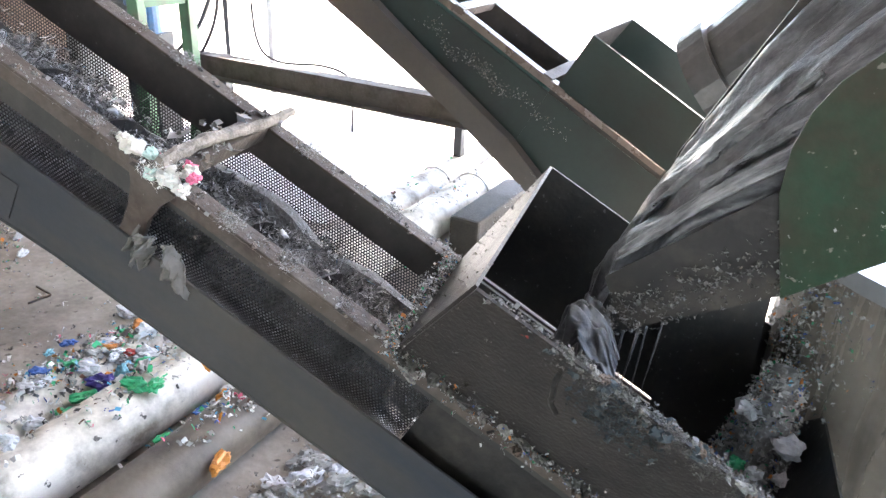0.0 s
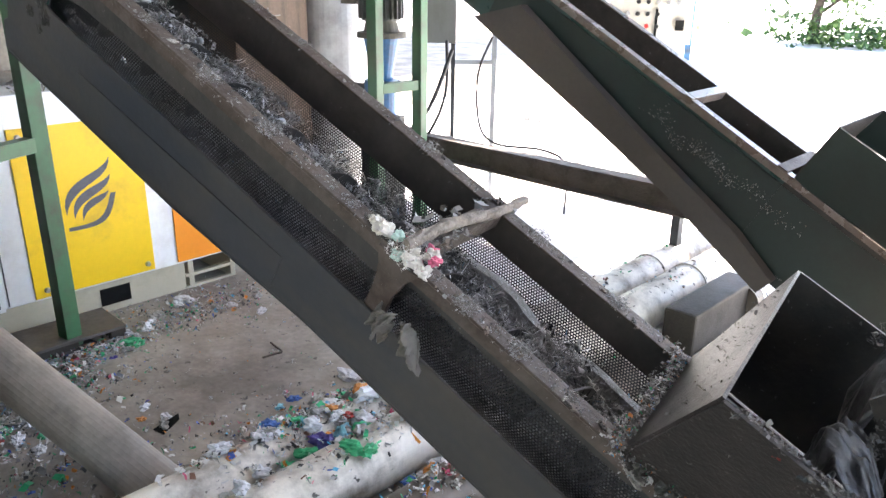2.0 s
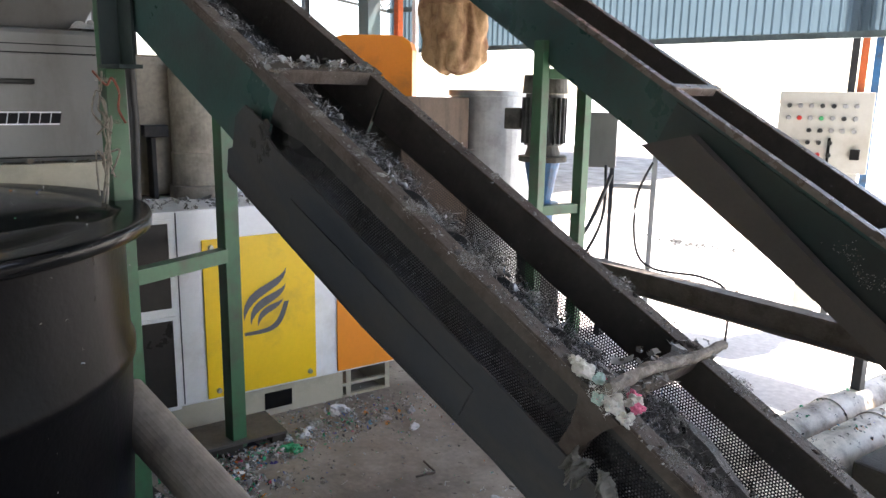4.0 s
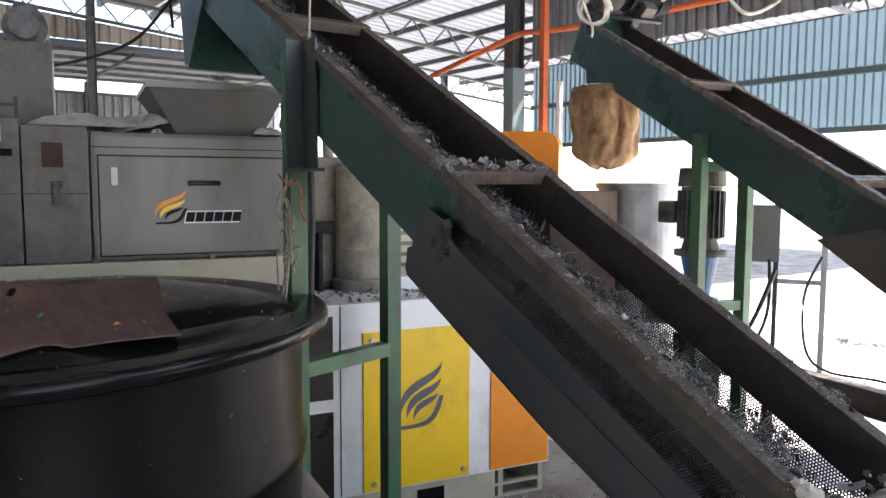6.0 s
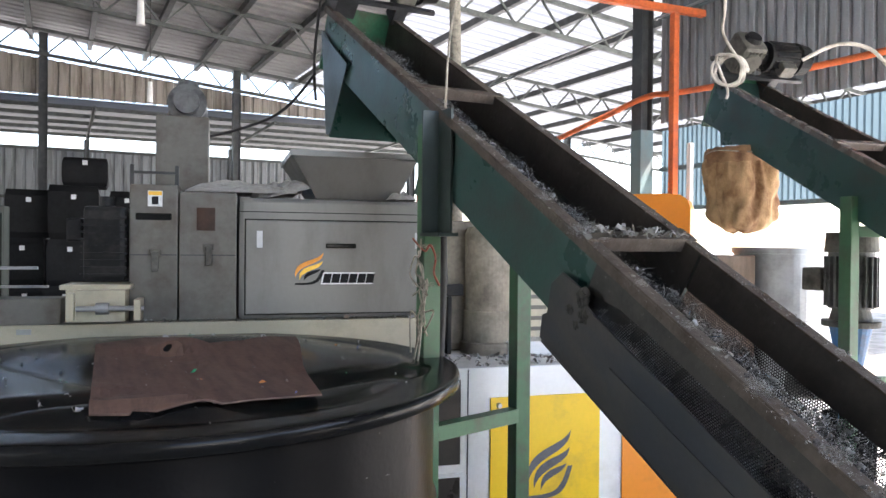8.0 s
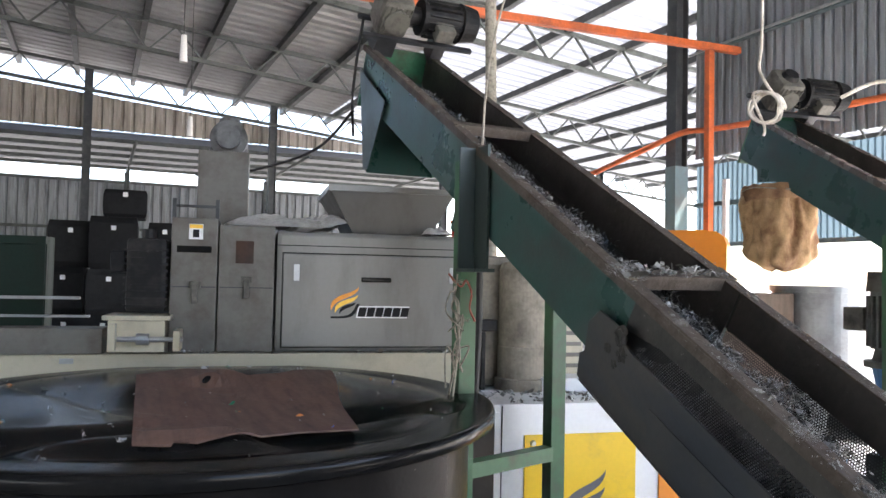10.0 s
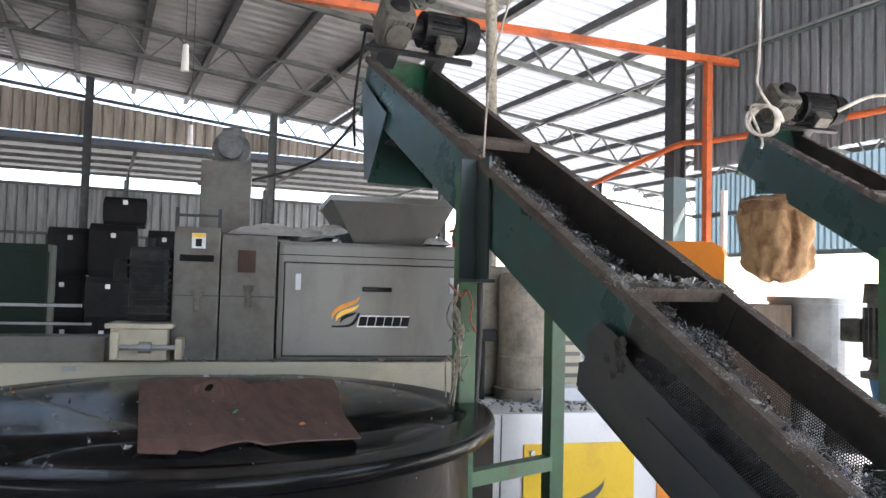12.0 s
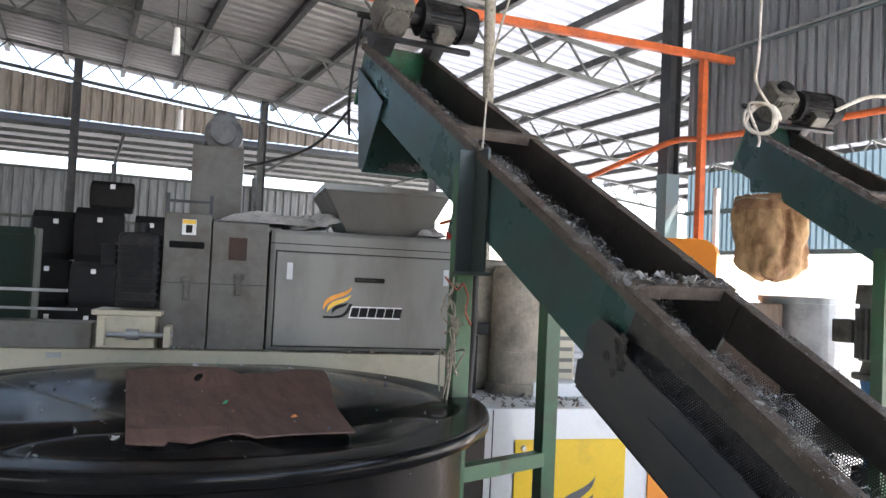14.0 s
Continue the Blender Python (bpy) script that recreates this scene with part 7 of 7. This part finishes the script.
# ---- trees beyond the yard ----
LEAF = islands("leaves", [(0, (0.05, 0.11, 0.025)), (0.3, (0.08, 0.16, 0.03)), (0.6, (0.03, 0.075, 0.02)), (0.85, (0.12, 0.19, 0.05))], 0.6)
BARK = mat("bark", (0.12, 0.09, 0.07), 0.8, scale=12, bump=0.6)
def tree(x, y, h, seed):
    rnd = random.Random(seed)
    t = thing("tree", "leafy green tree at the edge of the yard", "tree", pose(x, y, -0.03), "yard trees")
    bm = bmesh.new()
    tube(bm, (0, 0, 0), (0.1, 0, h * 0.5), 0.14, 12, 0.07)
    tips = []
    for i in range(9):
        a, z = i * 0.7 * 2.4, h * (0.2 + 0.05 * i)
        tip = Vector((h * 0.28 * math.cos(a), h * 0.28 * math.sin(a), z + h * 0.22))
        tube(bm, (0.02, 0, z), tip, 0.05, 8, 0.015)
        tips.append(tip)
    part("trunk", bm, BARK, t)
    bm = bmesh.new()
    for k in range(46):
        c = rnd.choice(tips) + Vector((rnd.gauss(0, h * 0.09), rnd.gauss(0, h * 0.09), rnd.gauss(0, h * 0.10)))
        scraps(bm, lambda: c + Vector((rnd.gauss(0, 0.24), rnd.gauss(0, 0.24), rnd.gauss(0, 0.18))), 90, 0.07, rnd)
    tagged(part("crown", bm, LEAF, t), kind="stuff")
for i, (x, y, h) in enumerate(((-2.9, 19.6, 3.2), (-1.4, 20.5, 4.0), (0.6, 20.0, 4.6), (2.5, 21, 5))):
    tree(x, y, h, i)
bm = bmesh.new()
rnd = random.Random(9)
scraps(bm, lambda: (rnd.gauss(-1.9, 1.0), rnd.gauss(19.0, 0.5), abs(rnd.gauss(0, 0.35))), 1800, 0.07, rnd)
tagged(part("shrub_bank", bm, LEAF), "low green shrubs along the yard edge", "shrubs", kind="stuff")

# ---- travelling flakes ----
CLUMPS = [clump(100 + i, 0.104, 140, FLUFF) for i in range(6)]
SMALL_CLUMPS = [clump(150 + i, 0.075, 80, FLUFF) for i in range(4)]
SPEED = PITCH * REV
riders = []
rnd = random.Random(64)
s = -1.0 + 0.068 + PITCH * (0.5 - 17)
while s < 3.10:
    ob = new("flake_clump", CLUMPS[rnd.randrange(6)])
    tagged(ob, "wet grey film flakes riding up the screw", "flakes", "riding flakes")
    riders.append((ob, s + rnd.uniform(-0.015, 0.015), rnd.uniform(-0.03, 0.03), rnd.uniform(-0.142, -0.118), rnd.uniform(0, 360)))
    if rnd.random() < 0.9:
        ob = new("flake_clump", SMALL_CLUMPS[rnd.randrange(4)])
        tagged(ob, "small wet tuft of film flakes riding up the screw", "flakes", "riding flakes")
        riders.append((ob, s + PITCH * rnd.uniform(0.35, 0.6), rnd.uniform(-0.05, 0.05), rnd.uniform(-0.150, -0.130), rnd.uniform(0, 360)))
    s += PITCH
SPLASH = [clump(200 + i, 0.05, 40, WATER, "slurry_clot") for i in range(3)]
clots = []
for i in range(10):
    ob = new("slurry_clot", SPLASH[i % 3])
    tagged(ob, "wet clot of flakes sliding down the chute", "flakes", "sliding clots")
    clots.append((ob, -0.9 + i * 0.36, rnd.uniform(-0.10, 0.10), rnd.uniform(0, 360)))


def motions():
    # the screw turns steadily
    rows_ = []
    n = int(14.0 * REV * 6)
    for i in range(n + 1):
        t = 14.0 * i / n
        rows_.append((t, pose(*AUG1) @ Matrix.Rotation(math.tau * REV * t + AUG_PHASE, 4, "X")))
    walk(aug, rows_)
    # flakes wait in the feed box, ride up the trough, and drop into the hopper
    base, head = -0.58, 3.12
    for ob, s0, y, z, turn in riders:
        def at(s):
            return C1 @ pose(s, -W1 / 2 + y, z, 0, 0, turn)
        t_in, t_out = (base - s0) / SPEED, (head - s0) / SPEED
        keys_ = [0.0]
        keys_ += [t for t in (t_in, t_out) if 0.05 < t < 13.9]
        keys_ += [t + 0.45 for t in (t_out,) if 0.05 < t < 13.5]
        keys_ += [0.5 * k for k in range(1, 28)]
        out = []
        for t in sorted(set(round(k, 3) for k in keys_)) + [14.0]:
            if t <= t_in:
                m = at(base)
            elif t <= t_out:
                m = at(s0 + SPEED * t)
            else:
                f = min(1.0, (t - t_out) / 0.45)
                p = at(head).translation
                m = pose(p.x - 0.05 * f, p.y, p.z + (1.70 - p.z) * f * f, 0, 0, turn)
            out.append((t, m))
        walk(ob, out)
    # slurry clots slide down the chute and drop into the feed box
    for ob, t0, y, turn in clots:
        way = [(0.0, Vector((0.40, 1.16 + y, 1.135))), (0.35, Vector((0.2, 1.13 + y, 0.995))), (0.65, Vector((0.03, 1.11 + y * 0.7, 0.88))), (0.8, Vector((-0.06, 1.10 + y * 0.6, 0.80))), (1.0, Vector((-0.10, 1.10 + y * 0.5, 0.50)))]
        def place(t):
            f = t - t0
            if f <= 0:
                return way[0][1]
            for (a, p), (b, q) in zip(way, way[1:]):
                if f <= b:
                    return p.lerp(q, (f - a) / (b - a))
            return way[-1][1]
        ts = sorted({0.0, 14.0} | {round(t0 + a, 3) for a, _ in way if 0 < t0 + a < 14})
        walk(ob, [(t, Matrix.Translation(place(t)) @ pose(0, 0, 0, 0, 35, turn)) for t in ts])


motions()
